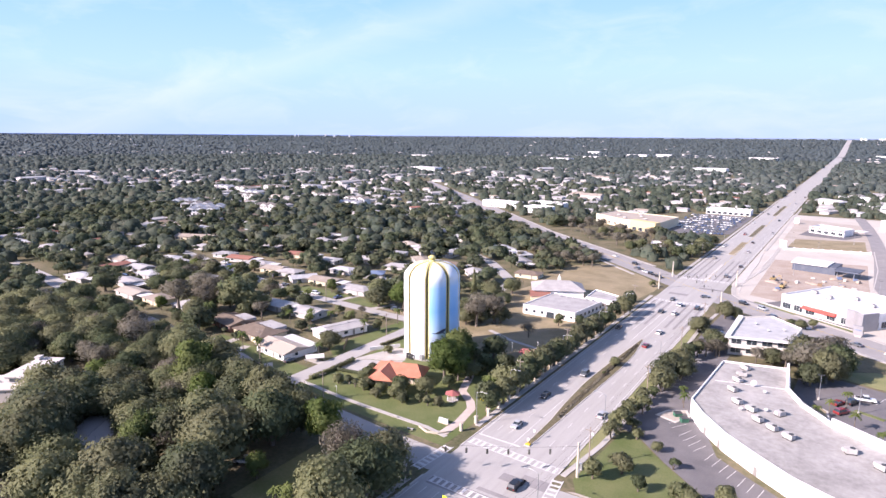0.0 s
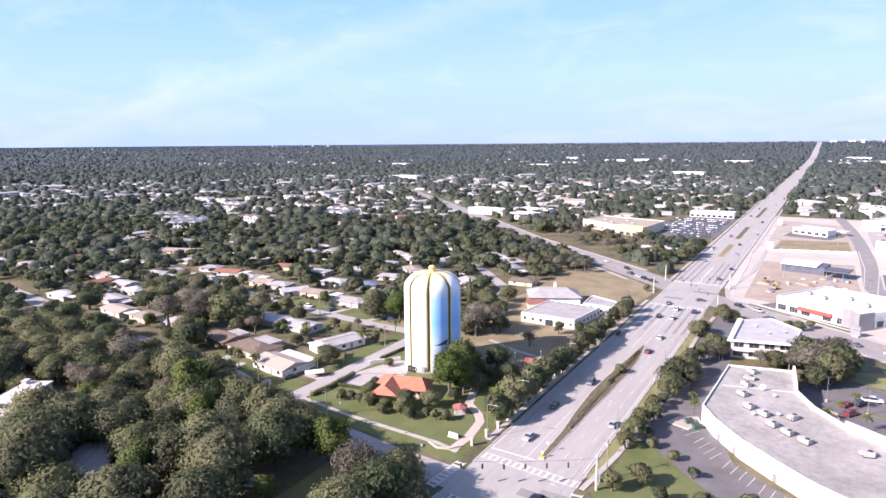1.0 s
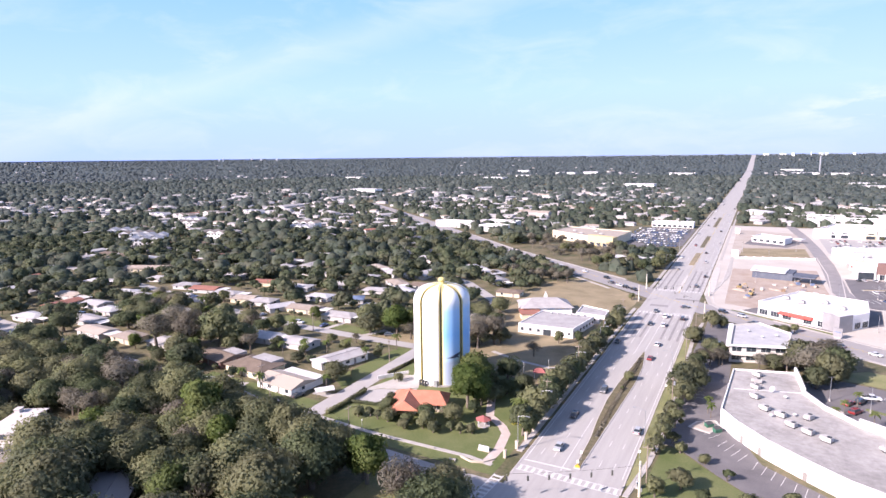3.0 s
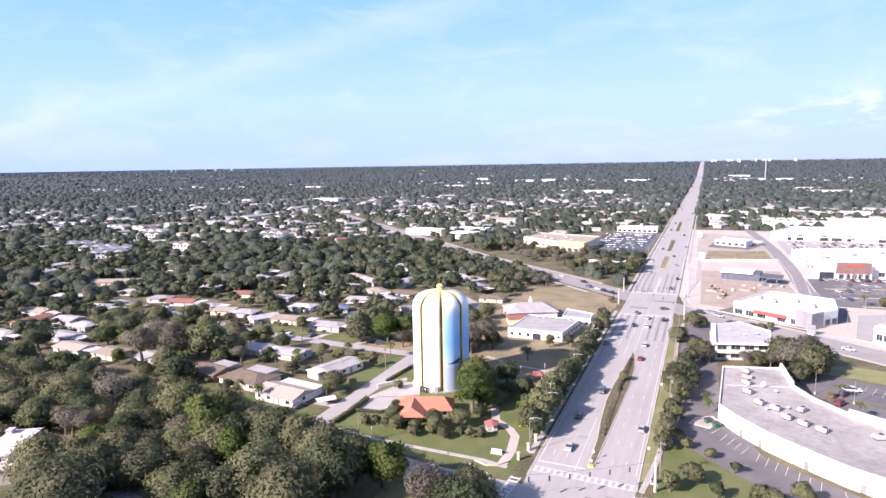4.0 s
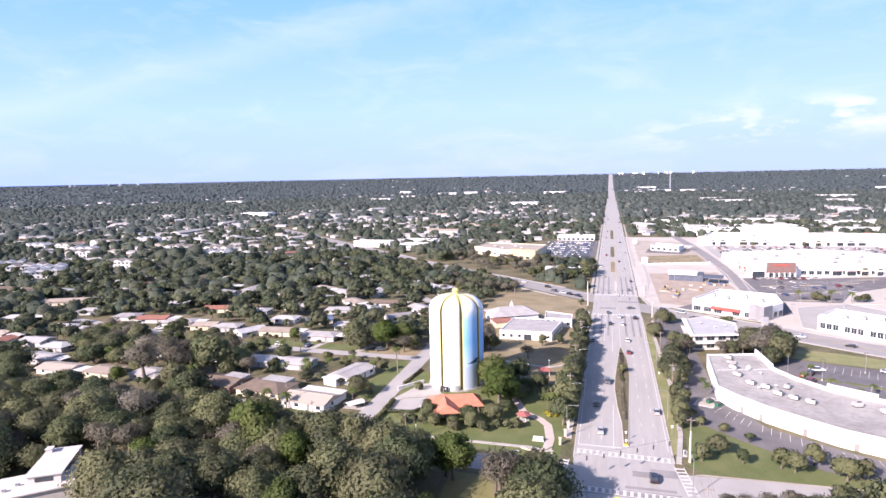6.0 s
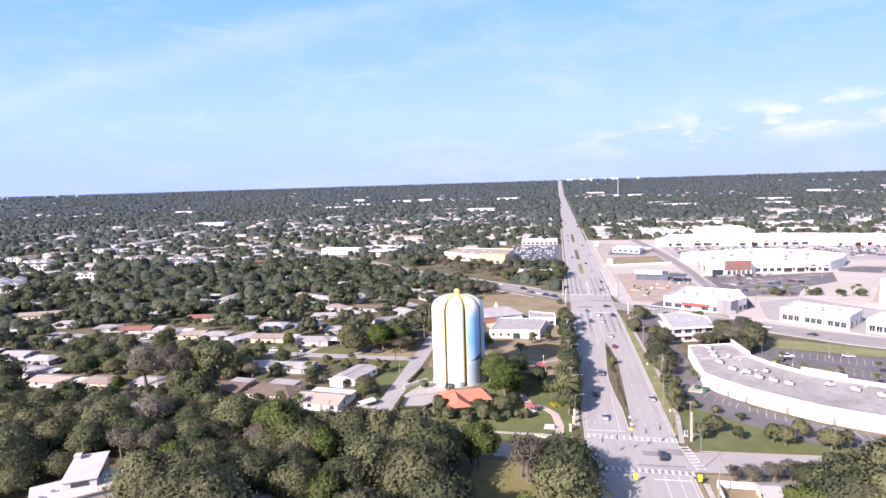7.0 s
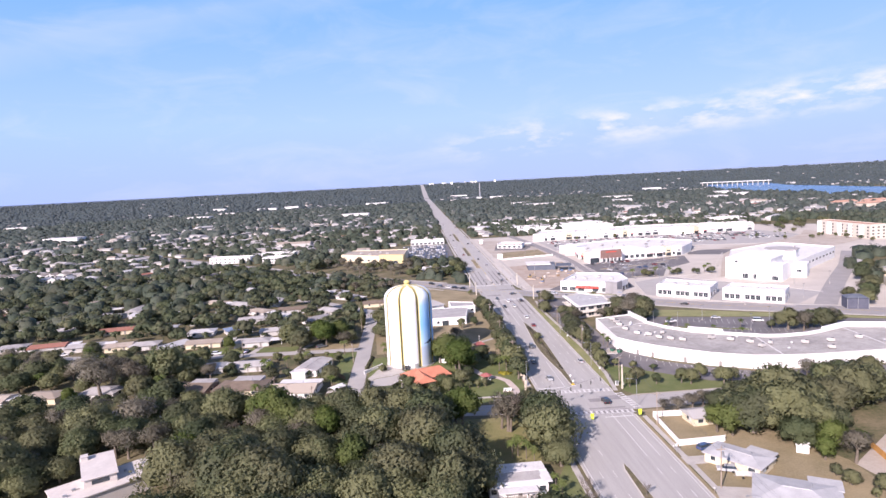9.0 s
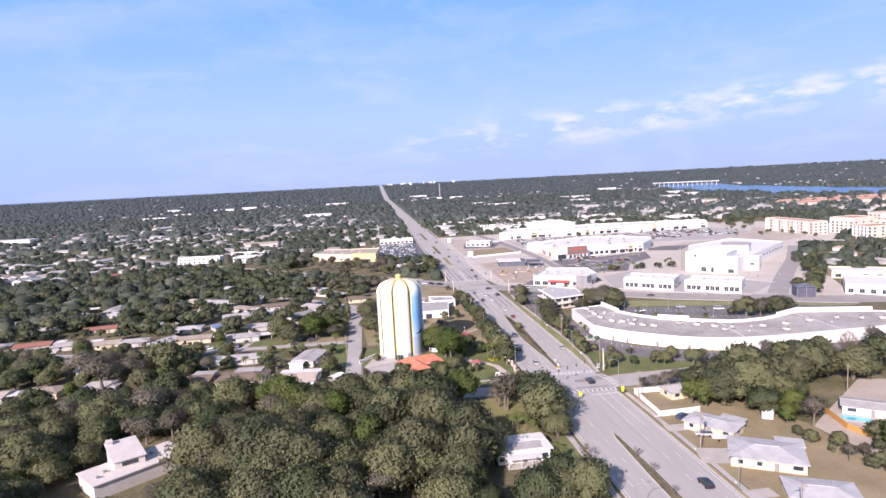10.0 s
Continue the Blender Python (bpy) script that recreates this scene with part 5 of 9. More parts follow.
shop_blocks(row1, (30.0, 488), (28.6, 450), 3, 7, 7.6, 9.0, 7)
for i in range(16):
    roof_unit(30 + i * 16, 665 + (i % 3) * 6, 7.0, rz=10)
for x, y in ((60, 500), (75, 482), (100, 490), (120, 500), (50, 466), (80, 515), (112, 515), (40, 480), (92, 468), (108, 470), (64, 478)):
    roof_unit(x, y, 7.0, rz=25)
row3 = building("plaza_row", "white plaza building far behind", [(20, 735), (150, 740), (150, 765), (20, 765)], 7.0, WHITE, ROOF_WHITE, 1.0, "shopping plaza")
facade(row3, (20, 735), (150, 740), 0.2, 2.6, 14, 4.5, sill=0.4, plain=True)
for x0, y0, L, W, rz in ((0, 800, 60, 20, 0), (90, 810, 70, 22, 4), (190, 770, 60, 24, -6), (-20, 900, 50, 20, 0), (80, 920, 80, 24, 0), (200, 880, 70, 20, 5), (300, 760, 50, 20, 0)):
    c, s = math.cos(radians(rz)), math.sin(radians(rz))
    pl = [(x0 + c * dx - s * dy, y0 + s * dx + c * dy) for dx, dy in ((0, 0), (L, 0), (L, W), (0, W))]
    b = building("warehouse", "low white flat-roofed commercial building", pl, 5.5, WHITE, ROOF_WHITE, 0.5, "commercial building")
    facade(b, pl[0], pl[1], 0.2, 2.2, 8, 3.5, sill=0.6, plain=True)

# building site with a blue canopy, small bank and signs
NAVY = mat("navy_wrap", (0.085, 0.10, 0.135), (0.13, 0.145, 0.175), scale=0.4, fine=3.0)
gas = thing("canopy_building", "half-built store with a blue wrapped canopy and pale roof", "building site")
part("wall", Geo().prism([(-30, 412), (-8, 408), (-5, 425), (-28, 430)], 0, 4.4), NAVY, gas, "dark blue wrapped wall")
part("roof", Geo().prism([(-31, 411), (-12, 407.5), (-9, 425), (-29, 431)], 4.4, 5.0), ROOF_WHITE, gas)
part("canopy", Geo().prism([(-9, 400), (3, 398), (6, 411), (-6, 414)], 4.0, 4.6), NAVY, gas, "dark blue steel canopy")
for x, y in ((-7, 402), (1, 400), (4, 409), (-4, 412)):
    part("canopy_post", Geo().box(x, y, 0, 0.35, 0.35, 4.0), METAL, gas)
FOOT.append((-15, 415, 20))
bank = building("small_bank", "small white bank building with red trim", [(-32, 588), (-7, 574), (-1, 590), (-25, 606)], 4.5, WHITE, ROOF_WHITE, 0.8, "bank")
facade(bank, (-32, 588), (-7, 574), 0.2, 2.2, 5, 3.4, sill=0.5)
part("trim", Geo().strip([(-32.2, 587.4), (-7, 573.3)], 0.4, 4.9, 0.5), BRICK, bank, "red trim band")
part("drive_canopy", Geo().box(4, 592, 3.4, 8, 7, 0.5, -30), WHITE, bank, "white drive-through canopy")

# church
church = building("church_hall", "white church hall with flat grey roof", [(-121.2, 235), (-96.7, 235.3), (-93.6, 260), (-118.5, 262)], 3.9, WHITE, ROOF_GREY, 0.35, "church hall")
facade(church, (-121.2, 235), (-110, 235.14), 0.2, 1.3, 3, 1.3, sill=0.9)
facade(church, (-103, 235.2), (-96.7, 235.3), 0.2, 1.0, 2, 1.1, sill=1.1)
part("door", Geo().box(-108, 235.0, 0.05, 3.4, 0.25, 2.6), GLASS, church, "dark glazed double door")
facade(church, (-96.7, 235.3), (-93.6, 260), 0.2, 1.2, 7, 1.4, sill=1.0)
for x, y in ((-113, 258), (-110, 258.3), (-107, 258.5), (-104, 258.8), (-101, 259), (-98, 259.2)):
    roof_unit(x, y, 3.9, vent=True)
wing = building("church_wing", "white church wing with flat roof", [(-103, 264), (-89.2, 262.7), (-89.6, 274), (-104, 280)], 3.8, WHITE, ROOF_GREY, 0.4, "church hall")
facade(wing, (-103, 264), (-89.2, 262.7), 0.2, 1.3, 4, 1.6, sill=0.9)
chapel = thing("church", "white church with a low grey hip roof and steeple", "church", -121.5, 273.5, 0, 28)
part("wall", Geo().box(0, 0, 0, 24, 16, 4.2), WHITE, chapel)
x, y, z = 13, 9, 4.2
part("roof", Geo().add([(-x, -y, z), (x, -y, z), (x, y, z), (-x, y, z), (-6, 0, 7.6), (6, 0, 7.6)], [(0, 1, 5, 4), (2, 3, 4, 5), (3, 0, 4), (1, 2, 5), (3, 2, 1, 0)]), ROOF_GREY, chapel)
st = part("steeple", Geo().box(1, 3, 5.5, 1.5, 1.5, 2.6).box(1, 3, 8.1, 1.1, 1.1, 0.8, 0, 0, 0.15), WHITE, chapel, "white square steeple")
part("spire", Geo().tube((1, 3, 8.9), (1, 3, 10.0), 0.35, 0.05, 8), WHITE, chapel)
part("porch", Geo().box(-9, -11, 0, 9, 7, 2.8), CREAM, chapel, "cream porch")
part("porch_roof", Geo().add([(-14, -15, 2.8), (-4, -15, 2.8), (-4, -7, 3.7), (-14, -7, 3.7), (-14, -7, 2.75), (-4, -7, 2.75)], [(0, 1, 2, 3), (0, 3, 4), (1, 5, 2), (0, 4, 5, 1), (3, 2, 5, 4)]), ROOF_RUST, chapel, "rust-red porch roof")
FOOT += [(-121, 274, 16), (-128, 262, 8)]

# yellow store, small bank and white flats beyond the junction
ys = building("yellow_store", "long cream store with a yellow front and tan roof", [(-201, 543), (-157, 512), (-136.5, 503), (-131.5, 562), (-193, 578)], 7.0, CREAM, ROOF_TAN, 0.7, "store")
part("front_block", Geo().prism([(-160, 512.6), (-136.0, 502.0), (-133.6, 509), (-157, 519)], 0, 8.6), YELLOW_WALL, ys, "raised yellow entrance block")
facade(ys, (-158, 511.4), (-140, 503.4), 0.2, 2.6, 3, 4, sill=0.2, off=0.6)
facade(ys, (-201, 543), (-161, 514.8), 0.2, 1.6, 6, 3, sill=1.4)
for x, y in ((-170, 530), (-160, 545), (-180, 545), (-152, 530), (-165, 560)):
    roof_unit(x, y, 7.2)
b2 = building("small_office", "low white office with a wide flat roof", [(-118, 425), (-92, 433), (-95, 447), (-121, 440)], 4.0, WHITE, ROOF_WHITE, 0.4, "office")
facade(b2, (-118, 425), (-92, 433), 0.2, 1.8, 6, 2.8, sill=0.7, plain=True)
for pl in ([(-352, 590), (-306, 584), (-304, 598), (-350, 604)], [(-288, 566), (-260, 563), (-258, 578), (-286, 581)], [(-300, 610), (-262, 606), (-261, 620), (-299, 624)]):
    b = building("apartment_block", "two-storey white apartment block", pl, 6.4, WHITE, ROOF_WHITE, 0.5, "apartment block")
    for z in (0.2, 3.3):
        facade(b, pl[0], pl[1], z, 1.4, 9, 2.2, sill=0.7, plain=True)
b = building("dealer_office", "white car dealer building", [(-130, 672), (-88, 672), (-88, 690), (-130, 690)], 5.0, WHITE, ROOF_WHITE, 0.6, "store")
facade(b, (-130, 672), (-88, 672), 0.2, 2.2, 8, 3.5, sill=0.4, plain=True)

# apartment blocks near the bay
APTWALL = mat("apartment_render", (0.62, 0.56, 0.48), (0.52, 0.46, 0.39), scale=0.1, fine=1.5)
ROOF_APT = mat("apartment_tile", (0.50, 0.30, 0.22), (0.42, 0.25, 0.19), scale=0.3, fine=3.0)
for pl, h in (([(322, 565), (322, 486), (338, 486), (338, 565)], 13.5), ([(352, 500), (357, 475), (387, 480), (382, 506)], 16.0), ([(329, 442), (328, 419), (352, 418), (353, 441)], 13.0), ([(380, 450), (430, 470), (424, 486), (374, 466)], 14.0), ([(440, 530), (500, 540), (498, 556), (438, 546)], 14.0)):
    b = building("apartment_block", "multi-storey tan apartment block with terracotta roof", pl, h, APTWALL, ROOF_APT, 0.6, "apartment block")
    for k in range(int(h // 3.2)):
        facade(b, pl[0], pl[1], 3.2 * k, 1.5, 11, 2.0, sill=0.8, plain=True)
        facade(b, pl[3], pl[0], 3.2 * k, 1.5, 3, 2.0, sill=0.8, plain=True)
        facade(b, pl[1], pl[2], 3.2 * k, 1.5, 3, 2.0, sill=0.8, plain=True)
    a_, b_ = Vector(pl[0]), Vector(pl[1])
    for f in (0.0, 0.2, 0.4, 0.6, 0.8):
        p, q = a_.lerp(b_, f + 0.02), a_.lerp(b_, f + 0.08)
        part("bay", Geo().strip([tuple(p), tuple(q)], 2.6, h - 0.6, h - 0.6), WHITE, b, "white projecting bay")
for i in range(12):
    x, y = 640 + (i % 6) * 55, 900 + (i // 6) * 60
    b = thing("terrace", "long low block with a terracotta roof near the bay", "apartment block", x, y, 0, 8)
    part("wall", Geo().box(0, 0, 0, 44, 13, 6.0), APTWALL, b)
    part("roof", Geo().add([(-23, -7.5, 6), (23, -7.5, 6), (23, 7.5, 6), (-23, 7.5, 6), (-20, 0, 9), (20, 0, 9)], [(0, 1, 5, 4), (2, 3, 4, 5), (3, 0, 4), (1, 2, 5)]), ROOF_APT, b)
# pale restaurant and shops by the access road
rs = building("restaurant", "white arched restaurant beside the road", [(132, 217), (148, 203), (172, 226), (153, 244)], 5.0, WHITE, ROOF_WHITE, 0.8, "restaurant")
facade(rs, (132, 217), (148, 203), 0.2, 2.4, 4, 2.6, sill=0.4)
rs = building("low_shops", "row of low shops with white fronts", [(160, 262), (205, 235), (214, 250), (170, 278)], 4.5, CREAM, ROOF_WHITE, 0.6, "shops")
facade(rs, (160, 262), (205, 235), 0.2, 2.0, 7, 3.4, sill=0.6)

# netted pavilion beside the access road
net = thing("netted_pavilion", "dark blue netted pavilion with slim posts and a low roof", "pavilion", 107.5, 219, 0, -19)
NET = mat("dark_netting", (0.075, 0.08, 0.11), (0.11, 0.115, 0.15), scale=0.5, fine=4.0)
part("netting", Geo().box(0, 0, 0.2, 9.6, 9.0, 5.6), NET, net, "dark netting walls")
part("roof", Geo().add([(-5.2, -4.9, 5.8), (5.2, -4.9, 5.8), (5.2, 4.9, 5.8), (-5.2, 4.9, 5.8), (-2, 0, 7.4), (2, 0, 7.4)], [(0, 1, 5, 4), (2, 3, 4, 5), (3, 0, 4), (1, 2, 5), (3, 2, 1, 0)]), NAVY, net)
for dx in (-4.85, 0, 4.85):
    for dy in (-4.55, 4.55):
        part("post", Geo().box(dx, dy, 0, 0.2, 0.2, 6.0), METAL, net)
FOOT.append((107.5, 219, 7))

# two- and three-storey flats among the woods to the north-west
for i, (x, y, rz) in enumerate(((-530, 352, 35), (-577, 378, 35), (-614, 391, 38), (-506, 412, 10), (-548, 372, 40), (-611, 470, 15), (-640, 500, 10), (-693, 531, 5), (-737, 528, 5), (-683, 572, 5), (-647, 608, 0), (-534, 525, 8), (-457, 485, 0), (-480, 520, 5))):
    key = ("flats", i % 2)
    if key not in BASE:
        b = thing("apartment_house", "pale two-storey apartment house with gabled roofs", "apartment house", x, y, 0, rz, "apartment houses in the wood")
        part("wall", Geo().box(0, 0, 0, 30, 12, 6.2), WHITE, b)
        for dx in (-10, 0, 10):
            part("gable_roof", Geo().add([(dx - 5.6, -7, 6), (dx + 5.6, -7, 6), (dx + 5.6, 7, 6), (dx - 5.6, 7, 6), (dx, -7, 8.3), (dx, 7, 8.3)], [(1, 2, 5, 4), (3, 0, 4, 5), (3, 2, 1, 0)]), ROOF_TAN if i % 2 else ROOF_PALE, b)
            for sy in (-6.6, 6.6):
                part("gable", Geo().add([(dx - 5.2, sy - 0.15, 5.9), (dx + 5.2, sy - 0.15, 5.9), (dx, sy - 0.15, 8.1), (dx - 5.2, sy + 0.15, 5.9), (dx + 5.2, sy + 0.15, 5.9), (dx, sy + 0.15, 8.1)], [(0, 1, 2), (5, 4, 3), (0, 3, 4, 1), (1, 4, 5, 2), (2, 5, 3, 0)]), WHITE, b)
        for z in (0.1, 3.1):
            facade(b, (-15, -6), (15, -6), z, 1.4, 8, 1.6, sill=0.8, plain=True)
        BASE[key] = b
    else:
        copy_thing(BASE[key], pose(x, y, 0, 0, 0, rz))
    FOOT.append((x, y, 16))

# ---- vegetation ----
def outward(mesh, normals):
    """Smooth normals that follow the rounded masses of a crown rather than single leaves."""
    mesh.polygons.foreach_set("use_smooth", [True] * len(mesh.polygons))
    mesh.normals_split_custom_set_from_vertices(normals)
    mesh.update()


def unit(a):
    return a / np.maximum(np.linalg.norm(a, axis=-1, keepdims=True), 1e-6)


def crown_mesh(name, lobes, n, size, material, seed, core=0.72, stray=0.10, slim=1.0):
    """A crown of many small leaf clumps on overlapping lobes, round dark hearts. lobes: (x, y, z, rx, ry, rz)."""
    rg = np.random.default_rng(seed)
    lob = np.array(lobes)
    mid = lob[:, :3].mean(0) - [0, 0, lob[:, 5].mean() * 0.6]
    w = lob[:, 3] * lob[:, 4] + lob[:, 3] * lob[:, 5]
    idx = rg.choice(len(lob), n, p=w / w.sum())
    d = rg.normal(size=(n, 3))
    d[:, 2] = d[:, 2] * 0.9 + 0.25
    d = unit(d)
    rad = np.clip(rg.normal(0.96, 0.16, n), 0.6, 1.3)
    rad = np.where(rg.random(n) < stray, rg.uniform(1.1, 1.42, n), rad)[:, None]
    c = lob[idx, :3] + d * lob[idx, 3:] * rad
    nrm = unit(d + rg.normal(size=(n, 3)) * 0.45)
    u = unit(np.cross(nrm, rg.normal(size=(n, 3))))
    v = np.cross(nrm, u)
    s = size * rg.uniform(0.5, 1.4, n)[:, None]
    p0 = c - u * s * 0.6 * slim - v * s * 0.45
    p1 = c + u * s * 0.65 * slim - v * s * 0.35 * rg.uniform(0.2, 1.4, n)[:, None]
    p2 = c + v * s * 0.75 / slim + u * s * rg.uniform(-0.4, 0.4, n)[:, None]
    verts = np.stack([p0, p1, p2], 1).reshape(-1, 3)
    faces = np.arange(3 * n).reshape(-1, 3)
    soft = unit(d * 0.6 + unit(c - mid) * 0.9 + rg.normal(size=(n, 3)) * 0.24)
    norms = np.repeat(soft, 3, 0)
    g = Geo()
    hearts = []
    for x, y, z, rx, ry, rz in lobes:
        o = len(g.v)
        g.ball((x, y, z), rx * core, ry * core, rz * core, 6, 4)
        hearts.append(unit(np.array(g.v[o:]) - [x, y, z]))
    me = bpy.data.meshes.new(name)
    o = len(verts)
    jit = np.array(g.v) + rg.uniform(-.14, .14, (len(g.v), 3))
    me.from_pydata(verts.tolist() + jit.tolist(), [], faces.tolist() + [tuple(o + i for i in f) for f in g.f])
    me.materials.append(material)
    me.update()
    outward(me, np.concatenate([norms] + hearts).tolist())
    return me


def fork(g, foot, h, r0, r1, reach, top, n, rg, tips=None):
    """A trunk and n limbs grown out of its crown as one skin: each limb starts on the trunk's top ring."""
    k = 2 * n
    o = len(g.v)
    lean = Vector((rg.uniform(-.2, .2), rg.uniform(-.2, .2), h))
    for c, r in ((Vector((0, 0, foot)), r0), (lean * 0.55, (r0 + r1) * 0.5), (lean, r1)):
        g.v += [(c.x + r * math.cos(math.pi * i / n), c.y + r * math.sin(math.pi * i / n), c.z) for i in range(k)]
    hub = len(g.v)
    g.v.append((lean.x, lean.y, lean.z + r1))
    for row in (0, 1):
        for i in range(k):
            a, b = o + row * k + i, o + row * k + (i + 1) % k
            g.f.append((a, b, b + k, a + k))
    for i in range(n):
        base = [o + 2 * k + 2 * i, o + 2 * k + 2 * i + 1, o + 2 * k + (2 * i + 2) % k, hub]
        a = math.pi * (2 * i + 1) / n + rg.uniform(-.25, .25)
        e = lean + Vector((math.cos(a) * reach, math.sin(a) * reach, top * rg.uniform(0.7, 1.1)))
        m = lean.lerp(e, 0.5) + Vector((0, 0, top * 0.08))
        q = (e - lean).to_track_quat("Z", "Y")
        mid = len(g.v)
        ref = sum((Vector(g.v[b]) for b in base), Vector()) / 4
        for b in base:
            f = Vector(g.v[b]) - ref
            g.v.append(tuple(m + f * (r1 * 0.5 / max(f.length, 0.01))))
        g.v.append(tuple(e))
        for j in range(4):
            j2 = (j + 1) % 4
            g.f += [(base[j], base[j2], mid + j2, mid + j), (mid + j, mid + j2, mid + 4)]
        if tips is not None:
            tips.append((m, e, r1 * 0.4))
    g.m = [0] * len(g.f)
    return lean


TREES = {}
TREE_NAME = {"oak": "live_oak", "mid": "leafy_tree", "bright": "broadleaf_tree", "street": "street_tree", "bush": "shrub", "dry": "winter_tree"}


def tree_kind(kind, variants, R, H, n, size, material, label, category="tree", lob=9, trunk_h=0.42, seed=0, squash=0.75, core=0.74, skirt=0):
    """Builds the stock trees of one kind; copies are set out later."""
    TREES[kind] = []
    for k in range(variants):
        rg = random.Random(seed + 31 * k)
        th = thing(TREE_NAME[kind], label, category)
        g = Geo()
        bh = H * trunk_h
        fork(g, -0.1, bh, R * 0.09 + 0.08, R * 0.055 + 0.04, R * 0.55, H * 0.35, 5, rg)
        part("trunk", g, BARK, th)
        lobes = []
        for i in range(lob):
            a = 2.4 * i + rg.uniform(-.5, .5)
            rr = R * 0.66 * math.sqrt((i + 0.3) / lob) * rg.uniform(0.8, 1.1)
            lr = R * rg.choice((rg.uniform(0.44, 0.64), rg.uniform(0.26, 0.42)))
            z = H - lr * squash - (rr / R) ** 2 * H * 0.46 + rg.uniform(-.12, .05) * H
            lobes.append((rr * math.cos(a), rr * math.sin(a), z, lr * rg.uniform(.8, 1.25), lr * rg.uniform(.8, 1.25), lr * squash * rg.uniform(.8, 1.1)))
        for i in range(skirt):
            a = 2 * math.pi * (i + rg.random() * 0.5) / skirt
            lr = R * rg.uniform(0.30, 0.42)
            rr = R * rg.uniform(0.55, 0.72)
            lobes.append((rr * math.cos(a), rr * math.sin(a), H * rg.uniform(0.36, 0.48), lr, lr, lr * 0.8))
        part("crown", crown_mesh("crown", lobes, n, size, material, seed + k, core, 0.3 if kind == "dry" else 0.14, 0.5 if kind == "dry" else 1.0), None, th)
        th.matrix_basis = pose(0, -600 - 20 * k, -100)
        TREES[kind].append(th)


tree_kind("oak", 8, 5.4, 9.4, 4700, 0.42, LEAF, "broad dark green live oak with a dense crown", seed=1, lob=11, skirt=5, squash=0.85)
tree_kind("mid", 6, 4.4, 7.6, 2100, 0.50, LEAF, "dark green leafy tree among houses", seed=100, lob=9, skirt=4, trunk_h=0.35, squash=0.85)
tree_kind("bright", 3, 4.2, 10.5, 3400, 0.46, LEAF_BRIGHT, "tall bright green broadleaf tree", seed=200, lob=11, squash=0.9, skirt=4)
tree_kind("street", 4, 2.5, 6.0, 1300, 0.44, LEAF, "small green street tree beside the road", seed=300, lob=6, skirt=3, trunk_h=0.3, squash=0.9)
tree_kind("bush", 3, 1.2, 1.9, 420, 0.34, LEAF, "low clipped green shrub", "shrub", seed=400, lob=5, trunk_h=0.25, squash=0.8)
tree_kind("dry", 4, 3.8, 8.0, 1500, 0.36, LEAF_DRY, "half-bare grey-brown winter tree", seed=500, lob=10, core=0.22)

# palm: ringed trunk and drooping fronds
TREES["palm"] = []
for k in range(3):
    rg = random.Random(900 + k)
    th = thing("palm_tree", "slender palm with drooping green fronds", "palm tree")
    H = 6.5 + k * 0.8
    g = Geo()
    for i in range(6):
        g.tube((0, 0, H * i / 6), (0, 0, H * (i + 1) / 6 + 0.05), 0.22 - 0.012 * i, 0.19 - 0.012 * i, 8)
    part("trunk", g, BARK, th)
    g = Geo()
    for i in range(22):
        a = 2.4 * i
        tilt = rg.uniform(-0.5, 0.9)
        prev = Vector((0, 0, H))
        L = 2.5
        for s in range(4):
            f = (s + 1) / 4
            r_ = L * f * math.cos(tilt * 0.6)
            p = Vector((math.cos(a) * r_, math.sin(a) * r_, H + L * f * math.sin(tilt) - 1.5 * f * f))
            w0, w1 = 0.42 * (1 - abs(f - .25 - .4)), 0.42 * (1 - abs(f - .4))
            side = Vector((-math.sin(a), math.cos(a), 0))
            dr = Vector((0, 0, -0.18))
            g.add([prev, p, p + side * w1 + dr, prev + side * w0 + dr, p - side * w1 + dr, prev - side * w0 + dr], [(0, 1, 2, 3), (1, 0, 5, 4)])
            prev = p
    part("crown", g, LEAF_BRIGHT, th)
    th.matrix_basis = pose(0, -700 - 20 * k, -100)
    TREES["palm"].append(th)

# bare tree: forked branches and twigs
TREES["bare"] = []
for k in range(3):
    rg = random.Random(950 + k)
    th = thing("bare_tree", "leafless grey tree with forked branches", "tree")
    g = Geo()
    H = 8.0
    tips = []
    fork(g, -0.1, 2.6, 0.30, 0.20, 1.9, 3.6, 6, rg, tips)
    part("trunk", g, BARK, th)
    g = Geo()
    for m, e, r in tips:
        for i in range(9):
            b = m.lerp(e, rg.uniform(0.3, 1.0))
            q = b + Vector((rg.uniform(-1, 1) * 1.3, rg.uniform(-1, 1) * 1.3, rg.uniform(0.4, 1.9)))
            g.tube(b, q, 0.06, 0.015, 3)
            for j in range(4):
                c = b.lerp(q, rg.uniform(0.4, 1))
                g.tube(c, c + Vector((rg.uniform(-.8, .8), rg.uniform(-.8, .8), rg.uniform(.0, .9))), 0.03, 0.01, 3)
    part("branch", g, BARK, th)
    th.matrix_basis = pose(0, -760 - 20 * k, -100)
    TREES["bare"].append(th)

# slim conifer
th = thing("cypress_tree", "slim dark green cypress beside the street", "tree")
part("trunk", Geo().tube((0, 0, 0), (0, 0, 2), 0.2, 0.15, 8), BARK, th)
part("crown", crown_mesh("crown", [(0, 0, 1.5 + i * 1.25, 1.25 - 0.125 * i, 1.25 - 0.125 * i, 1.2) for i in range(8)], 1500, 0.4, LEAF, 77), None, th)
th.matrix_basis = pose(0, -820, -100)
TREES["cypress"] = [th]

tree_rng = random.Random(5)
NEAR = []          # x, y, radius of every set tree
used_first = set()


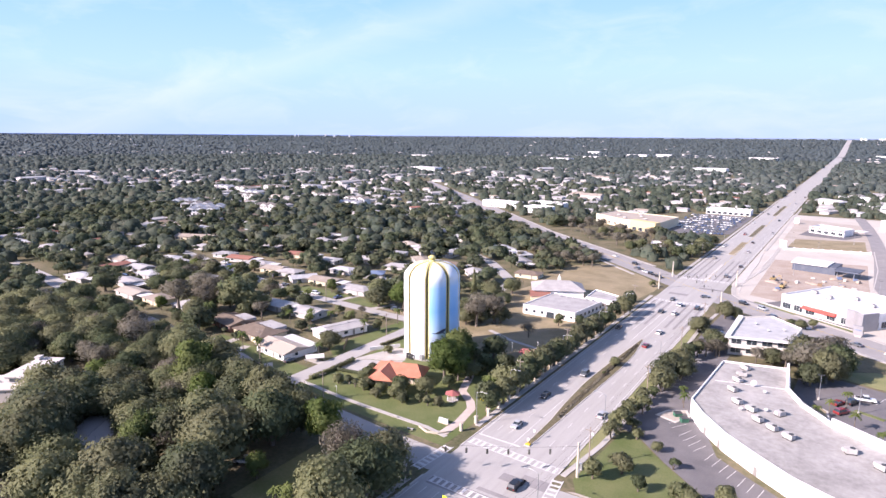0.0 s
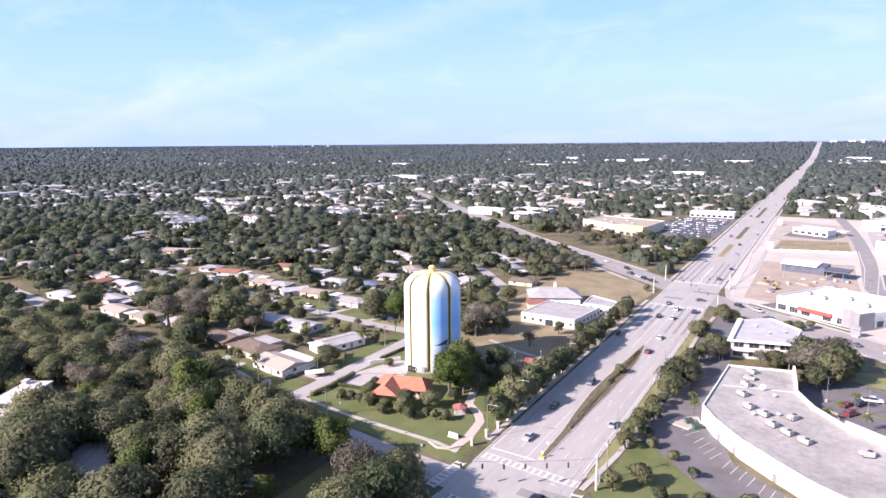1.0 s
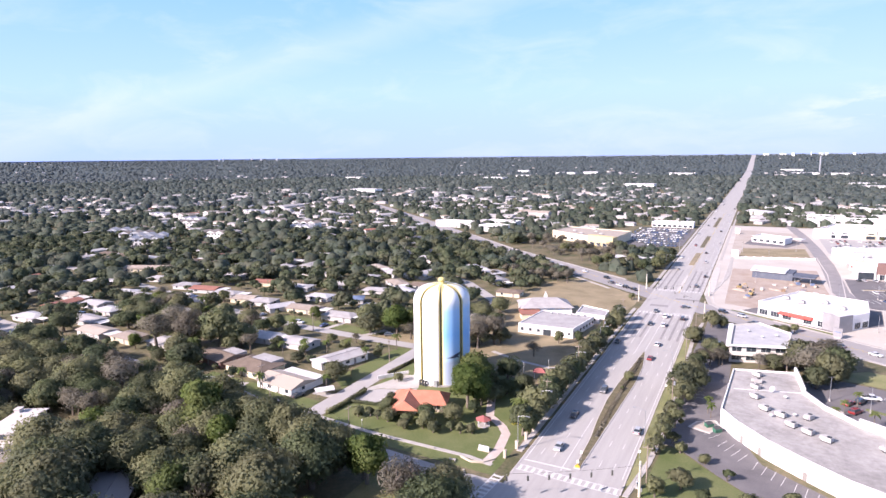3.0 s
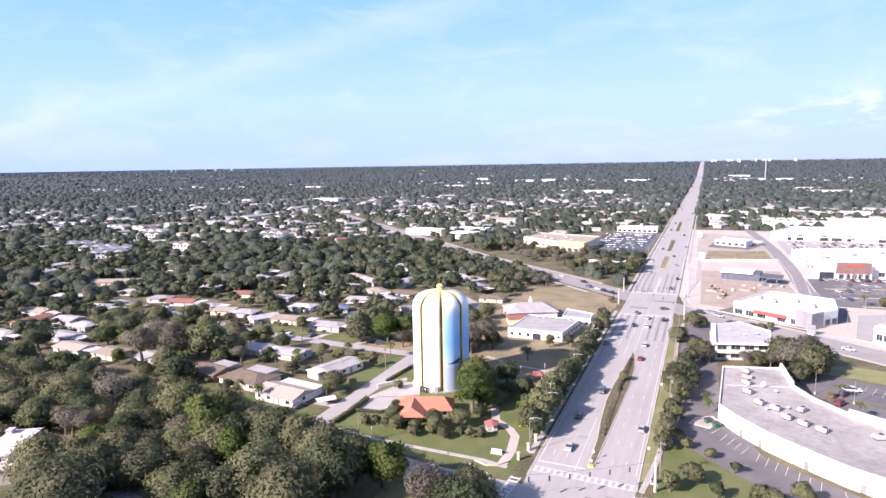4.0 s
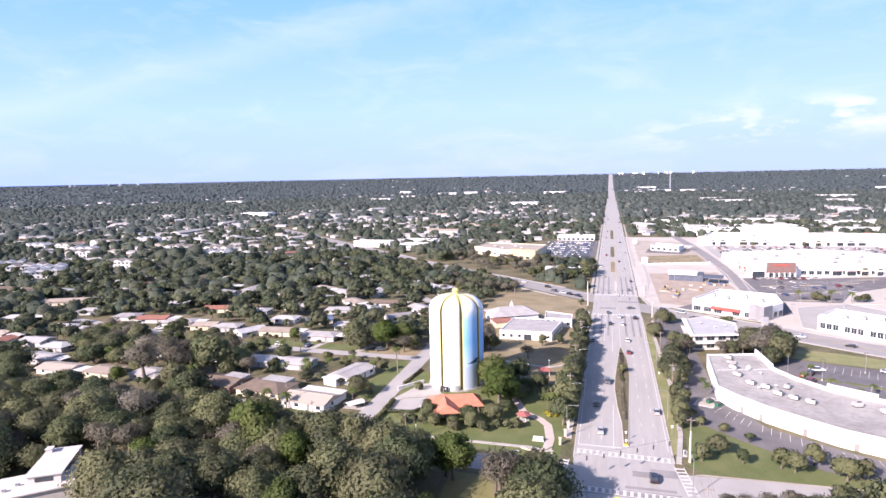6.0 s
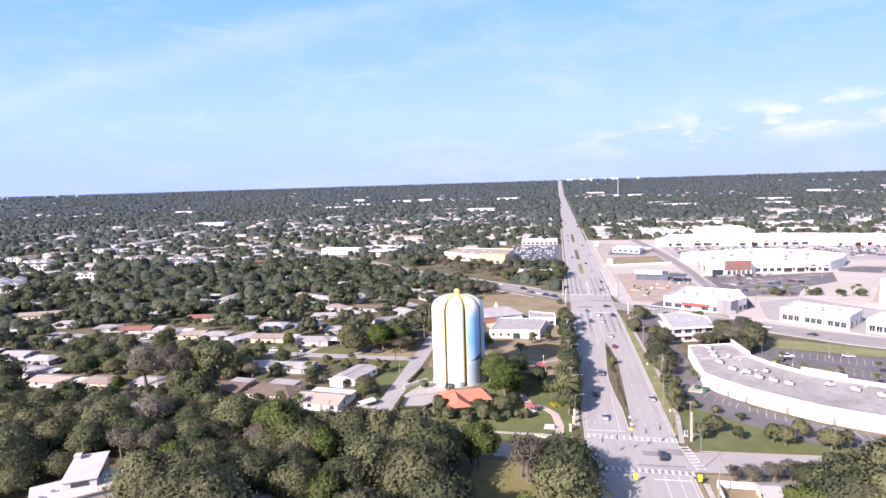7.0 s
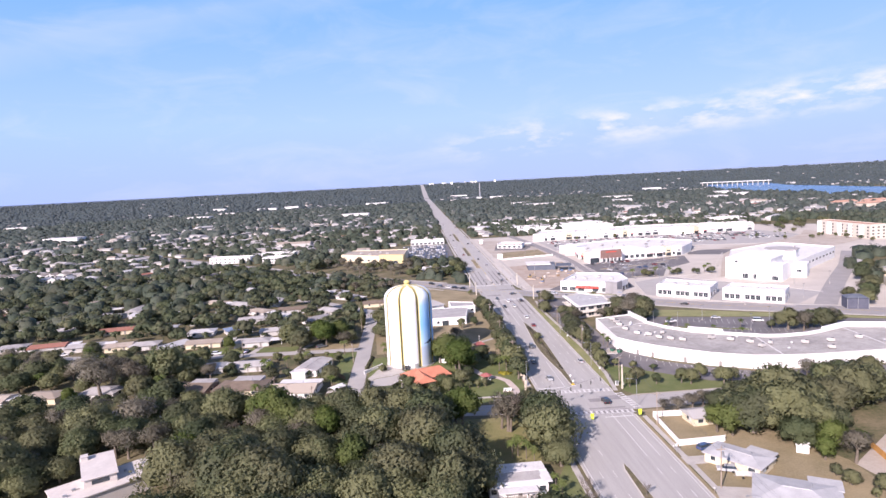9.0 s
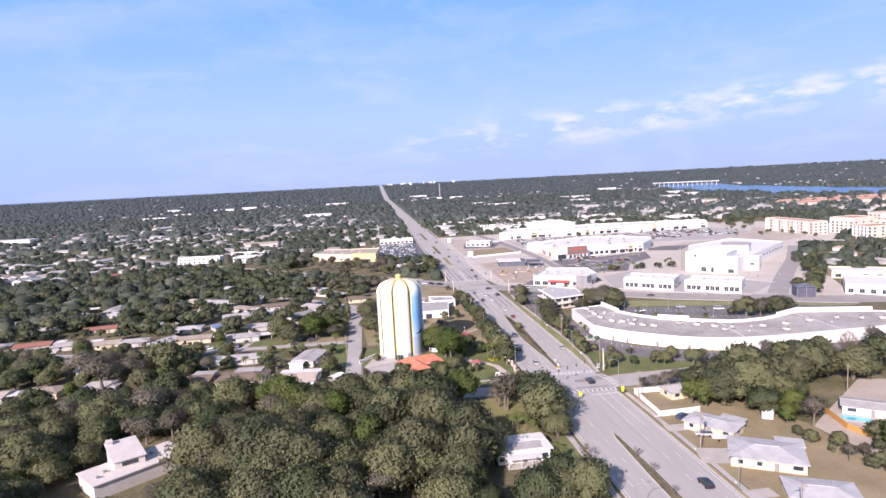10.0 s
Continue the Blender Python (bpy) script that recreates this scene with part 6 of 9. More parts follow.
def plant(kind, x, y, s=1.0, group="", clear=True):
    """Sets a copy of a stock tree on the ground; the first one set is the stock tree itself."""
    k = tree_rng.randrange(len(TREES[kind]))
    b = TREES[kind][k]
    rz = tree_rng.uniform(0, 360)
    sc = s * tree_rng.uniform(0.9, 1.1)
    m = pose(x, y, 0, 0, 0, rz)
    if (kind, k) in used_first:
        ob = copy_thing(b, m)
        ob.scale = (sc, sc, sc * tree_rng.uniform(0.9, 1.12))
    else:
        used_first.add((kind, k))
        ob = b
        ob.matrix_basis = m
        ob.scale = (sc, sc, sc * 1.02)
    NEAR.append((x, y, 3.5 * sc))
    if group:
        tagged(ob, group=group)
    return ob


def seg_dist(x, y, pts):
    best = 1e9
    for (ax, ay), (bx, by) in zip(pts, pts[1:]):
        dx, dy = bx - ax, by - ay
        t = max(0.0, min(1.0, ((x - ax) * dx + (y - ay) * dy) / (dx * dx + dy * dy)))
        best = min(best, math.hypot(x - ax - t * dx, y - ay - t * dy))
    return best


def inside(x, y, poly):
    r = False
    for (ax, ay), (bx, by) in zip(poly, poly[1:] + poly[:1]):
        if (ay > y) != (by > y) and x < (bx - ax) * (y - ay) / (by - ay) + ax:
            r = not r
    return r


ROADS = [(MAIN, 18.5), (CROSS, 13), (SOUTH, 6.5), (SOUTH_E, 8), (TANKST, 5.2), (WEST, 5), (ACCESS, 9), (PLAZA_RD, 8)]
OPEN = [
    [(-144, 117), (-83, 114), (-83, 262), (-88, 345), (-120, 372), (-146, 345), (-146, 215), (-130, 205), (-143, 190)],   # park, church and dry lawn
    [(-54, 113), (125, 112), (130, 200), (122, 255), (215, 370), (300, 430), (345, 480), (430, 560), (430, 720), (-54, 720), (-54, 235)],                  # shops and plaza
    [(-203, 510), (-84, 480), (-84, 680), (-150, 680)],                                                           # car lot and yellow store
    [(-113, 66), (-89, 64), (-87, 106), (-112, 106)], [(-226, 42), (-204, 36), (-190, 52), (-188, 68), (-224, 68)], [(-114, 36), (-98, 34), (-88, 56), (-106, 62)], [(-152, 57), (-136, 47), (-132, 56), (-148, 70)],                                                             # clearing, and gaps cleared so that the camera sees three houses
    [(-52, 10), (-52, 104), (-30, 104), (-22, 72), (-6, 48), (-10, 10)],                                          # yards
    [(-205, 128), (-150, 122), (-150, 140), (-205, 144)], [(-242, 203), (-176, 200), (-170, 212), (-240, 216)],
    [(-206, 158), (-152, 150), (-152, 203), (-200, 206), (-206, 180)], [(-250, 192), (-200, 190), (-200, 216), (-250, 214)],   # street with open lawns
    [(-222, 470), (-160, 418), (-112, 402), (-96, 425), (-125, 470), (-140, 498), (-205, 510)],   # dry thicket
    [(-4, 70), (12, 50), (2, 40), (-14, 52)], [(-132, 82), (-110, 76), (-110, 92), (-130, 96)],
]
HASH = {}


def foot_hash():
    HASH.clear()
    for x, y, r in FOOT + NEAR:
        HASH.setdefault((int(x // 40), int(y // 40)), []).append((x, y, r))


def free(x, y, r):
    for pts, w in ROADS:
        if seg_dist(x, y, pts) < w + r * 0.5:
            return False
    for poly in OPEN:
        if inside(x, y, poly):
            return False
    i, j = int(x // 40), int(y // 40)
    for a in (i - 1, i, i + 1):
        for b in (j - 1, j, j + 1):
            for fx, fy, fr in HASH.get((a, b), ()):
                if (x - fx) ** 2 + (y - fy) ** 2 < (fr + r * 0.55) ** 2:
                    return False
    return True

# ---- planting ----
# park and tank site
for x, y, s in ((-110.2, 165.0, 1.38), (-106.5, 150.5, 1.32), (-113.5, 167.5, 1.05), (-107.5, 158, 1.2), (-103.5, 154, 0.95)):
    plant("bright", x, y, s * 0.92)
for x, y, s in ((-126.5, 136.5, 0.85), (-114, 137.5, 0.8), (-112, 133.5, 0.7), (-118, 132.5, 0.55), (-128.5, 141, 0.65), (-123.6, 133.5, 0.5), (-106, 140, 0.9), (-101, 158, 0.8), (-99.5, 166, 0.9), (-95, 171, 0.8), (-107, 170, 0.9), (-92, 160, 0.75), (-103, 148, 0.6)):
    plant("mid", x, y, s * 0.85)
for x, y in ((-133.7, 130.2), (-130.4, 131.7), (-127.2, 131.2), (-123.6, 130.8), (-116.8, 128.9), (-104, 134), (-101, 133.5), (-98, 135), (-138, 160.5), (-108, 130.5), (-112, 131.7)):
    plant("bush", x, y, 1.5, "clipped shrubs on the park lawn")
for x, y in ((-88, 148.5), (-136.6, 176), (-134.5, 178.5), (-138, 181), (-90.5, 151)):
    plant("palm", x, y, 0.8)
for y in (140, 147, 153, 159, 165, 171, 178, 184, 191, 199, 207, 214, 221, 228, 236, 246, 258, 272):
    plant("street", -83.7 + tree_rng.uniform(-1.0, 0.8), y, tree_rng.uniform(1.2, 1.65), "row of trees along the main road")
for x, y in ((-133, 206), (-138, 212), (-129, 212), (-122, 216), (-142, 220), (-138, 232), (-134, 240), (-143, 246), (-141, 262), (-104, 178)):
    plant("mid", x, y, tree_rng.uniform(0.9, 1.25))
plant("dry", -128, 206, 1.6), plant("dry", -124, 214, 1.6), plant("dry", -132, 216, 1.3), plant("dry", -104, 206, 0.7)
for x, y, s in ((-180, 205, 1.5), (-168, 208, 1.4), (-172, 214, 1.3), (-186, 213, 1.4), (-162, 215, 1.3)):
    plant("bright" if x > -173 else "mid", x, y, s * 0.9)
plant("cypress", -153.5, 246, 1.15)
for kind, x, y, s in (("mid", -206, 184, 0.85), ("mid", -187, 186, 0.6), ("bright", -216, 211, 0.62), ("dry", -177, 190, 0.5), ("mid", -203, 171, 0.6), ("mid", -176, 181, 0.55), ("street", -158, 178, 0.8), ("mid", -183, 160, 0.6), ("bush", -165, 190, 1.0), ("bush", -172, 187, 1.1), ("palm", -172, 178, 0.8), ("palm", -180, 174, 0.8)):
    plant(kind, x, y, s)
for x, y in ((-86, 268), (-86.5, 281), (-100, 226), (-93, 231)):
    plant("street", x, y, 0.8)
plant("street", -87, 318, 0.7)
# clearing by the junction
plant("bare", -95.2, 92.0, 1.5), plant("dry", -95.8, 92.6, 1.55), plant("dry", -97.5, 95, 1.0), plant("bright", -109.4, 99.5, 1.15), plant("bright", -111.6, 101.0, 0.95), plant("bright", -110.6, 79.5, 0.6)
# the first five oaks are added sunward of the flat-roofed house to shade it
for x, y, s in ((-163, 56, 1.6), (-170, 60, 1.6), (-157, 51, 1.5), (-165, 47, 1.5), (-172, 70, 1.4), (-85.6, 88.5, 1.5), (-86.5, 78, 1.45), (-87.5, 98, 1.1), (-128, 101, 1.35), (-137, 104, 1.3), (-120, 92, 1.4), (-117, 69, 1.15), (-110.5, 55.5, 1.15), (-122, 78, 1.5), (-147, 106, 1.2), (-91, 104, 0.7), (-85.5, 68, 0.9), (-119.5, 102, 1.2)):
    plant("oak", x, y, s)
for x, y, s in ((-95.8, 75.5, 0.8), (-93.8, 73.6, 0.7), (-97.6, 74.0, 0.75), (-92.0, 71.5, 0.6), (-89.6, 56.5, 0.6), (-88.8, 53, 0.55), (-91.0, 51.0, 0.5)):
    plant("palm", x, y, s)
for x, y, s in ((-200, 118.5, 1.05), (-191, 117, 1.15), (-182, 115.5, 1.2), (-173.5, 114, 1.2), (-165, 111, 1.1), (-157, 108, 1.15), (-149.5, 106, 1.1), (-141, 103.5, 1.1), (-133.5, 102, 1.1)):
    plant("oak", x, y, s * 0.95)
plant("bare", -83.4, 50, 0.7), plant("bare", -84.2, 44, 0.8)
plant("bright", -168.5, 102.3, 1.4), plant("bright", -174, 107, 1.25), plant("bright", -163, 97, 1.15), plant("bright", -151, 94, 1.1), plant("bright", -190, 84, 1.0), plant("bright", -140, 70, 1.1)
plant("dry", -215, 110, 1.6), plant("dry", -245, 146, 2.0), plant("mid", -215.5, 135.5, 1.6), plant("mid", -226, 162, 1.8), plant("mid", -219, 166, 1.5), plant("dry", -228, 112, 0.9), plant("dry", -235, 152, 1.5), plant("dry", -262, 170, 1.6), plant("dry", -252, 168, 1.3)
for x, y in ((-175.9, 122.8), (-182, 131), (-176, 133), (-160, 172), (-157, 190), (-186, 168), (-189, 171), (-194, 164)):
    plant("palm", x, y, 0.85)
# east verge, corner lawn and yards
for x, y, s in ((-49.3, 171, .9), (-47.2, 164, 1.0), (-49.4, 158, 1.1), (-49.4, 151, 1.2), (-49.8, 145, .9), (-46.6, 153, .7), (-47.5, 177, .7), (-46.5, 217, 1.0), (-44.5, 222, .9)):
    plant("street", x, y, s, "trees along the east verge")
for x, y, s in ((-48.4, 190.5, 1.0), (-48.0, 198, 1.1), (-45.8, 205, 1.05), (-44.6, 198, 0.9), (-47.2, 183.5, 0.9), (-50.2, 252, 0.95), (-50.0, 258, 0.8), (-45, 279, 0.95), (-41, 281, 0.7)):
    plant("mid", x, y, s)
for x, y, s in ((-42, 224, 0.8), (-38, 227, 0.75), (-45, 227, 0.7), (-41, 231, 0.6)):
    plant("dry", x, y, s)
for x, y, s in ((-46.9, 124.0, .8), (-36.7, 124.9, .7), (-27.8, 124.2, .85), (-42, 130, .9), (-19.2, 128, .9), (-25, 122.6, 0.9), (-10, 122.5, 1.1), (-14, 120.6, 1.1)):
    plant("street", x, y, s, "young trees on the corner lawn")
for x, y in ((-37.9, 145.2), (-32.4, 139.0), (-44.0, 148.6)):
    plant("bush", x, y, 1.3)
for x, y in ((-39.5, 178.5), (-38.5, 175.5), (-6, 190), (-3, 197), (3, 187), (9, 180), (1, 203), (16, 188), (24, 178), (30, 190)):
    plant("palm", x, y, 0.6)
for x, y, s in ((-5, 221, 1.3), (-2, 229, 1.3), (-12, 236, 1.2), (-3, 224, 0.9), (-11, 243, 1.2), (-9, 215, 0.9), (-16, 232, 0.8), (-21, 229, 0.8), (-40, 233, 0.9), (-43, 240, 0.8)):
    plant("mid", x, y, s)
for x, y, s in ((-17, 228, 0.8), (-8, 247, 1.0), (-26, 226, 0.8), (-39, 226, 0.7), (-11, 224, 1.5), (-6, 233, 1.5), (-3, 240, 1.3)):
    plant("dry", x, y, s)
for kind, x, y, s in (("mid", 50, 185, 1.3), ("dry", 55, 181, 1.3), ("mid", 60, 186, 1.2), ("mid", 66, 184, 1.35), ("dry", 71, 187, 1.2), ("mid", 76, 190, 1.0), ("street", 44, 188, 0.8), ("mid", 118, 224, 1.1), ("mid", 124, 232, 1.2), ("mid", 120, 240, 1.0), ("mid", 140, 250, 1.1), ("mid", 150, 262, 1.2), ("dry", 132, 246, 1.0), ("mid", 165, 290, 1.2), ("mid", 172, 298, 1.1), ("mid", 182, 312, 1.2), ("mid", 196, 325, 1.1)):
    plant(kind, x, y, s)
for x, y in ((-16, 280), (-12, 286), (-20, 283)):
    plant("street", x, y, 0.7)
for x, y, s in ((-36, 98, .8), (-41, 97, .7), (-45, 98.5, .6), (-31, 101, .8)):
    plant("dry", x, y, s)
plant("bright", -33, 79, 1.05), plant("bright", -36, 82, 0.85), plant("bright", -14, 64, 0.75), plant("bright", -18, 61, 0.6)
for x, y, s in ((-26, 80, 1.5), (-19, 78, 1.6), (-24, 88, 1.45), (-15, 86, 1.55), (-12, 76, 1.4), (-8, 84, 1.4), (-17, 94, 1.0), (-28, 96, 0.9), (-5, 94, 1.0), (3, 88, 1.35), (12, 92, 1.4), (20, 96, 1.4), (28, 90, 1.3), (-20, 69, 0.9)):
    plant("oak", x, y, s * 1.0)
plant("bright", -14, 66, 0.6), plant("bright", -9, 68, 0.55), plant("mid", -3, 77, 0.75), plant("bright", -5, 66, 0.6), plant("mid", 1, 84, 0.8)
for x, y, s in ((-10, 104, 1.1), (2, 106, 1.3), (12, 104, 1.4), (-20, 104, 0.9), (24, 106, 1.4), (36, 102, 1.5), (48, 100, 1.5), (34, 92, 1.3), (60, 104, 1.4)):
    plant("bare" if tree_rng.random() < 0.35 else "mid", x, y, s)
for x, y in ((-2, 119.5), (7, 119), (16, 119.6), (27, 119), (38, 119.4), (50, 119), (62, 119), (74, 120), (86, 121)):
    plant(tree_rng.choice(("mid", "dry", "bare", "street")), x, y, tree_rng.uniform(0.8, 1.1))
for x, y in ((-18, 42), (-15, 36), (-19, 47), (-13, 31), (-16, 27), (-21, 52), (-10, 35), (-12, 42), (-17, 32), (-14, 46), (-10, 29), (-19, 36), (-8, 40)):
    plant(tree_rng.choice(("mid", "mid", "dry", "street")), x + tree_rng.uniform(-1.5, 1.5), y + tree_rng.uniform(-1.5, 1.5), tree_rng.uniform(0.35, 0.65))
for x, y in ((-69.2, 50), (-69.0, 41), (-69.2, 30), (-69, 18)):
    plant("bare", x, y, 0.42)
plant("bush", -66, 196, 1.6), plant("bush", -66.3, 186, 0.7)
# junction clump, dry woods by the cross road
for x, y, s in ((-104, 425, .9), (-88, 415, 1.1), (-96, 408, 1.0), (-107.7, 400, .9), (-86, 428, 1.2), (-84.5, 440, 1.1), (-90, 455, 1.0), (-86, 470, 1.1), (-112, 412, .9), (-122, 418, 1.0), (-128, 412, .8), (-100, 416, .9)):
    plant("mid", x, y, s)
for i in range(64):
    x = tree_rng.uniform(-214, -104)
    y = 404 - (x + 112) * 0.60 + tree_rng.uniform(4, 62)
    if i % 4 == 0:
        x, y = tree_rng.uniform(-180, -128), tree_rng.uniform(345, 382)
    plant("mid" if i % 9 == 0 else "dry", x, y, tree_rng.uniform(0.6, 1.15))
foot_hash()

# the wood in the foreground
WOOD = [(-300, 129), (-228, 121), (-178, 117), (-150, 109.5), (-126, 105), (-86, 103), (-84, 60), (-84, 28), (-150, 24), (-235, 30), (-300, 50)]


def scatter(poly, kind_of, step, r, limit, group=""):
    xs, ys = [p[0] for p in poly], [p[1] for p in poly]
    n = 0
    y = min(ys)
    row = 0
    while y < max(ys):
        x = min(xs) + (row % 2) * step / 2
        while x < max(xs) and n < limit:
            px, py = x + tree_rng.uniform(-.33, .33) * step, y + tree_rng.uniform(-.33, .33) * step
            x += step
            if inside(px, py, poly) and free(px, py, r):
                kind, s = kind_of(px, py)
                if kind:
                    plant(kind, px, py, s, group)
                    n += 1
        y += step * 0.87
        row += 1
    return n


def wood_kind(x, y):
    u = tree_rng.random()
    if noise.noise(Vector((x * 0.045, y * 0.045, 7.0))) > 0.40:
        return None, 1
    if u < 0.74:
        return "oak", tree_rng.uniform(0.70, 1.40)
    if u < 0.79:
        return "bright", tree_rng.uniform(0.6, 0.9)
    if u < 0.93:
        return "dry", tree_rng.uniform(0.8, 1.35)
    if u < 0.95:
        return "bare", tree_rng.uniform(0.9, 1.2)
    if u < 0.965:
        return "palm", tree_rng.uniform(0.9, 1.2)
    return None, 1


scatter(WOOD, wood_kind, 7.7, 2.5, 400, "trees of the foreground wood")
foot_hash()


def town_kind(x, y):
    u = tree_rng.random()
    d = math.hypot(x + 60, y + 30)
    if u < 0.60:
        return "mid", tree_rng.uniform(0.65, 1.35)
    if u < 0.72:
        return "dry", tree_rng.uniform(0.8, 1.2)
    if u < 0.80:
        return "palm", tree_rng.uniform(0.7, 1.0)
    if u < 0.84:
        return "bright", tree_rng.uniform(0.6, 0.85)
    return None, 1


# more houses on the blocks between the ones placed from the camera's view
house_rng = random.Random(11)


def block_houses(x0, x1, y0, y1, rz, limit, dx=23, dy=34, p=0.8):
    n = 0
    y = y0
    while y < y1:
        x = x0
        while x < x1 and n < limit:
            px, py = x + house_rng.uniform(-4, 4), y + house_rng.uniform(-5, 5)
            x += dx
            if house_rng.random() < p and free(px, py, 13):
                roof = house_rng.choice((ROOF_PALE, ROOF_GREY, ROOF_GREY, ROOF_TAN, ROOF_SHINGLE, ROOF_SHINGLE, ROOF_SHINGLE, ROOF_BROWN, ROOF_BROWN, ROOF_RUST))
                house_copy(px, py, house_rng.choice((14, 17)), 9, roof, WHITE if house_rng.random() < 0.75 else CREAM, rz + house_rng.choice((0, 0, 90)) + house_rng.uniform(-6, 6))
                n += 1
        y += dy
    foot_hash()
    return n


block_houses(-520, -150, 150, 420, 5, 60, dy=30, p=0.95)
block_houses(-400, -90, 420, 620, -40, 8)
scatter([(-330, 129), (-152, 119), (-152, 215), (-320, 222)], town_kind, 7.6, 2.0, 210)
scatter([(-60, 90), (100, 96), (-20, 60), (-8, 5), (110, 20), (130, 100)], town_kind, 9.0, 2.5, 60)
MID_SPOTS = []


def spots(poly, step):
    xs, ys = [p[0] for p in poly], [p[1] for p in poly]
    y = min(ys)
    while y < max(ys):
        x = min(xs)
        while x < max(xs):
            px, py = x + tree_rng.uniform(-.36, .36) * step, y + tree_rng.uniform(-.36, .36) * step
            x += step
            if tree_rng.random() < 0.9 and inside(px, py, poly) and free(px, py, 2.4):
                MID_SPOTS.append((px, py))
        y += step


spots([(-640, 60), (-330, 60), (-300, 128), (-330, 128), (-320, 222), (-152, 215), (-152, 300), (-120, 400), (-90, 500), (-250, 520), (-640, 380)], 8.2)
spots([(100, 96), (110, 20), (260, 140), (300, 240), (135, 195), (130, 100)], 9.0)
foot_hash()
def joined_trees(name, spots_, label, small=1.0):
    """Crowns of the middle distance, joined: leaf clumps on dark hearts."""
    rg = np.random.default_rng(44)
    vs, fs, ns, o = [], [], [], 0
    for x, y in spots_:
        lob = []
        R = rg.choice((rg.uniform(2.4, 3.8), rg.uniform(3.8, 6.4)))
        R *= small
        H = R * rg.uniform(1.3, 1.8)
        for i in range(6):
            a = 2.4 * i + rg.uniform(-.5, .5)
            rr = R * .62 * math.sqrt((i + .2) / 6)
            lr = R * rg.uniform(.36, .60)
            lob.append((x + rr * math.cos(a), y + rr * math.sin(a), H - lr * .8 - (rr / R) ** 2 * H * .38, lr * rg.uniform(.85, 1.2), lr * rg.uniform(.85, 1.2), lr * .8))
        lob = np.array(lob)
        n = 125
        idx = rg.integers(0, 6, n)
        d = rg.normal(size=(n, 3))
        d[:, 2] += 0.3
        d = unit(d)
        c = lob[idx, :3] + d * lob[idx, 3:] * np.where(rg.random(n) < 0.12, 1.25, rg.uniform(.82, 1.08, n))[:, None]
        s_ = R * 0.15 * rg.uniform(.6, 1.4, (n, 1))
        nr = unit(d + rg.normal(size=(n, 3)) * .3)
        u = unit(np.cross(nr, rg.normal(size=(n, 3))))
        v = np.cross(nr, u)
        vs.append(np.stack([c - u * s_ - v * s_ * .8, c + u * s_ * 1.1 - v * s_ * .6, c + v * s_ * 1.2], 1).reshape(-1, 3))
        ns.append(np.repeat(unit(d * 0.8 + unit(c - [x, y, H * .35]) * .7 + rg.normal(size=(n, 3)) * .2), 3, 0))
        fs.append(np.arange(3 * n).reshape(-1, 3) + o)
        o += 3 * n
        g = Geo()
        tri = []
        for q in lob:
            k_ = len(g.v)
            g.ball(q[:3], q[3] * .82, q[4] * .82, q[5] * .82, 5, 3)
            ns.append(unit(np.array(g.v[k_:]) - q[:3]))
        g.tube((x, y, 0), (x, y, H * .5), .22, .16, 4)
        ns.append(unit(np.array(g.v[-8:]) * [1, 1, 0] - [x, y, 0]))
        for f in g.f:
            for t in range(1, len(f) - 1):
                tri.append((f[0], f[t], f[t + 1]))
        vs.append(np.array(g.v))
        fs.append(np.array(tri) + o)
        o += len(g.v)
    me = bpy.data.meshes.new(name)
    me.from_pydata(np.concatenate(vs).tolist(), [], np.concatenate(fs).tolist())
    me.materials.append(LEAF_TOWN)
    me.update()
    outward(me, np.concatenate(ns).tolist())
    return tagged(new(name, me), label, "woods", kind="stuff")


joined_trees("town_trees", MID_SPOTS, "leafy trees crowding between the suburban houses")
YARD = []
for fx, fy, fr in FOOT:
    if fx < -152 and 125 < fy < 430 and fr < 13:
        for k in range(3):
            px, py = fx + tree_rng.uniform(-10, 10), fy - tree_rng.uniform(6.5, 10.5)
            if all(seg_dist(px, py, pts) > w for pts, w in ROADS):
                YARD.append((px, py))
joined_trees("yard_shrubs", YARD, "shrubs and small trees in front of the houses", 0.42)
for kind, lst in TREES.items():
    for k, b in enumerate(lst):
        if (kind, k) not in used_first:
            for o in (*b.children, b):
                bpy.data.objects.remove(o)

# ---- the far woods and roofs, joined ----
LAKE = [(905, 850), (908, 1275), (876, 1504), (920, 1906), (1140, 2500), (1400, 3020), (1640, 3000), (1290, 2159), (1207, 1486), (1215, 1365), (1230, 850)]
far = np.random.default_rng(21)


def wedge(n, r0, r1):
    """Random places in the fan that the flight overlooks."""
    a = far.uniform(radians(-76), radians(50), n)
    r = np.sqrt(far.uniform(r0 * r0, r1 * r1, n))
    return -70 + r * np.sin(a), -40 + r * np.cos(a)


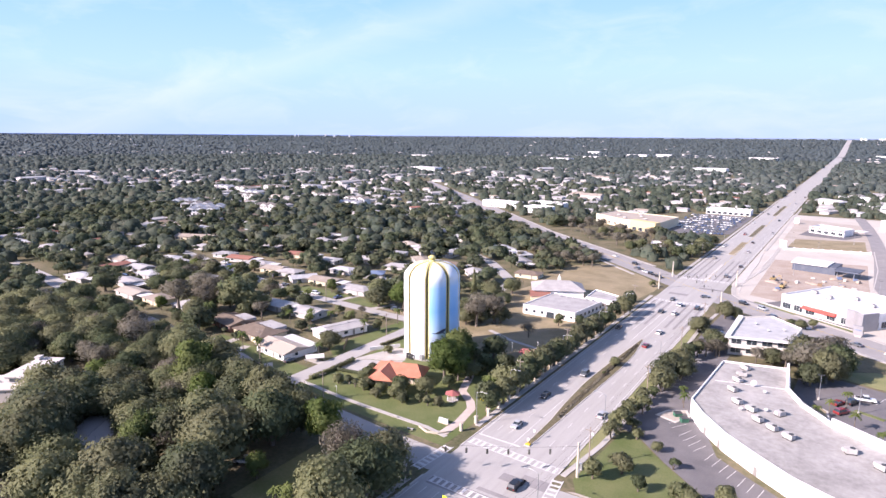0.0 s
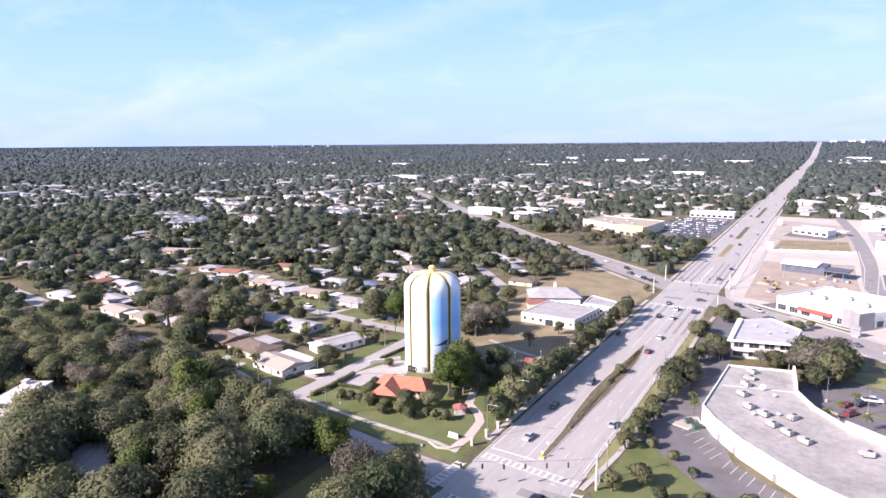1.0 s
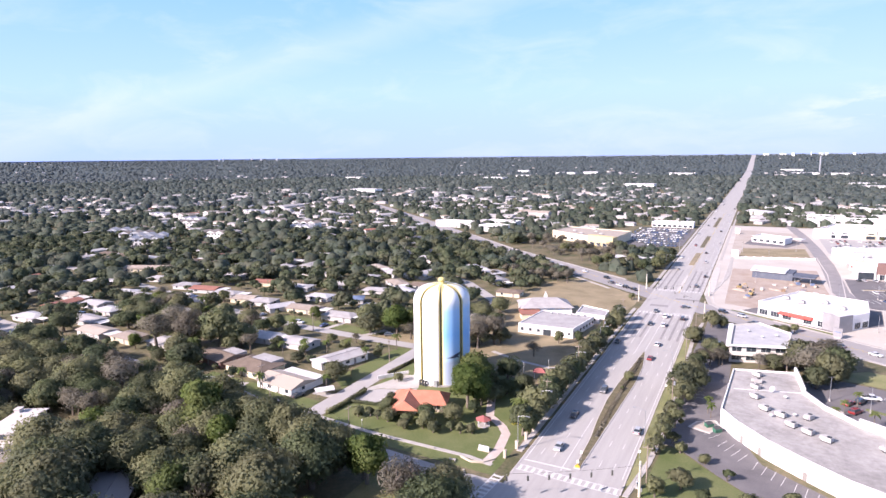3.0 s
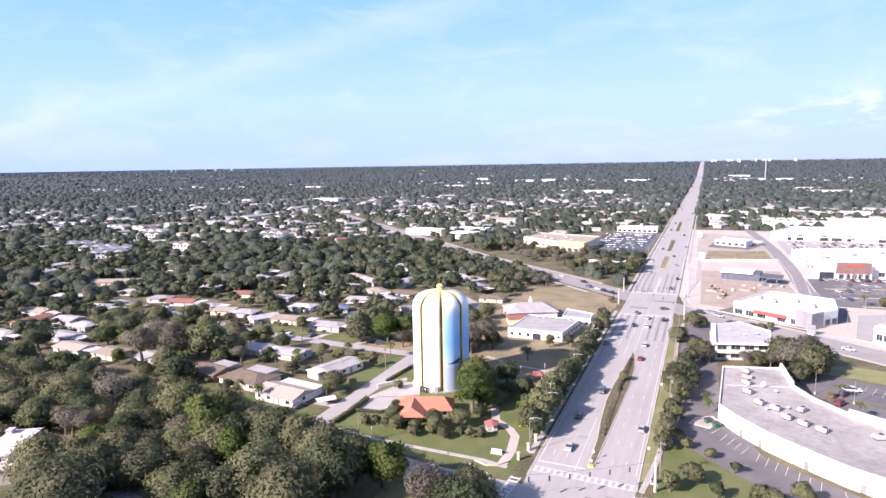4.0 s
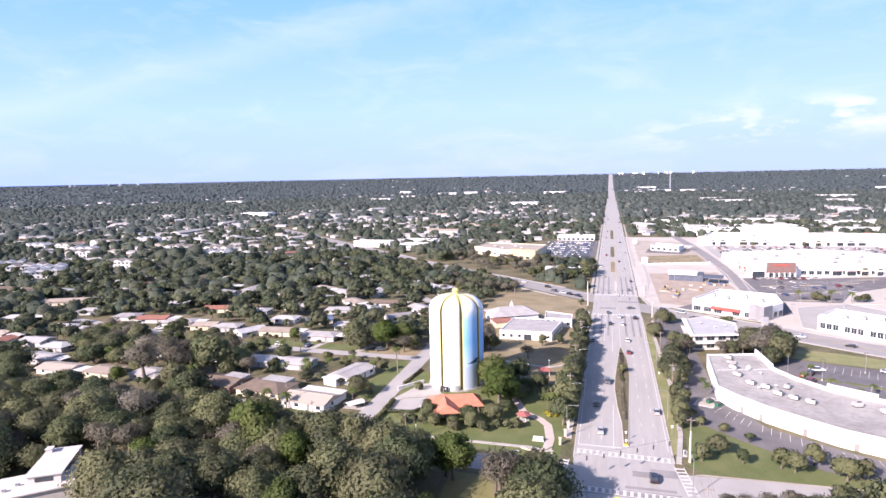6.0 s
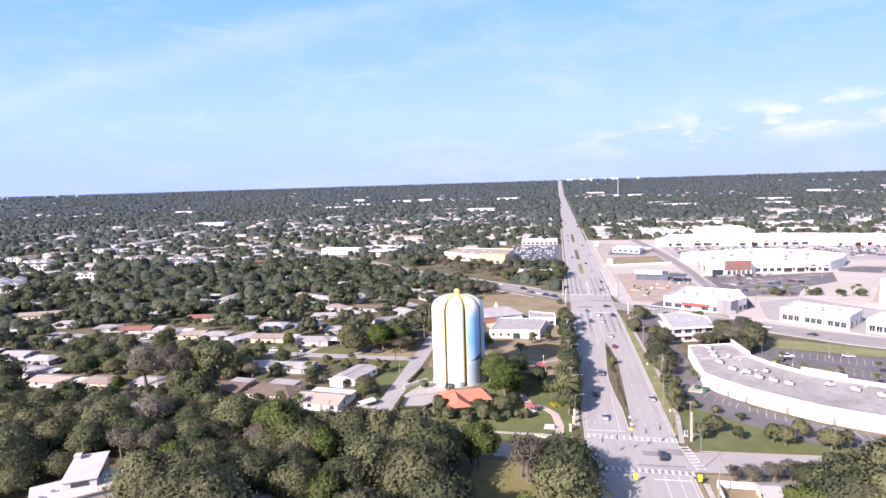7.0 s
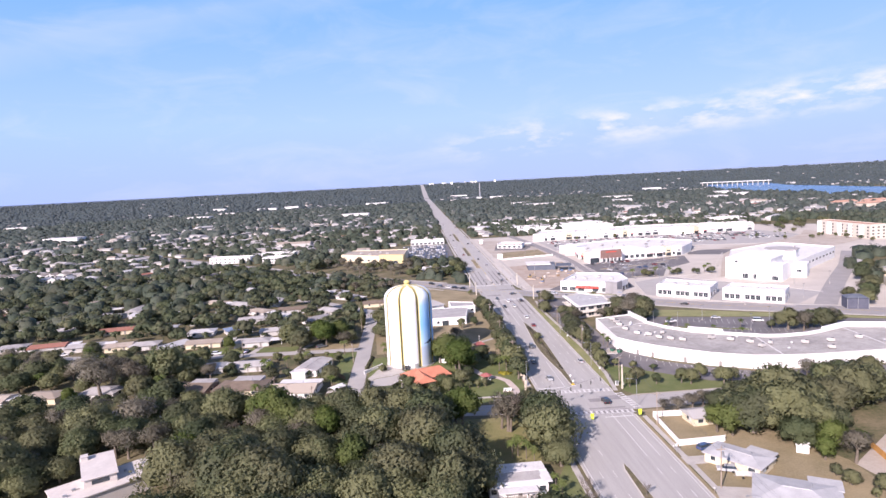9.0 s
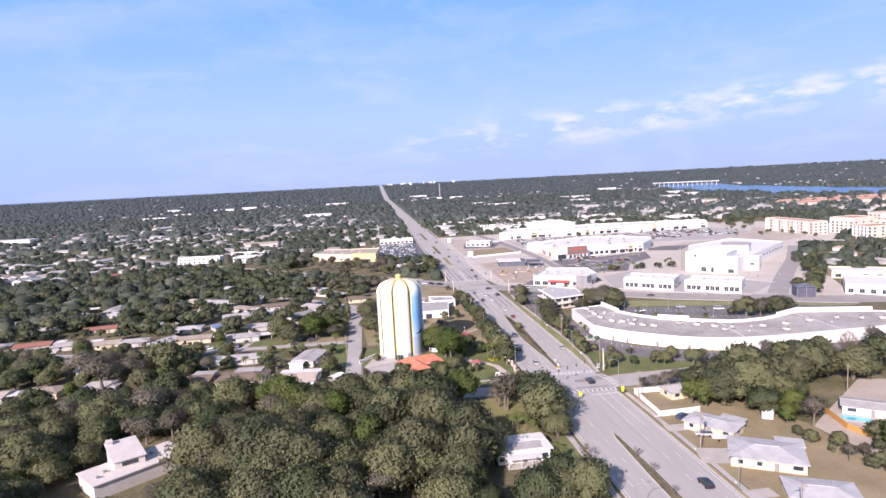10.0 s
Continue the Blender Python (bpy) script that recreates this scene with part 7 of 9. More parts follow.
def keep_clear(x, y, margin=0.0):
    k = ~((x > np.where(y > 900, -84, -88) - margin) & (x < np.where(y > 900, -51, -46) + margin))
    d = np.full(len(x), 1e9)
    for (ax, ay), (bx, by) in zip(CROSS, CROSS[1:]):
        dx, dy = bx - ax, by - ay
        t = np.clip(((x - ax) * dx + (y - ay) * dy) / (dx * dx + dy * dy), 0, 1)
        d = np.minimum(d, np.hypot(x - ax - t * dx, y - ay - t * dy))
    k &= d > 16
    for poly in OPEN:
        xs, ys = [p[0] for p in poly], [p[1] for p in poly]
        box = (x > min(xs) - 2) & (x < max(xs) + 2) & (y > min(ys) - 2) & (y < max(ys) + 2)
        for i in np.nonzero(box)[0]:
            if inside(x[i], y[i], poly):
                k[i] = False
    # open water of the bay
    for i in np.nonzero((x > 860) & (y > 840))[0]:
        if inside(x[i], y[i], LAKE):
            k[i] = False
    return k


# roofs first, so that the woods leave them room
hx, hy = (np.concatenate(q) for q in zip(wedge(9000, 430, 4700), wedge(3600, 430, 1700)))
gx, gy = np.round(hx / 26) * 26 + far.uniform(-6, 6, len(hx)), np.round(hy / 34) * 34 + far.uniform(-7, 7, len(hx))
cells = {}
for x, y in zip(gx, gy):
    cells[(int(x // 24), int(y // 26))] = (x, y)
pts = np.array(list(cells.values()))
noise_mask = np.array([noise.noise(Vector((x * 0.0032, y * 0.0026, 3.0))) for x, y in pts])
sel = keep_clear(pts[:, 0], pts[:, 1], 14.0) & (noise_mask > -0.30)
sel &= ~((np.hypot(pts[:, 0] - CX, pts[:, 1] - CY) > 2900) & (far.random(len(pts)) > 0.12))
sel &= ~((np.hypot(pts[:, 0] - CX, pts[:, 1] - CY) > 1500) & ((far.random(len(pts)) > 0.36) | (noise_mask < 0.02)))
sel &= ~((pts[:, 0] > -520) & (pts[:, 0] < -90) & (pts[:, 1] > 100) & (pts[:, 1] < 430))
pts = pts[sel]
hs = []
for x, y in pts:
    i, j = int(x // 40), int(y // 40)
    if all((x - fx) ** 2 + (y - fy) ** 2 > (fr + 9) ** 2 for a in (i - 1, i, i + 1) for b in (j - 1, j, j + 1) for fx, fy, fr in HASH.get((a, b), ())):
        hs.append((x, y))
gw, gr = Geo(), Geo()
far_r = random.Random(8)
for x, y in hs:
    L, W, h = far_r.uniform(11, 18), far_r.uniform(8, 10), 2.7
    if far_r.random() < 0.03:
        L, W, h = far_r.uniform(26, 48), far_r.uniform(12, 18), 5.0
    rot = far_r.choice((0, 0, 90, -38, 52)) + far_r.uniform(-5, 5)
    zb = rise(x, y)
    h += zb
    gw.box(x, y, zb, L, W, h - zb, rot)
    c, s = math.cos(radians(rot)), math.sin(radians(rot))
    q = []
    for dx, dy, z in ((-L / 2 - .5, -W / 2 - .5, h), (L / 2 + .5, -W / 2 - .5, h), (L / 2 + .5, W / 2 + .5, h), (-L / 2 - .5, W / 2 + .5, h), (-L / 2 + 1, 0, h + W * .13), (L / 2 - 1, 0, h + W * .13)):
        q.append((x + c * dx - s * dy, y + s * dx + c * dy, z))
    u = far_r.random()
    mi = 0 if u < 0.20 else 1 if u < 0.58 else 2 if u < 0.72 else 3 if u < 0.98 else 4
    gr.add(q, [(0, 1, 5, 4), (2, 3, 4, 5), (3, 0, 4), (1, 2, 5)], mi)
ob = part("far_house", gw, HOUSE_PALE)
tagged(ob, "pale walls of countless houses far off among woods", "houses", kind="stuff")
ob = part("far_roof", gr, [ROOF_PALE, ROOF_GREY, ROOF_TAN, ROOF_SHINGLE, ROOF_RUST])
tagged(ob, "pale and tan roofs of countless far houses", "roofs", kind="stuff")
hset = {}
for x, y in hs:
    q = -70 + (x + 70) * 0.992, -40 + (y + 40) * 0.992 - 3
    hset.setdefault((int(q[0] // 40), int(q[1] // 40)), []).append((*q, 11.0 if math.hypot(x - CX, y - CY) < 1300 else 9.0))
for k, v in hset.items():
    HASH.setdefault(k, []).extend(v)


# trees about the tall flats and the far end of the plaza
for i in range(26):
    x, y = ((310 + (i * 37) % 100, 588 + (i * 53) % 110) if i < 17 else (343 + (i * 5) % 8, 515 + (i - 17) * 9) if i < 22 else (311 + i % 3, 470 + (i - 22) * 17))
    plant("mid" if i < 22 else "street", x, y, 0.75 + 0.06 * (i % 5))
PLAZA_TREES = random.Random(66)
for i in range(34):
    x, y = PLAZA_TREES.choice(((PLAZA_TREES.uniform(25, 290), PLAZA_TREES.uniform(622, 630)), (PLAZA_TREES.uniform(150, 330), PLAZA_TREES.uniform(505, 560)), (PLAZA_TREES.uniform(25, 100), 350 + PLAZA_TREES.uniform(-4, 4))))
    plant("street" if i % 3 else "palm", x, y, PLAZA_TREES.uniform(0.5, 0.9), "young trees on the plaza")


def woods(n, r0, r1, rad, tris, core_n, name, clump):
    """One joined mesh of tree crowns: a faceted heart with loose leaf clumps about it."""
    x, y = wedge(n, r0, r1)
    k = keep_clear(x, y)
    x, y = x[k], y[k]
    if r0 < 3000:
        ok = []
        for px, py in zip(x, y):
            i, j = int(px // 40), int(py // 40)
            ok.append(all((px - fx) ** 2 + (py - fy) ** 2 > (fr * 0.8 + rad * 0.4) ** 2 for a in (i - 1, i, i + 1) for b in (j - 1, j, j + 1) for fx, fy, fr in HASH.get((a, b), ())))
        ok = np.array(ok)
        x, y = x[ok], y[ok]
    m = len(x)
    big = np.array([noise.noise(Vector((a * 0.011, b * 0.008, 9.0))) for a, b in zip(x, y)])
    R = rad * far.uniform(0.5, 1.2, m) * (1.0 + 0.55 * np.clip(big, -0.6, 0.8))
    zr = np.maximum(0.0, np.hypot(x - CX, y - CY) - 3100) * 0.0355
    Hc = R * far.uniform(1.0, 1.5, m) * (0.55 if r0 > 2000 else 0.85 if r0 > 900 else 1.0)
    # heart: a lumpy, broad-shouldered dome
    ang = np.arange(core_n) / core_n * 2 * np.pi
    ring = np.stack([np.cos(ang), np.sin(ang), np.zeros(core_n)], 1)
    base = np.concatenate([ring * [0.92, 0.92, 0] + [0, 0, 0.06], ring * [0.80, 0.80, 0] + [0, 0, 0.82], [[0, 0, 1.08]]])
    flat = 1.0 if r0 < 900 else 0.55
    bn = unit(np.concatenate([ring * flat + [0, 0, 0.15], ring * flat + [0, 0, 0.75], [[0, 0, 1.0]]]))
    nb = len(base)
    jit = far.uniform(0.72, 1.2, (m, nb, 3))
    V1 = base[None] * jit * np.stack([R, R, Hc], 1)[:, None, :] + np.stack([x, y, zr], 1)[:, None, :]
    norms = unit(bn[None] + far.normal(size=(m, nb, 3)) * 0.16).reshape(-1, 3)
    F1 = []
    for i in range(core_n):
        j = (i + 1) % core_n
        F1 += [(i, j, core_n + j), (i, core_n + j, core_n + i), (core_n + i, core_n + j, 2 * core_n)]
    F1 = np.array(F1)
    faces = (F1[None] + (np.arange(m) * nb)[:, None, None]).reshape(-1, 3)
    verts = V1.reshape(-1, 3)
    if tris:
        d = far.normal(size=(m, tris, 3))
        d[..., 2] = np.abs(d[..., 2]) * 1.0
        d = unit(d)
        c = d * np.stack([R * 0.95, R * 0.95, Hc * 0.62], 1)[:, None, :] * far.uniform(0.85, 1.12, (m, tris, 1))
        c += np.stack([x, y, zr + Hc * 0.55], 1)[:, None, :]
        s = clump * far.uniform(0.6, 1.4, (m, tris, 1))
        e1 = unit(np.cross(d, far.normal(size=(m, tris, 3)))) * s
        e2 = np.cross(d, e1)
        V2 = np.stack([c - e1 - e2 * 0.6, c + e1 - e2 * 0.6, c + e2], 2).reshape(-1, 3)
        norms = np.concatenate([norms, np.repeat(unit(d + far.normal(size=(m, tris, 3)) * 0.18).reshape(-1, 3), 3, 0)])
        F2 = np.arange(len(V2)).reshape(-1, 3) + len(verts)
        verts = np.concatenate([verts, V2])
        faces = np.concatenate([faces, F2])
    me = bpy.data.meshes.new(name)
    me.from_pydata(verts.tolist(), [], faces.tolist())
    # farther woods take a bluer colour that stands in for haze
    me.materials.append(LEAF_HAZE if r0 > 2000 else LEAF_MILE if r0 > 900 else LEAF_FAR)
    me.update()
    outward(me, norms.tolist())
    ob = new(name, me)
    return tagged(ob, "dense dark green woods covering the far suburbs, tinted bluer for haze", "woods", kind="stuff")


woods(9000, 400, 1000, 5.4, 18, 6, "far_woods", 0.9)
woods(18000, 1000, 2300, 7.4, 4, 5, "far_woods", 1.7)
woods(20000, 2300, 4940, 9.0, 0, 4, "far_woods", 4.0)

# ---- vehicles ----
TYRE = mat("tyre_rubber", (0.02, 0.02, 0.02), (0.035, 0.035, 0.035), rough=0.9)
RIM = mat("wheel_rim", (0.45, 0.45, 0.46), (0.35, 0.35, 0.36), rough=0.4, metal=0.7)
LAMP_RED = mat("tail_lamp", (0.35, 0.02, 0.02), (0.25, 0.02, 0.02), rough=0.25)
LAMP_CLEAR = mat("head_lamp", (0.7, 0.7, 0.7), (0.6, 0.6, 0.6), rough=0.2)
CARPAINT = {n: mat("car_paint_" + n, c, rough=0.3, spec=0.5, coat=0.6, scale=1.0) for n, c in (
    ("white", (0.75, 0.75, 0.74)), ("silver", (0.45, 0.46, 0.47)), ("grey", (0.12, 0.125, 0.13)), ("black", (0.02, 0.02, 0.022)), ("red", (0.26, 0.035, 0.035)), ("blue", (0.05, 0.09, 0.20)), ("tan", (0.36, 0.31, 0.24)))}
SHAPES = {  # length, width, body outline (x, z), cabin outline (x, z)
    "sedan": (4.7, 1.82, [(-2.35, .35), (2.3, .35), (2.35, .62), (2.2, .82), (1.0, .95), (-1.6, .98), (-2.25, .93), (-2.35, .7)], [(0.95, .94), (0.25, 1.40), (-0.95, 1.42), (-1.75, .97)]),
    "suv": (4.75, 1.92, [(-2.35, .42), (2.3, .42), (2.37, .75), (2.25, 1.0), (1.15, 1.08), (-2.3, 1.1), (-2.38, .8)], [(1.1, 1.07), (0.5, 1.68), (-1.85, 1.72), (-2.25, 1.09)]),
    "pickup": (5.5, 1.95, [(-2.75, .5), (2.7, .5), (2.75, .85), (2.6, 1.05), (1.4, 1.12), (-0.8, 1.12), (-0.85, 1.12), (-2.7, 1.12), (-2.75, .9)], [(1.3, 1.1), (0.75, 1.78), (-0.6, 1.8), (-0.85, 1.11)]),
    "van": (5.2, 1.98, [(-2.6, .42), (2.5, .42), (2.6, .8), (2.5, 1.05), (2.0, 1.15), (-2.55, 1.15), (-2.6, .8)], [(1.95, 1.14), (1.2, 1.95), (-2.4, 1.98), (-2.55, 1.14)]),
}


def extrude(outline, w, mi=0, tuck=0.0, g=None):
    """A side outline carried across the width, a little narrower at the top."""
    g = g or Geo()
    zs = [z for _, z in outline]
    z0, z1 = min(zs), max(zs)
    n = len(outline)
    vs = []
    for s in (-1, 1):
        for x, z in outline:
            k = (z - z0) / max(0.01, z1 - z0)
            vs.append((x, s * (w / 2 - tuck * k), z))
    return g.add(vs, [tuple(range(n)), tuple(reversed(range(n, 2 * n)))] + [(i, n + i, n + (i + 1) % n, (i + 1) % n) for i in range(n)], mi)


CARS = {}


def car(shape, colour, x, y, rz, label_where="on the road", group=""):
    key = (shape, colour)
    if key in CARS:
        return copy_thing(CARS[key], pose(x, y, 0.06, 0, 0, rz))
    L, W, body, cabin = SHAPES[shape]
    c = thing({"suv": "suv_car"}.get(shape, shape + ("_truck" if shape == "pickup" else "_car" if shape == "sedan" else "")), "%s %s with dark glass %s" % (colour, {"suv": "sport utility car", "sedan": "sedan car", "pickup": "pickup truck", "van": "van"}[shape], label_where), "car" if shape != "pickup" else "truck", group="vehicles of the town")
    part("body", extrude(body, W, tuck=0.06), CARPAINT[colour], c)
    if shape == "pickup":
        part("bed", Geo().box(-1.75, 0, 1.122, 1.7, 1.6, 0.012), TYRE, c, "dark open load bed")
    part("glazing", extrude(cabin, W - 0.10, tuck=0.20), GLASS, c, "dark tinted windows")
    tx = [p for p in cabin if p[1] > cabin[0][1] + 0.3]
    xs = [p[0] for p in tx]
    zt = max(p[1] for p in tx)
    part("roof_panel", Geo().box((min(xs) + max(xs)) / 2, 0, zt - 0.05, max(xs) - min(xs) + 0.12, W - 0.5, 0.07), CARPAINT[colour], c)
    for sx in (L * 0.305, -L * 0.30):
        for sy in (-1, 1):
            y0 = sy * (W / 2 - 0.2)
            part("wheel", Geo().tube((sx, y0, 0.33), (sx, y0 + sy * 0.21, 0.33), 0.33, 0.33, 12), TYRE, c)
    for sy in (-1, 1):
        part("headlight", Geo().box(L / 2 - 0.07, sy * W * 0.36, body[2][1] + 0.0, 0.14, 0.34, 0.15), LAMP_CLEAR, c)
        part("tail_light", Geo().box(-L / 2 + 0.04, sy * W * 0.38, 0.72, 0.12, 0.26, 0.2), LAMP_RED, c)
    c.matrix_basis = pose(x, y, 0.06, 0, 0, rz)
    CARS[key] = c
    return c


N, S = 90, -90
for sh, co, x, y, rz in (
    ("suv", "black", -60.0, 110.5, N), ("sedan", "red", -62.9, 222, N), ("sedan", "black", -75.0, 159, S), ("sedan", "silver", -56.2, 156, N), ("suv", "grey", -71.4, 182, S), ("sedan", "black", -78.4, 238, S),
    ("sedan", "white", -62.9, 241, N), ("suv", "white", -66.0, 288, N), ("sedan", "black", -70.5, 272, S), ("sedan", "white", -64.6, 272, N), ("suv", "black", -58.0, 287, N), ("sedan", "grey", -59.2, 311, 25),
    ("suv", "black", -41.7, 309, -38), ("sedan", "black", -56.4, 400, N), ("suv", "grey", -58.9, 366, N), ("suv", "black", -111.8, 370, -42), ("suv", "grey", -106.5, 357, 138), ("sedan", "white", -100, 351, -42),
    ("suv", "black", -95.5, 347, -42), ("pickup", "black", -90, 342, -42), ("sedan", "silver", -73.3, 137, S), ("suv", "black", -59.6, 33, N), ("sedan", "grey", -71.6, 297, S), ("sedan", "tan", -75, 420, S),
    ("sedan", "white", -78, 470, S), ("suv", "silver", -60, 455, N), ("sedan", "black", -63, 500, N), ("suv", "red", -74, 540, S), ("sedan", "silver", -56, 560, N), ("sedan", "white", -78, 620, S), ("suv", "black", -60, 650, N),
    ("sedan", "grey", -75, 700, S), ("suv", "white", -56, 740, N), ("sedan", "black", -74, 780, S), ("suv", "silver", -60, 830, N), ("sedan", "white", -78, 880, S), ("suv", "black", -57, 930, N), ("sedan", "grey", -74, 1000, S),
    ("suv", "black", -28, 292, 142), ("sedan", "white", -15, 284, 142), ("sedan", "grey", 3, 270, 144), ("suv", "silver", -33, 304, -38), ("sedan", "black", 30, 250, 144), ("sedan", "white", -130, 387, -42), ("suv", "grey", -160, 408, 140),
    ("sedan", "white", 14, 263, -36), ("van", "white", -150, 396, 140),
):
    car(sh, co, x, y, rz)
for sh, co, x, y, rz in (
    ("sedan", "white", -199, 131.5, 80), ("suv", "grey", -196, 129.8, 80), ("sedan", "blue", -193.5, 131, 80), ("pickup", "white", -118.3, 82.5, 30), ("suv", "blue", -44.6, 71.8, 20), ("suv", "silver", -45.2, 59.0, 160), ("sedan", "white", -3.2, 150.5, 60),
    ("pickup", "white", 5.7, 211.6, 10), ("suv", "black", 2.4, 207.1, 60), ("sedan", "red", -1.0, 204.2, 60), ("suv", "red", 0.0, 197.6, 55), ("sedan", "white", 3.8, 183.4, -20), ("van", "white", 46, 203, -22), ("sedan", "silver", 30, 214, -22),
    ("suv", "white", -38, 247, 5), ("sedan", "grey", -42, 254, 5), ("sedan", "blue", -206, 205, 85), ("sedan", "silver", -246, 207, 80), ("suv", "grey", -170, 205, 30), ("sedan", "white", -320, 224, 20), ("van", "white", -330, 168, 5), ("van", "white", -316, 178, 5),
    ("sedan", "grey", -160.5, 134, 80), ("suv", "white", -220, 204, 0), ("sedan", "white", -301, 220, 15), ("sedan", "blue", -312, 221, 15),
):
    car(sh, co, x, y, rz, "parked beside a building")
pr = random.Random(31)
for i in range(15):
    if pr.random() < 0.75:
        car(pr.choice(("sedan", "suv")), pr.choice(("white", "silver", "grey", "black", "red")), 28 + i * 2.9, 424.5 + i * 0.42, 98)
for k, y0 in enumerate((366, 386, 406, 426)):
    for i in range(18):
        if pr.random() < (0.2, 0.3, 0.5, 0.0)[k]:
            car(pr.choice(("sedan", "suv")), pr.choice(("white", "silver", "grey", "black", "red", "blue")), 27.4 + i * 2.8 + k * 4, y0 + i * 0.9 + pr.choice((-2.4, 2.4)), 105)
# parked cars far out on the plaza
g = Geo()
for r in range(9):
    for i in range(70):
        x, y = 30 + i * 3.6, 545 + r * 9.0
        if pr.random() < 0.42 and x < 280 - (r % 3) * 12:
            mi = pr.choice((0, 0, 1, 2, 2, 3, 5))
            g.box(x, y, 0.3, 1.85, 4.6, 0.75, pr.uniform(-3, 3), mi)
            g.box(x, y - 0.2, 1.05, 1.6, 2.4, 0.5, 0, 4, 0.2)
ob = part("parked_cars", g, [CARPAINT["white"], CARPAINT["silver"], CARPAINT["grey"], CARPAINT["black"], GLASS, CARPAINT["red"]])
tagged(ob, "scattered rows of parked cars on the far plaza", "cars", kind="stuff")
# rows of cars at the dealer, too many and too far to tell apart
g = Geo()
for r in range(9):
    y0 = 530 + r * 15
    x = -138 + (4 if r < 3 else 0) + max(0, (565 - y0)) * 0.5
    while x < -89:
        if pr.random() < 0.93:
            mi = pr.choice((0, 0, 1, 2, 3))
            g.box(x, y0, 0.3, 1.85, 4.6, 0.75, pr.uniform(-3, 3), mi)
            g.box(x, y0 - 0.2, 1.05, 1.6, 2.4, 0.5, 0, 4, 0.2)
        x += 2.7
ob = part("dealer_cars", g, [CARPAINT["white"], CARPAINT["silver"], CARPAINT["grey"], CARPAINT["blue"], GLASS])
tagged(ob, "tight rows of new cars on a dark dealer lot", "cars", kind="stuff")

# ---- street furniture ----
SIGNAL_YELLOW = mat("signal_housing", (0.06, 0.06, 0.05), (0.09, 0.09, 0.08), rough=0.5)
SIGN_LIME = mat("lime_sign", (0.62, 0.78, 0.05), (0.55, 0.70, 0.05), rough=0.5)
CONC_POLE = mat("concrete_pole", (0.50, 0.45, 0.36), (0.58, 0.52, 0.43), fine=6.0)
LENS_RED = mat("signal_lens_red", (0.30, 0.02, 0.02), (0.25, 0.02, 0.02), rough=0.3)
LENS_DARK = mat("signal_lens_dark", (0.03, 0.05, 0.03), (0.05, 0.06, 0.03), rough=0.3)


def utility_pole(x, y, h=11.0, rz=0.0, transformer=False):
    p = thing("utility_pole", "weathered timber utility pole with a crossarm" + (" and transformer" if transformer else ""), "utility pole", x, y, 0, rz)
    part("pole", Geo().tube((0, 0, 0), (0, 0, h), 0.17, 0.11, 8), WOOD_POLE, p)
    part("crossarm", Geo().box(0, 0, h - 0.9, 2.4, 0.12, 0.14), WOOD_POLE, p)
    for dx in (-1.05, -0.45, 0.45, 1.05):
        part("insulator", Geo().tube((dx, 0, h - 0.76), (dx, 0, h - 0.5), 0.06, 0.04, 6), CONC, p)
    if transformer:
        part("transformer", Geo().tube((0.45, 0.1, h - 2.6), (0.45, 0.1, h - 1.5), 0.3, 0.3, 10), METAL, p, "grey cylindrical transformer")
    return p


UP = [(-49.4, 128, 0), (-49.6, 176.9, 1), (-50.2, 222, 0), (-50.3, 262, 0), (-50.5, 51.4, 1), (-50.6, 90, 0), (-50.5, 12, 0), (-83.6, 158.6, 0), (-83.8, 196, 0), (-83.8, 236, 1), (-83.8, 276, 0)]
for x, y, t in UP:
    utility_pole(x, y, 10.5, 0, bool(t))
for x, y, t in ((18.6, 81.4, 0), (-176, 134, 0), (-151.6, 176, 0), (-152, 225, 0), (-205, 196, 0), (-245, 198, 1), (-128.5, 118.5, 0), (-160, 121, 0)):
    utility_pole(x, y, 9.0, 80, bool(t))


def wires(a, b, sag, name="power_line"):
    g = Geo()
    for off in (-1.05, 0.45, 1.05):
        prev = None
        for i in range(9):
            t = i / 8
            p = Vector((a[0] + off, a[1], a[2])).lerp(Vector((b[0] + off, b[1], b[2])), t) - Vector((0, 0, 4 * sag * t * (1 - t)))
            if prev is not None:
                g.tube(prev, p, 0.018, 0.018, 4)
            prev = p
    ob = part(name, g, DARKMETAL)
    tagged(ob, "thin sagging power cables between timber poles", "cable")


line = sorted([p for p in UP if p[0] > -60], key=lambda q: q[1])
for a, b in zip(line, line[1:]):
    wires((a[0], a[1], 10.0), (b[0], b[1], 10.0), 0.6)
line = sorted([p for p in UP if p[0] < -60], key=lambda q: q[1])
for a, b in zip(line, line[1:]):
    wires((a[0], a[1], 10.0), (b[0], b[1], 10.0), 0.6)


def strain_pole(x, y, h):
    p = thing("strain_pole", "thick pale concrete pole carrying the signal wire", "pole", x, y)
    part("pole", Geo().tube((0, 0, 0), (0, 0, h), 0.36, 0.25, 10), CONC_POLE, p)
    part("clamp", Geo().tube((0, 0, h - 1.2), (0, 0, h - 0.9), 0.34, 0.34, 10), METAL, p)
    part("junction_box", Geo().box(0.42, 0, 1.4, 0.35, 0.5, 0.8), METAL, p)


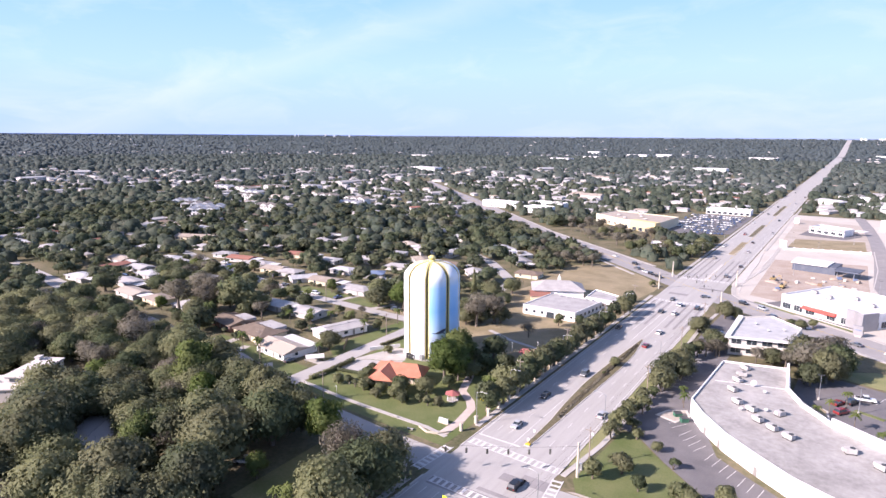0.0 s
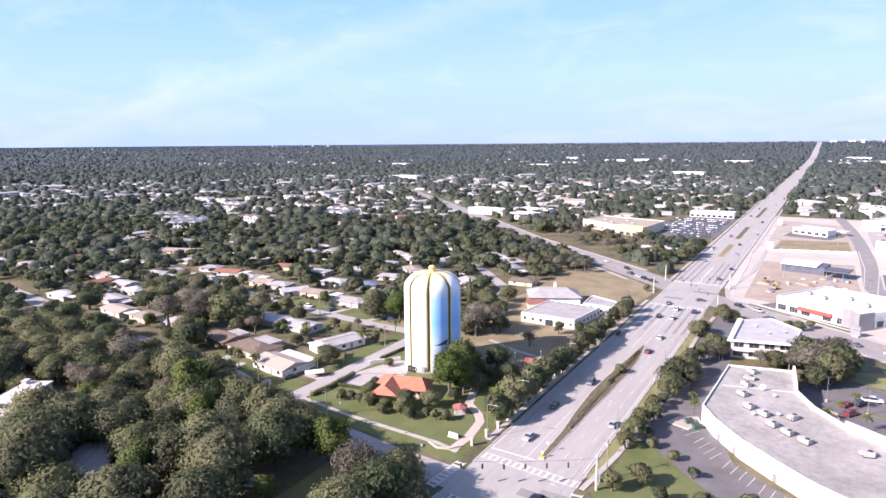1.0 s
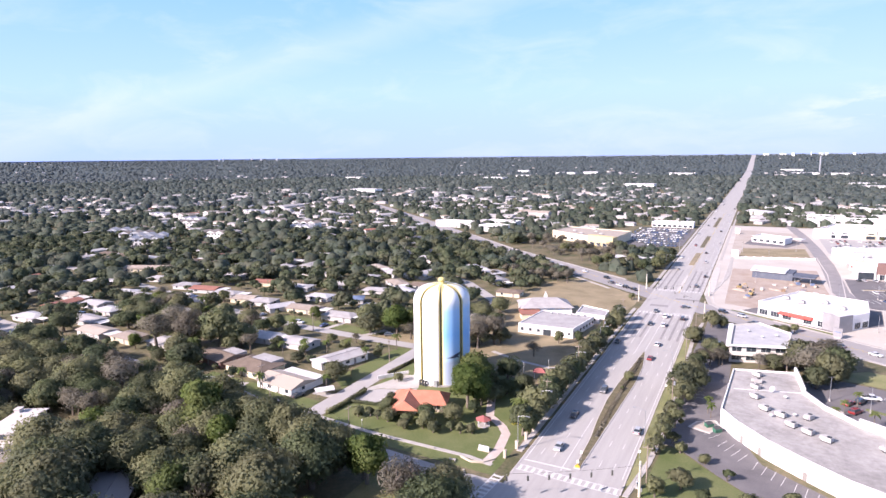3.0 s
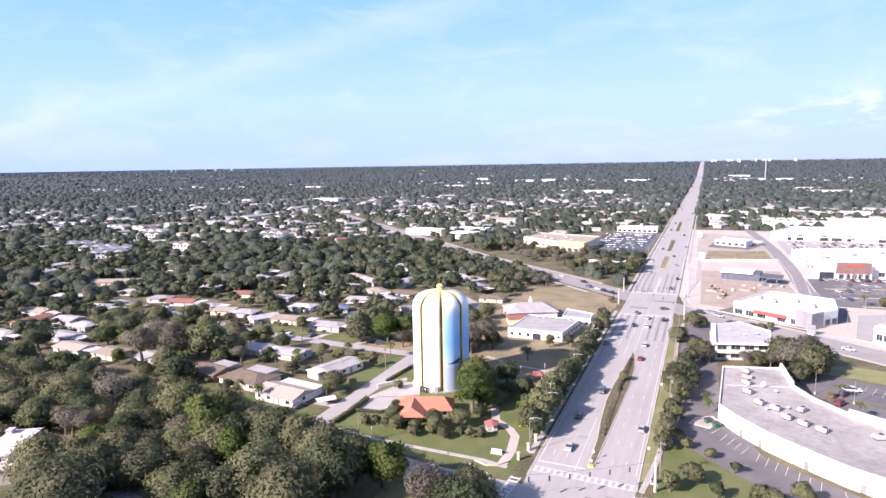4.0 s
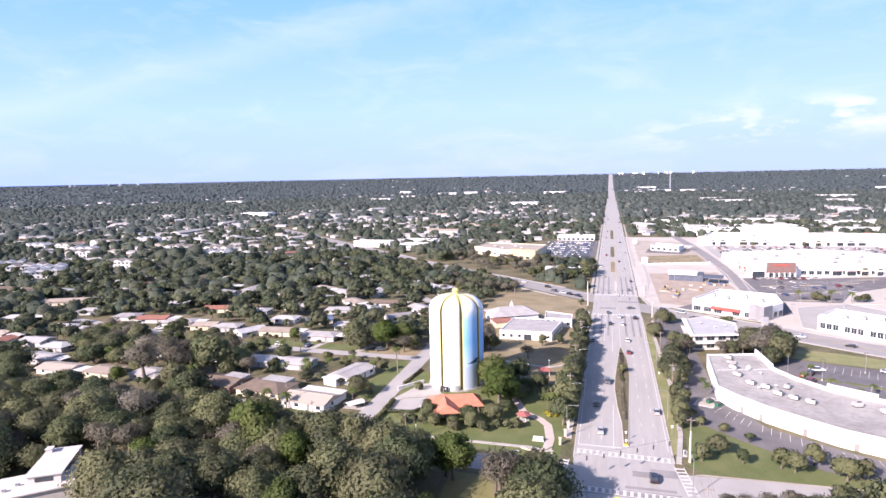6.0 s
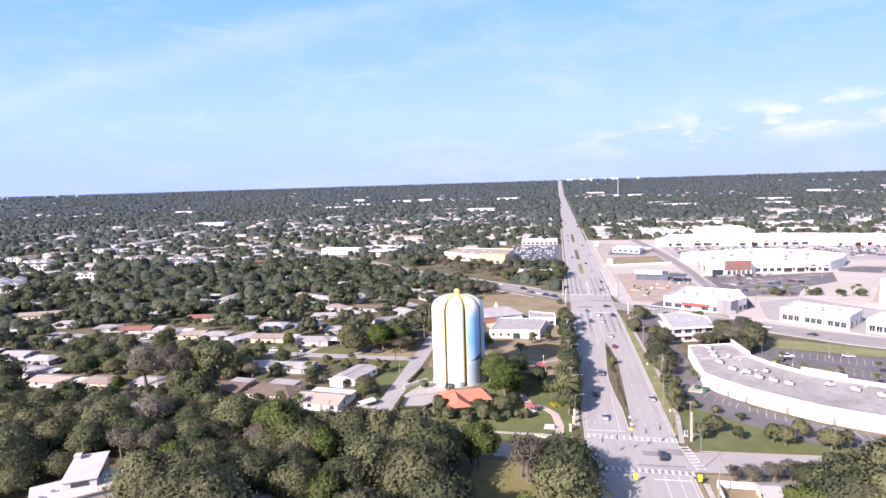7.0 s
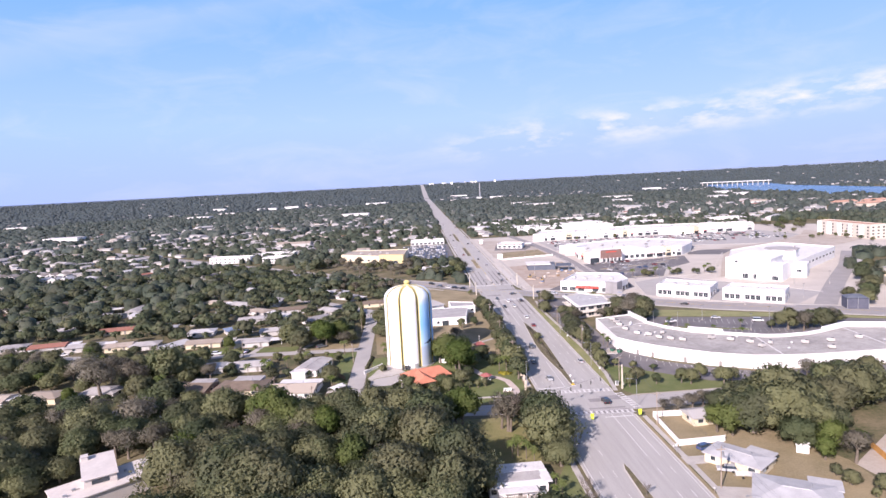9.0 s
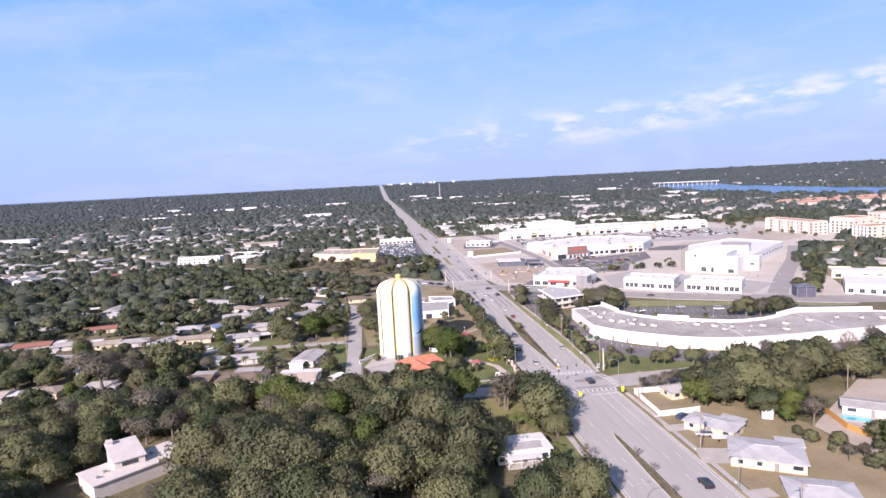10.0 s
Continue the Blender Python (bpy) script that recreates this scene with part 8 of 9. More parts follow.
def signal(x, y, z, rz):
    s = thing("traffic_light", "dark hanging traffic light on a span wire", "traffic light", x, y, z, rz, "hanging traffic lights")
    part("hanger", Geo().tube((0, 0, 0.9), (0, 0, 1.5), 0.035, 0.035, 6), METAL, s)
    part("housing", Geo().box(0, 0, -0.25, 0.36, 0.3, 1.15), SIGNAL_YELLOW, s)
    for i, m in enumerate((LENS_DARK, LENS_DARK, LENS_RED)):
        part("lens", Geo().tube((0, -0.15, -0.08 + i * 0.38), (0, -0.18, -0.08 + i * 0.38), 0.13, 0.13, 10), m, s)
        part("visor", Geo().tube((0, -0.18, -0.02 + i * 0.38), (0, -0.36, -0.02 + i * 0.38), 0.15, 0.15, 8), SIGNAL_YELLOW, s)


def span(a, b, n, z, rzs):
    strain_pole(*a, z + 3.2)
    strain_pole(*b, z + 3.2)
    g = Geo()
    pa, pb = Vector((*a, z + 2.2)), Vector((*b, z + 2.2))
    prev = pa
    for i in range(1, 13):
        t = i / 12
        p = pa.lerp(pb, t) - Vector((0, 0, 4 * 0.75 * t * (1 - t)))
        g.tube(prev, p, 0.03, 0.03, 4)
        prev = p
    tagged(part("span_wire", g, DARKMETAL), "steel span wire over the junction", "cable")
    for i in range(n):
        t = 0.24 + 0.6 * i / (n - 1)
        p = pa.lerp(pb, t)
        signal(p.x, p.y, z + 2.2 - 3.0 * t * (1 - t) - 1.5, rzs[i % len(rzs)])


span((-84.6, 101.5), (-50.1, 122.6), 6, 5.6, (0, 0, 0, 180, 180, 180))
span((-83.2, 316.3), (-50.5, 345), 6, 5.6, (0, 0, 180))
span((-84.5, 350), (-49, 292), 5, 5.6, (0, 180))


def street_lamp(x, y, rz, h=9.5):
    p = thing("street_lamp", "tall grey street lamp with a curved arm", "street lamp", x, y, 0, rz)
    part("pole", Geo().tube((0, 0, 0), (0, 0, h), 0.11, 0.07, 8), METAL, p)
    part("arm", Geo().tube((0, 0, h - 0.1), (1.2, 0, h + 0.4), 0.05, 0.045, 6).tube((1.2, 0, h + 0.4), (2.6, 0, h + 0.45), 0.045, 0.04, 6), METAL, p)
    part("lamp_head", Geo().box(2.9, 0, h + 0.34, 0.8, 0.3, 0.16), METAL, p)


for x, y, rz in ((-82.9, 131.5, 0), (-82.9, 151, 0), (-82.9, 190, 0), (-82.9, 226, 0), (-51.6, 104.3, 180), (-53.4, 150, 180), (-53.0, 204, 180), (-53.0, 30, 180), (-82.9, 20, 0), (-82.9, 260, 0), (-53, 400, 180), (-82.9, 420, 0), (-53, 470, 180), (-82.9, 500, 0)):
    street_lamp(x, y, rz)
lot_lamp = thing("lot_lamp", "slim parking lot light with twin heads", "lot light", 4, 200)
part("pole", Geo().tube((0, 0, 0), (0, 0, 8), 0.1, 0.07, 8), METAL, lot_lamp)
part("base", Geo().tube((0, 0, 0), (0, 0, 0.8), 0.3, 0.3, 10), CONC, lot_lamp)
for s in (-1, 1):
    part("lamp_head", Geo().box(s * 0.5, 0, 7.9, 0.8, 0.35, 0.14), DARKMETAL, lot_lamp)
for x, y in ((22, 212), (34, 188), (50, 200), (-6, 205), (30, 372), (60, 380), (40, 415), (80, 400), (100, 420), (-28, 395), (-5, 350), (12, 365), (36, 345), (55, 335), (60, 560), (110, 580), (170, 580), (230, 580), (150, 540), (200, 545), (260, 520), (250, 470), (225, 420), (120, 290), (100, 250), (60, 240), (20, 300), (44, 320), (90, 330), (140, 285), (175, 300), (-20, 480), (-38, 520), (0, 540)):
    copy_thing(lot_lamp, pose(x, y, 0, 0, 0, 20))


def post_sign(x, y, rz, m, label, w=0.75, h=0.75, z=2.1, name="road_sign"):
    p = thing(name, label, "sign", x, y, 0, rz)
    part("post", Geo().tube((0, 0, 0), (0, 0, z + h), 0.04, 0.04, 6), METAL, p)
    part("panel", Geo().box(0, -0.05, z, w, 0.04, h), m, p)
    return p


for x, y in ((-69.0, 95.4), (-53.4, 96.6)):
    p = post_sign(x, y, 0, SIGN_LIME, "fluorescent yellow-green crossing sign on a post", 1.1, 1.15, 1.5)
    part("arrow_plate", Geo().box(0, -0.05, 0.85, 0.9, 0.04, 0.5), SIGN_LIME, p)
SIGN_WHITE = mat("sign_white", (0.75, 0.75, 0.73), (0.68, 0.68, 0.66), rough=0.5)
for x, y in ((-53.2, 70.5), (-53.0, 140), (-66.2, 133), (-81.6, 96), (-53, 190)):
    post_sign(x, y, 0, SIGN_WHITE, "small white road sign on a post", 0.6, 0.75)
END_YELLOW = mat("median_end_yellow", (0.70, 0.50, 0.06), (0.60, 0.42, 0.06))
nose = thing("median_marker", "yellow painted end post on the median", "marker", -66.2, 129.4, 0.19)
part("nose", Geo().box(0, 0, 0, 1.2, 0.9, 0.25), END_YELLOW, nose)
part("post", Geo().box(0, 0.2, 0.25, 0.12, 0.12, 1.3), END_YELLOW, nose)
part("panel", Geo().box(0, 0.1, 1.0, 0.6, 0.05, 0.75), SIGN_WHITE, nose)
cab = thing("signal_cabinet", "white traffic signal cabinet on a concrete base", "cabinet", -50.9, 126.2, 0, 0)
part("base", Geo().box(0, 0, 0, 1.3, 0.9, 0.15), CONC, cab)
part("box", Geo().box(0, 0, 0.15, 1.0, 0.65, 1.5), SIGN_WHITE, cab)
part("door", Geo().box(0, -0.34, 0.3, 0.8, 0.03, 1.2), METAL, cab)
for x, y in ((-53.0, 72.6), (-53.1, 49.5), (-53.1, 31)):
    mb = thing("mailbox", "small white mailbox on a post beside the road", "mailbox", x, y)
    part("post", Geo().box(0, 0, 0, 0.1, 0.1, 1.0), WOOD_POLE, mb)
    part("box", Geo().box(0, 0, 1.0, 0.25, 0.5, 0.22).tube((0, -0.25, 1.22), (0, 0.25, 1.22), 0.125, 0.125, 10), SIGN_WHITE, mb)

# ---- park ----
CORAL_WALL = mat("cream_stucco", (0.62, 0.52, 0.40), (0.54, 0.45, 0.35), scale=0.4)
hall = thing("park_hall", "cream park hall with an orange-red hipped roof", "park building", -120.2, 144.8, 0, 20)
part("wall", Geo().box(0, 0, 0, 15, 7.5, 2.9), CORAL_WALL, hall)
part("wing_wall", Geo().box(-3.5, -3.2, 0, 6, 6, 2.9), CORAL_WALL, hall)


def hip(x, y, L, W, z, rise, ends):
    a, b = L / 2, W / 2
    return Geo().add([(x - a, y - b, z), (x + a, y - b, z), (x + a, y + b, z), (x - a, y + b, z), (x - a + ends, y, z + rise), (x + a - ends, y, z + rise), (x - a, y - b, z - .2), (x + a, y - b, z - .2), (x + a, y + b, z - .2), (x - a, y + b, z - .2)],
                     [(0, 1, 5, 4), (2, 3, 4, 5), (3, 0, 4), (1, 2, 5), (6, 7, 1, 0), (7, 8, 2, 1), (8, 9, 3, 2), (9, 6, 0, 3), (9, 8, 7, 6)])


part("roof", hip(0, 0, 18, 10, 2.9, 2.6, 3.0), ROOF_RED, hall, "orange-red tiled hip roof")
g = hip(0, 0, 12.5, 8.5, 2.9, 2.5, 1.2)
g.v = [(-3.5 - y_, -3.6 + x_, z_ + 0.01) for x_, y_, z_ in g.v]
part("wing_roof", g, ROOF_RED, hall, "orange-red tiled cross gable")
facade(hall, (0.5, -3.75), (7.5, -3.75), 0.1, 1.4, 3, 1.4, sill=0.8)
part("door", Geo().box(-3.5, -6.25, 0.05, 1.8, 0.12, 2.2), DOOR, hall)
part("porch_post", Geo().box(7.0, -4.4, 0, 0.2, 0.2, 2.8), CORAL_WALL, hall)
part("porch_post", Geo().box(2.0, -4.4, 0, 0.2, 0.2, 2.8), CORAL_WALL, hall)
gz = thing("gazebo", "small open gazebo with a red pyramid roof", "gazebo", -97.0, 141.0)
ROOF_PINK = mat("gazebo_roof_red", (0.38, 0.13, 0.12), (0.31, 0.11, 0.10))
for i in range(6):
    a = math.pi / 3 * i
    part("post", Geo().tube((1.7 * math.cos(a), 1.7 * math.sin(a), 0.1), (1.7 * math.cos(a), 1.7 * math.sin(a), 2.1), 0.08, 0.08, 6), SIGN_WHITE, gz)
part("floor", Geo().tube((0, 0, 0.03), (0, 0, 0.2), 2.0, 2.0, 6), CONC, gz)
part("roof", Geo().tube((0, 0, 2.1), (0, 0, 3.1), 2.5, 0.1, 6), ROOF_PINK, gz)
# a second small shelter on the shaded lawn
gz2 = thing("picnic_shelter", "small shelter with a faded red roof beside the path", "shelter", -95.0, 185.5, 0, 20)
for dx in (-1.6, 1.6):
    for dy in (-1.2, 1.2):
        part("post", Geo().box(dx, dy, 0, 0.14, 0.14, 2.3), SIGN_WHITE, gz2)
part("roof", hip(0, 0, 4.4, 3.4, 2.3, 1.1, 1.2), ROOF_PINK, gz2)
# clipped hedges
def hedge(pts, w, h, seed, label, leaf=LEAF):
    lob = []
    for a, b in zip(pts, pts[1:]):
        L = (Vector(b) - Vector(a)).length
        n = max(2, int(L / (w * 0.7)))
        for i in range(n):
            p = Vector(a).lerp(Vector(b), (i + .5) / n)
            lob.append((p.x, p.y, h * 0.5, w * 0.58, w * 0.58, h * 0.52))
    me = crown_mesh("hedge", lob, len(lob) * 70, 0.30, leaf, seed, core=0.86)
    tagged(new("hedge", me), label, "hedge")


hedge([(-143.2, 127), (-142.6, 137), (-142.9, 147.5)], 1.5, 1.5, 61, "long clipped green hedge beside the street")
hedge([(-142, 138.0), (-133, 139.4), (-128, 148)], 1.0, 1.0, 62, "low hedge along the asphalt drive")
hedge([(-66.0, 148), (-66.2, 170), (-66.2, 190), (-65.8, 206), (-66.0, 222)], 1.5, 0.32, 66, "low scrubby planting along the kerbed median", LEAF_DRY)
hedge([(-145.2, 165), (-143.6, 182)], 1.0, 0.9, 63, "low hedge strip beside the street")
lobes = [(-88.8 + dx, 147.0 + dy, 0.35, 0.9, 0.9, 0.5) for dx, dy in ((0, 0), (1, .6), (-1, .5), (.3, 1.4), (-.6, -1), (1.4, -.6), (2, .8), (-1.7, 1.2))]
FLOWER = leafmat("yellow_flowers", (0.42, 0.36, 0.03), (0.55, 0.48, 0.05), (0.45, 0.48, 0.08), rand=0.0)
tagged(new("flower_bed", crown_mesh("flower_bed", lobes, 900, 0.25, FLOWER, 64, core=0.8)), "round bed of yellow-green flowers beside the path", "flower bed")
# low retaining wall by the apron
w = thing("apron_wall", "low pale concrete wall beside the tank apron", "wall", 0, 0)
part("wall", Geo().strip([(-145.4, 158.6), (-141.8, 163.4), (-138.4, 168)], 0.35, 1.3, 1.3), WHITE, w)
w2 = thing("apron_wall", "low pale wall beside the tank foot", "wall", 0, 0)
part("wall", Geo().strip([(-114, 168), (-108, 166)], 0.4, 1.9, 1.9), WHITE, w2)
# pillared fence along the main road
BRICKPIL = mat("pillar_stucco", (0.58, 0.50, 0.40), (0.48, 0.41, 0.33))
for i, y in enumerate(range(126, 206, 6)):
    x = -82.9 - 2.0 * max(0, (140 - y) / 16) ** 2
    p = thing("pillar", "cream stucco fence pillar with a cap beside the road", "pillar", x, y, 0, 0, "pillars along the park edge")
    part("shaft", Geo().box(0, 0, 0, 0.7, 0.7, 2.0), BRICKPIL, p)
    part("cap", Geo().box(0, 0, 2.0, 0.95, 0.95, 0.18).box(0, 0, 2.18, 0.7, 0.7, 0.15, 0, 0, 0.6), BRICKPIL, p)
fence = thing("railing", "thin dark metal railing between cream pillars", "railing")
for y in range(151, 205, 6):
    for z in (0.4, 1.4):
        part("rail", Geo().box(-83.6, y + 2, z, 0.06, 5.2, 0.06), DARKMETAL, fence)
    g = Geo()
    for k in range(13):
        g.box(-83.6, y - 0.4 + k * 0.4, 0.1, 0.03, 0.03, 1.4)
    tagged(part("baluster", g, DARKMETAL, fence), kind="stuff")
# monument sign and corner planter
ms = thing("monument_sign", "low white monument sign on the lawn", "sign", -90.8, 127.0, 0, 0)
part("plinth", Geo().box(0, 0, 0, 3.4, 0.8, 0.35), BRICKPIL, ms)
part("panel", Geo().box(0, 0, 0.35, 2.9, 0.4, 1.1), SIGN_WHITE, ms)
part("lettering_bar", Geo().box(0, -0.22, 0.95, 2.0, 0.03, 0.16).box(0, -0.22, 0.65, 1.5, 0.03, 0.12), GREYPANEL, ms)
cw = thing("corner_wall", "curved cream corner wall beside the crossing", "wall", 0, 0)
part("wall", Geo().strip([(-95, 121.5), (-91.5, 120.0), (-88.5, 121.0), (-86.5, 124.0)], 0.5, 0.45, 0.45), BRICKPIL, cw)
for x, y in ((-104, 122.0), (-96, 118.7)):
    b = thing("bench", "grey concrete bench on the lawn", "bench", x, y, 0, 5)
    part("seat", Geo().box(0, 0, 0.42, 1.8, 0.5, 0.1), CONC, b)
    for dx in (-0.65, 0.65):
        part("leg", Geo().box(dx, 0, 0, 0.2, 0.45, 0.42), CONC, b)
for x, y in ((-129.5, 136.5), (-126.5, 122), (-101.4, 187.3), (-94.0, 193.4)):
    pl = thing("path_lamp", "small white post lamp on the lawn", "lamp", x, y)
    part("post", Geo().tube((0, 0, 0), (0, 0, 3.6), 0.06, 0.05, 6), SIGN_WHITE, pl)
    part("head", Geo().tube((0, 0, 3.6), (0, 0, 3.9), 0.2, 0.12, 8), SIGN_WHITE, pl)

# ---- yards ----
FENCE_W = mat("white_vinyl", (0.78, 0.77, 0.75), (0.70, 0.69, 0.67), rough=0.5)
ORANGE_WOOD = mat("cedar_fence", (0.52, 0.28, 0.09), (0.44, 0.23, 0.08), fine=7.0)
GREEN_TRIM = mat("brown_planks", (0.22, 0.15, 0.10), (0.28, 0.20, 0.13), fine=7.0)


def plank_fence(pts, h, m, label, w=1.2):
    f = thing("board_fence", label, "fence")
    for a, b in zip(pts, pts[1:]):
        a, b = Vector(a), Vector(b)
        L = (b - a).length
        n = max(1, int(round(L / w)))
        rot = math.degrees(math.atan2((b - a).y, (b - a).x))
        for i in range(n):
            c = a.lerp(b, (i + .5) / n)
            part("board", Geo().box(c.x, c.y, 0.05, L / n - 0.04, 0.05, h, rot), m, f)
        for i in range(0, n + 1, 2):
            c = a.lerp(b, i / n)
            part("post", Geo().box(c.x, c.y, 0, 0.13, 0.13, h + 0.15, rot), m, f)
    return f


plank_fence([(-37, 75.6), (-50.4, 74.8), (-49.6, 95.8), (-40, 95.4)], 1.8, FENCE_W, "white vinyl board fence round the yard", 1.5)
plank_fence([(-1.8, 66.2), (-4.7, 53.8), (-2, 43.7), (12, 40)], 1.8, ORANGE_WOOD, "orange cedar board fence round the pool yard", 1.5)
plank_fence([(-159.5, 162), (-152.5, 152.5)], 1.7, GREEN_TRIM, "brown board fence beside the house", 1.0)
pool = thing("swimming_pool", "small turquoise swimming pool with a pale deck", "pool", 3.0, 59.5, 0, -38)
POOLW = mat("pool_water", (0.05, 0.42, 0.55), (0.08, 0.50, 0.60), rough=0.08, spec=0.5)
part("deck", Geo().box(0, 0, 0.02, 11, 6.5, 0.08), CONC, pool)
part("water", Geo().box(0, 0, 0.10, 7.5, 3.6, 0.02), POOLW, pool, "clear turquoise water")
part("coping", Geo().strip([(-3.9, -2), (3.9, -2), (3.9, 2), (-3.9, 2), (-3.9, -2)], 0.35, 0.16, 0.06), KERB, pool)
shed = thing("carport_tent", "white metal carport with a rounded roof", "carport", -154.2, 139.8, 0, 50)
g = Geo()
vs = []
for x in (-3.2, 3.2):
    for i in range(9):
        a = math.pi * i / 8
        vs.append((x, 1.7 * math.cos(a), 1.5 + 0.75 * math.sin(a)))
g.add(vs, [(i, i + 1, 9 + i + 1, 9 + i) for i in range(8)])
part("canopy", g, WHITE, shed, smooth=True)
for dx in (-3, 3):
    for dy in (-1.65, 1.65):
        part("post", Geo().box(dx, dy, 0, 0.08, 0.08, 1.55), METAL, shed)
boat = thing("boat", "small white boat on a trailer in the yard", "boat", -42.3, 55.2, 0.0, -15)
part("trailer", Geo().box(0, 0, 0.4, 5.5, 0.12, 0.12).box(-0.8, 0, 0.4, 0.12, 1.7, 0.12), METAL, boat)
for s in (-1, 1):
    part("wheel", Geo().tube((-0.8, s * 0.85, 0.3), (-0.8, s * 1.02, 0.3), 0.3, 0.3, 10), TYRE, boat)
part("hull", Geo().add([(-2.4, -.8, 1.25), (1.2, -.85, 1.3), (2.8, 0, 1.45), (1.2, .85, 1.3), (-2.4, .8, 1.25), (-2.3, -.45, .55), (1.2, -.4, .55), (2.2, 0, .75), (1.2, .4, .55), (-2.3, .45, .55)],
                       [(5, 6, 1, 0), (6, 7, 2, 1), (7, 8, 3, 2), (8, 9, 4, 3), (9, 5, 0, 4), (9, 8, 7, 6, 5), (0, 1, 2, 3, 4)]), FENCE_W, boat)
garden = thing("garden_shed", "small white garden shed beside the yard", "shed", -20.5, 66.5, 0, -30)
part("wall", Geo().box(0, 0, 0, 3, 2.4, 2.1), FENCE_W, garden)
part("roof", Geo().add([(-1.7, -1.4, 2.1), (1.7, -1.4, 2.1), (1.7, 1.4, 2.1), (-1.7, 1.4, 2.1), (-1.7, 0, 2.9), (1.7, 0, 2.9)], [(0, 1, 5, 4), (2, 3, 4, 5), (3, 0, 4), (1, 2, 5), (3, 2, 1, 0)]), ROOF_WHITE, garden)
# clutter by the shopping strip's rear corner
DUMP = mat("dumpster_green", (0.03, 0.12, 0.08), (0.05, 0.16, 0.11), rough=0.5)
for x, y, rz in ((-38.5, 168.5, 40), (-36.2, 166.2, 40)):
    d = thing("dumpster", "dark green metal dumpster behind the shops", "dumpster", x, y, 0.03, rz)
    part("bin", Geo().add([(-1, -.6, 0), (1, -.6, 0), (1, .6, 0), (-1, .6, 0), (-1.1, -.8, 1.2), (1.1, -.8, 1.2), (1.1, .8, 1.4), (-1.1, .8, 1.4)], [(3, 2, 1, 0), (0, 1, 5, 4), (1, 2, 6, 5), (2, 3, 7, 6), (3, 0, 4, 7), (4, 5, 6, 7)]), DUMP, d)
    part("lid", Geo().add([(-1.15, -.85, 1.22), (1.15, -.85, 1.22), (1.15, .85, 1.42), (-1.15, .85, 1.42)], [(0, 1, 2, 3)]), DARKMETAL, d)
plant_isl = structure("planter_island", Geo().prism([(-44, 166), (-38, 164), (-35.5, 170), (-37, 174), (-42, 171)], 0.0, 0.18), KERB, "kerbed concrete island with clutter behind the shops", "traffic island")
part("planting", Geo().prism([(-43.2, 166.4), (-38.4, 164.8), (-36.2, 170), (-37.4, 173), (-41.6, 170.6)], 0.18, 0.22), DIRT, plant_isl)
for i, x in enumerate((6, 14, 22, 30)):
    structure("planter_island", Geo().prism([(x - 3, 204 - x * .4), (x + 4, 201 - x * .4), (x + 4.5, 202.5 - x * .4), (x - 2.5, 205.5 - x * .4)], 0.0, 0.18), LAWN, "kerbed green island in the parking lot", "traffic island")
isl = structure("planter_island", Geo().prism([(-8.5, 190), (-5, 187.5), (-2.5, 190), (-3.2, 197), (-6.2, 199.5), (-8.6, 196)], 0.0, 0.18), KERB, "kerbed island with palms in the parking lot", "traffic island")
part("planting", Geo().prism([(-8.0, 190.4), (-5, 188.2), (-3.1, 190.3), (-3.8, 196.6), (-6.2, 198.8), (-8.0, 195.6)], 0.18, 0.22), LAWN_DRY, isl)
# road works materials on the building plot
pr2 = random.Random(77)
for i in range(16):
    x, y = pr2.uniform(-40, 4), pr2.uniform(345, 398)
    b = thing("loaded_pallet", "wooden pallet with a wrapped load on bare soil", "building materials", x, y, 0, pr2.uniform(0, 90), "pallets on the building plot")
    c = pr2.choice((ROOF_TAN, GREEN_TRIM, METAL, KERB, BLUE_TARP))
    h = pr2.uniform(0.5, 1.6)
    part("pallet", Geo().box(0, 0, 0, 2.2, 1.6, 0.16), GREEN_TRIM, b)
    part("load", Geo().box(0, 0, 0.16, 2.0, 1.4, h), c, b)
for i in range(12):
    x, y = pr2.uniform(-38, 6), pr2.uniform(340, 396)
    hp = thing("soil_heap", "low heap of dug reddish soil on the building plot", "soil heap", x, y, 0, pr2.uniform(0, 180), "soil heaps on the building plot")
    g = Geo().ball((0, 0, 0), pr2.uniform(1.5, 4.0), pr2.uniform(1.2, 2.4), pr2.uniform(0.6, 1.4), 9, 8)
    g.v = [(a + pr2.uniform(-.2, .2), b + pr2.uniform(-.2, .2), max(-0.05, c * pr2.uniform(.8, 1.15))) for a, b, c in g.v]
    part("mound", g, REDDIRT, hp, smooth=True)
OCHRE = mat("machine_ochre", (0.42, 0.30, 0.12), (0.32, 0.235, 0.11), fine=5.0)
for x, y, rz in ((-36, 372, 20), (-30, 356, 75)):
    ex = thing("excavator", "small ochre excavator on bare soil", "excavator", x, y, 0, rz)
    for sd in (-1, 1):
        part("track", Geo().box(0, sd * 0.9, 0, 3.2, 0.5, 0.75), TYRE, ex)
    part("house", Geo().box(-0.2, 0, 0.8, 2.4, 1.9, 1.0), OCHRE, ex)
    part("cab", Geo().box(0.3, 0.5, 1.8, 1.2, 0.9, 1.1, 0, 0, 0.12), GLASS, ex)
    part("boom", Geo().tube((0.8, -0.3, 1.6), (3.0, -0.3, 3.4), 0.2, 0.16, 6), OCHRE, ex)
    part("stick", Geo().tube((3.0, -0.3, 3.4), (4.2, -0.3, 1.5), 0.15, 0.12, 6), OCHRE, ex)
    part("bucket", Geo().box(4.3, -0.3, 0.6, 0.7, 0.8, 0.8, 0, 0, 0.3), DARKMETAL, ex)
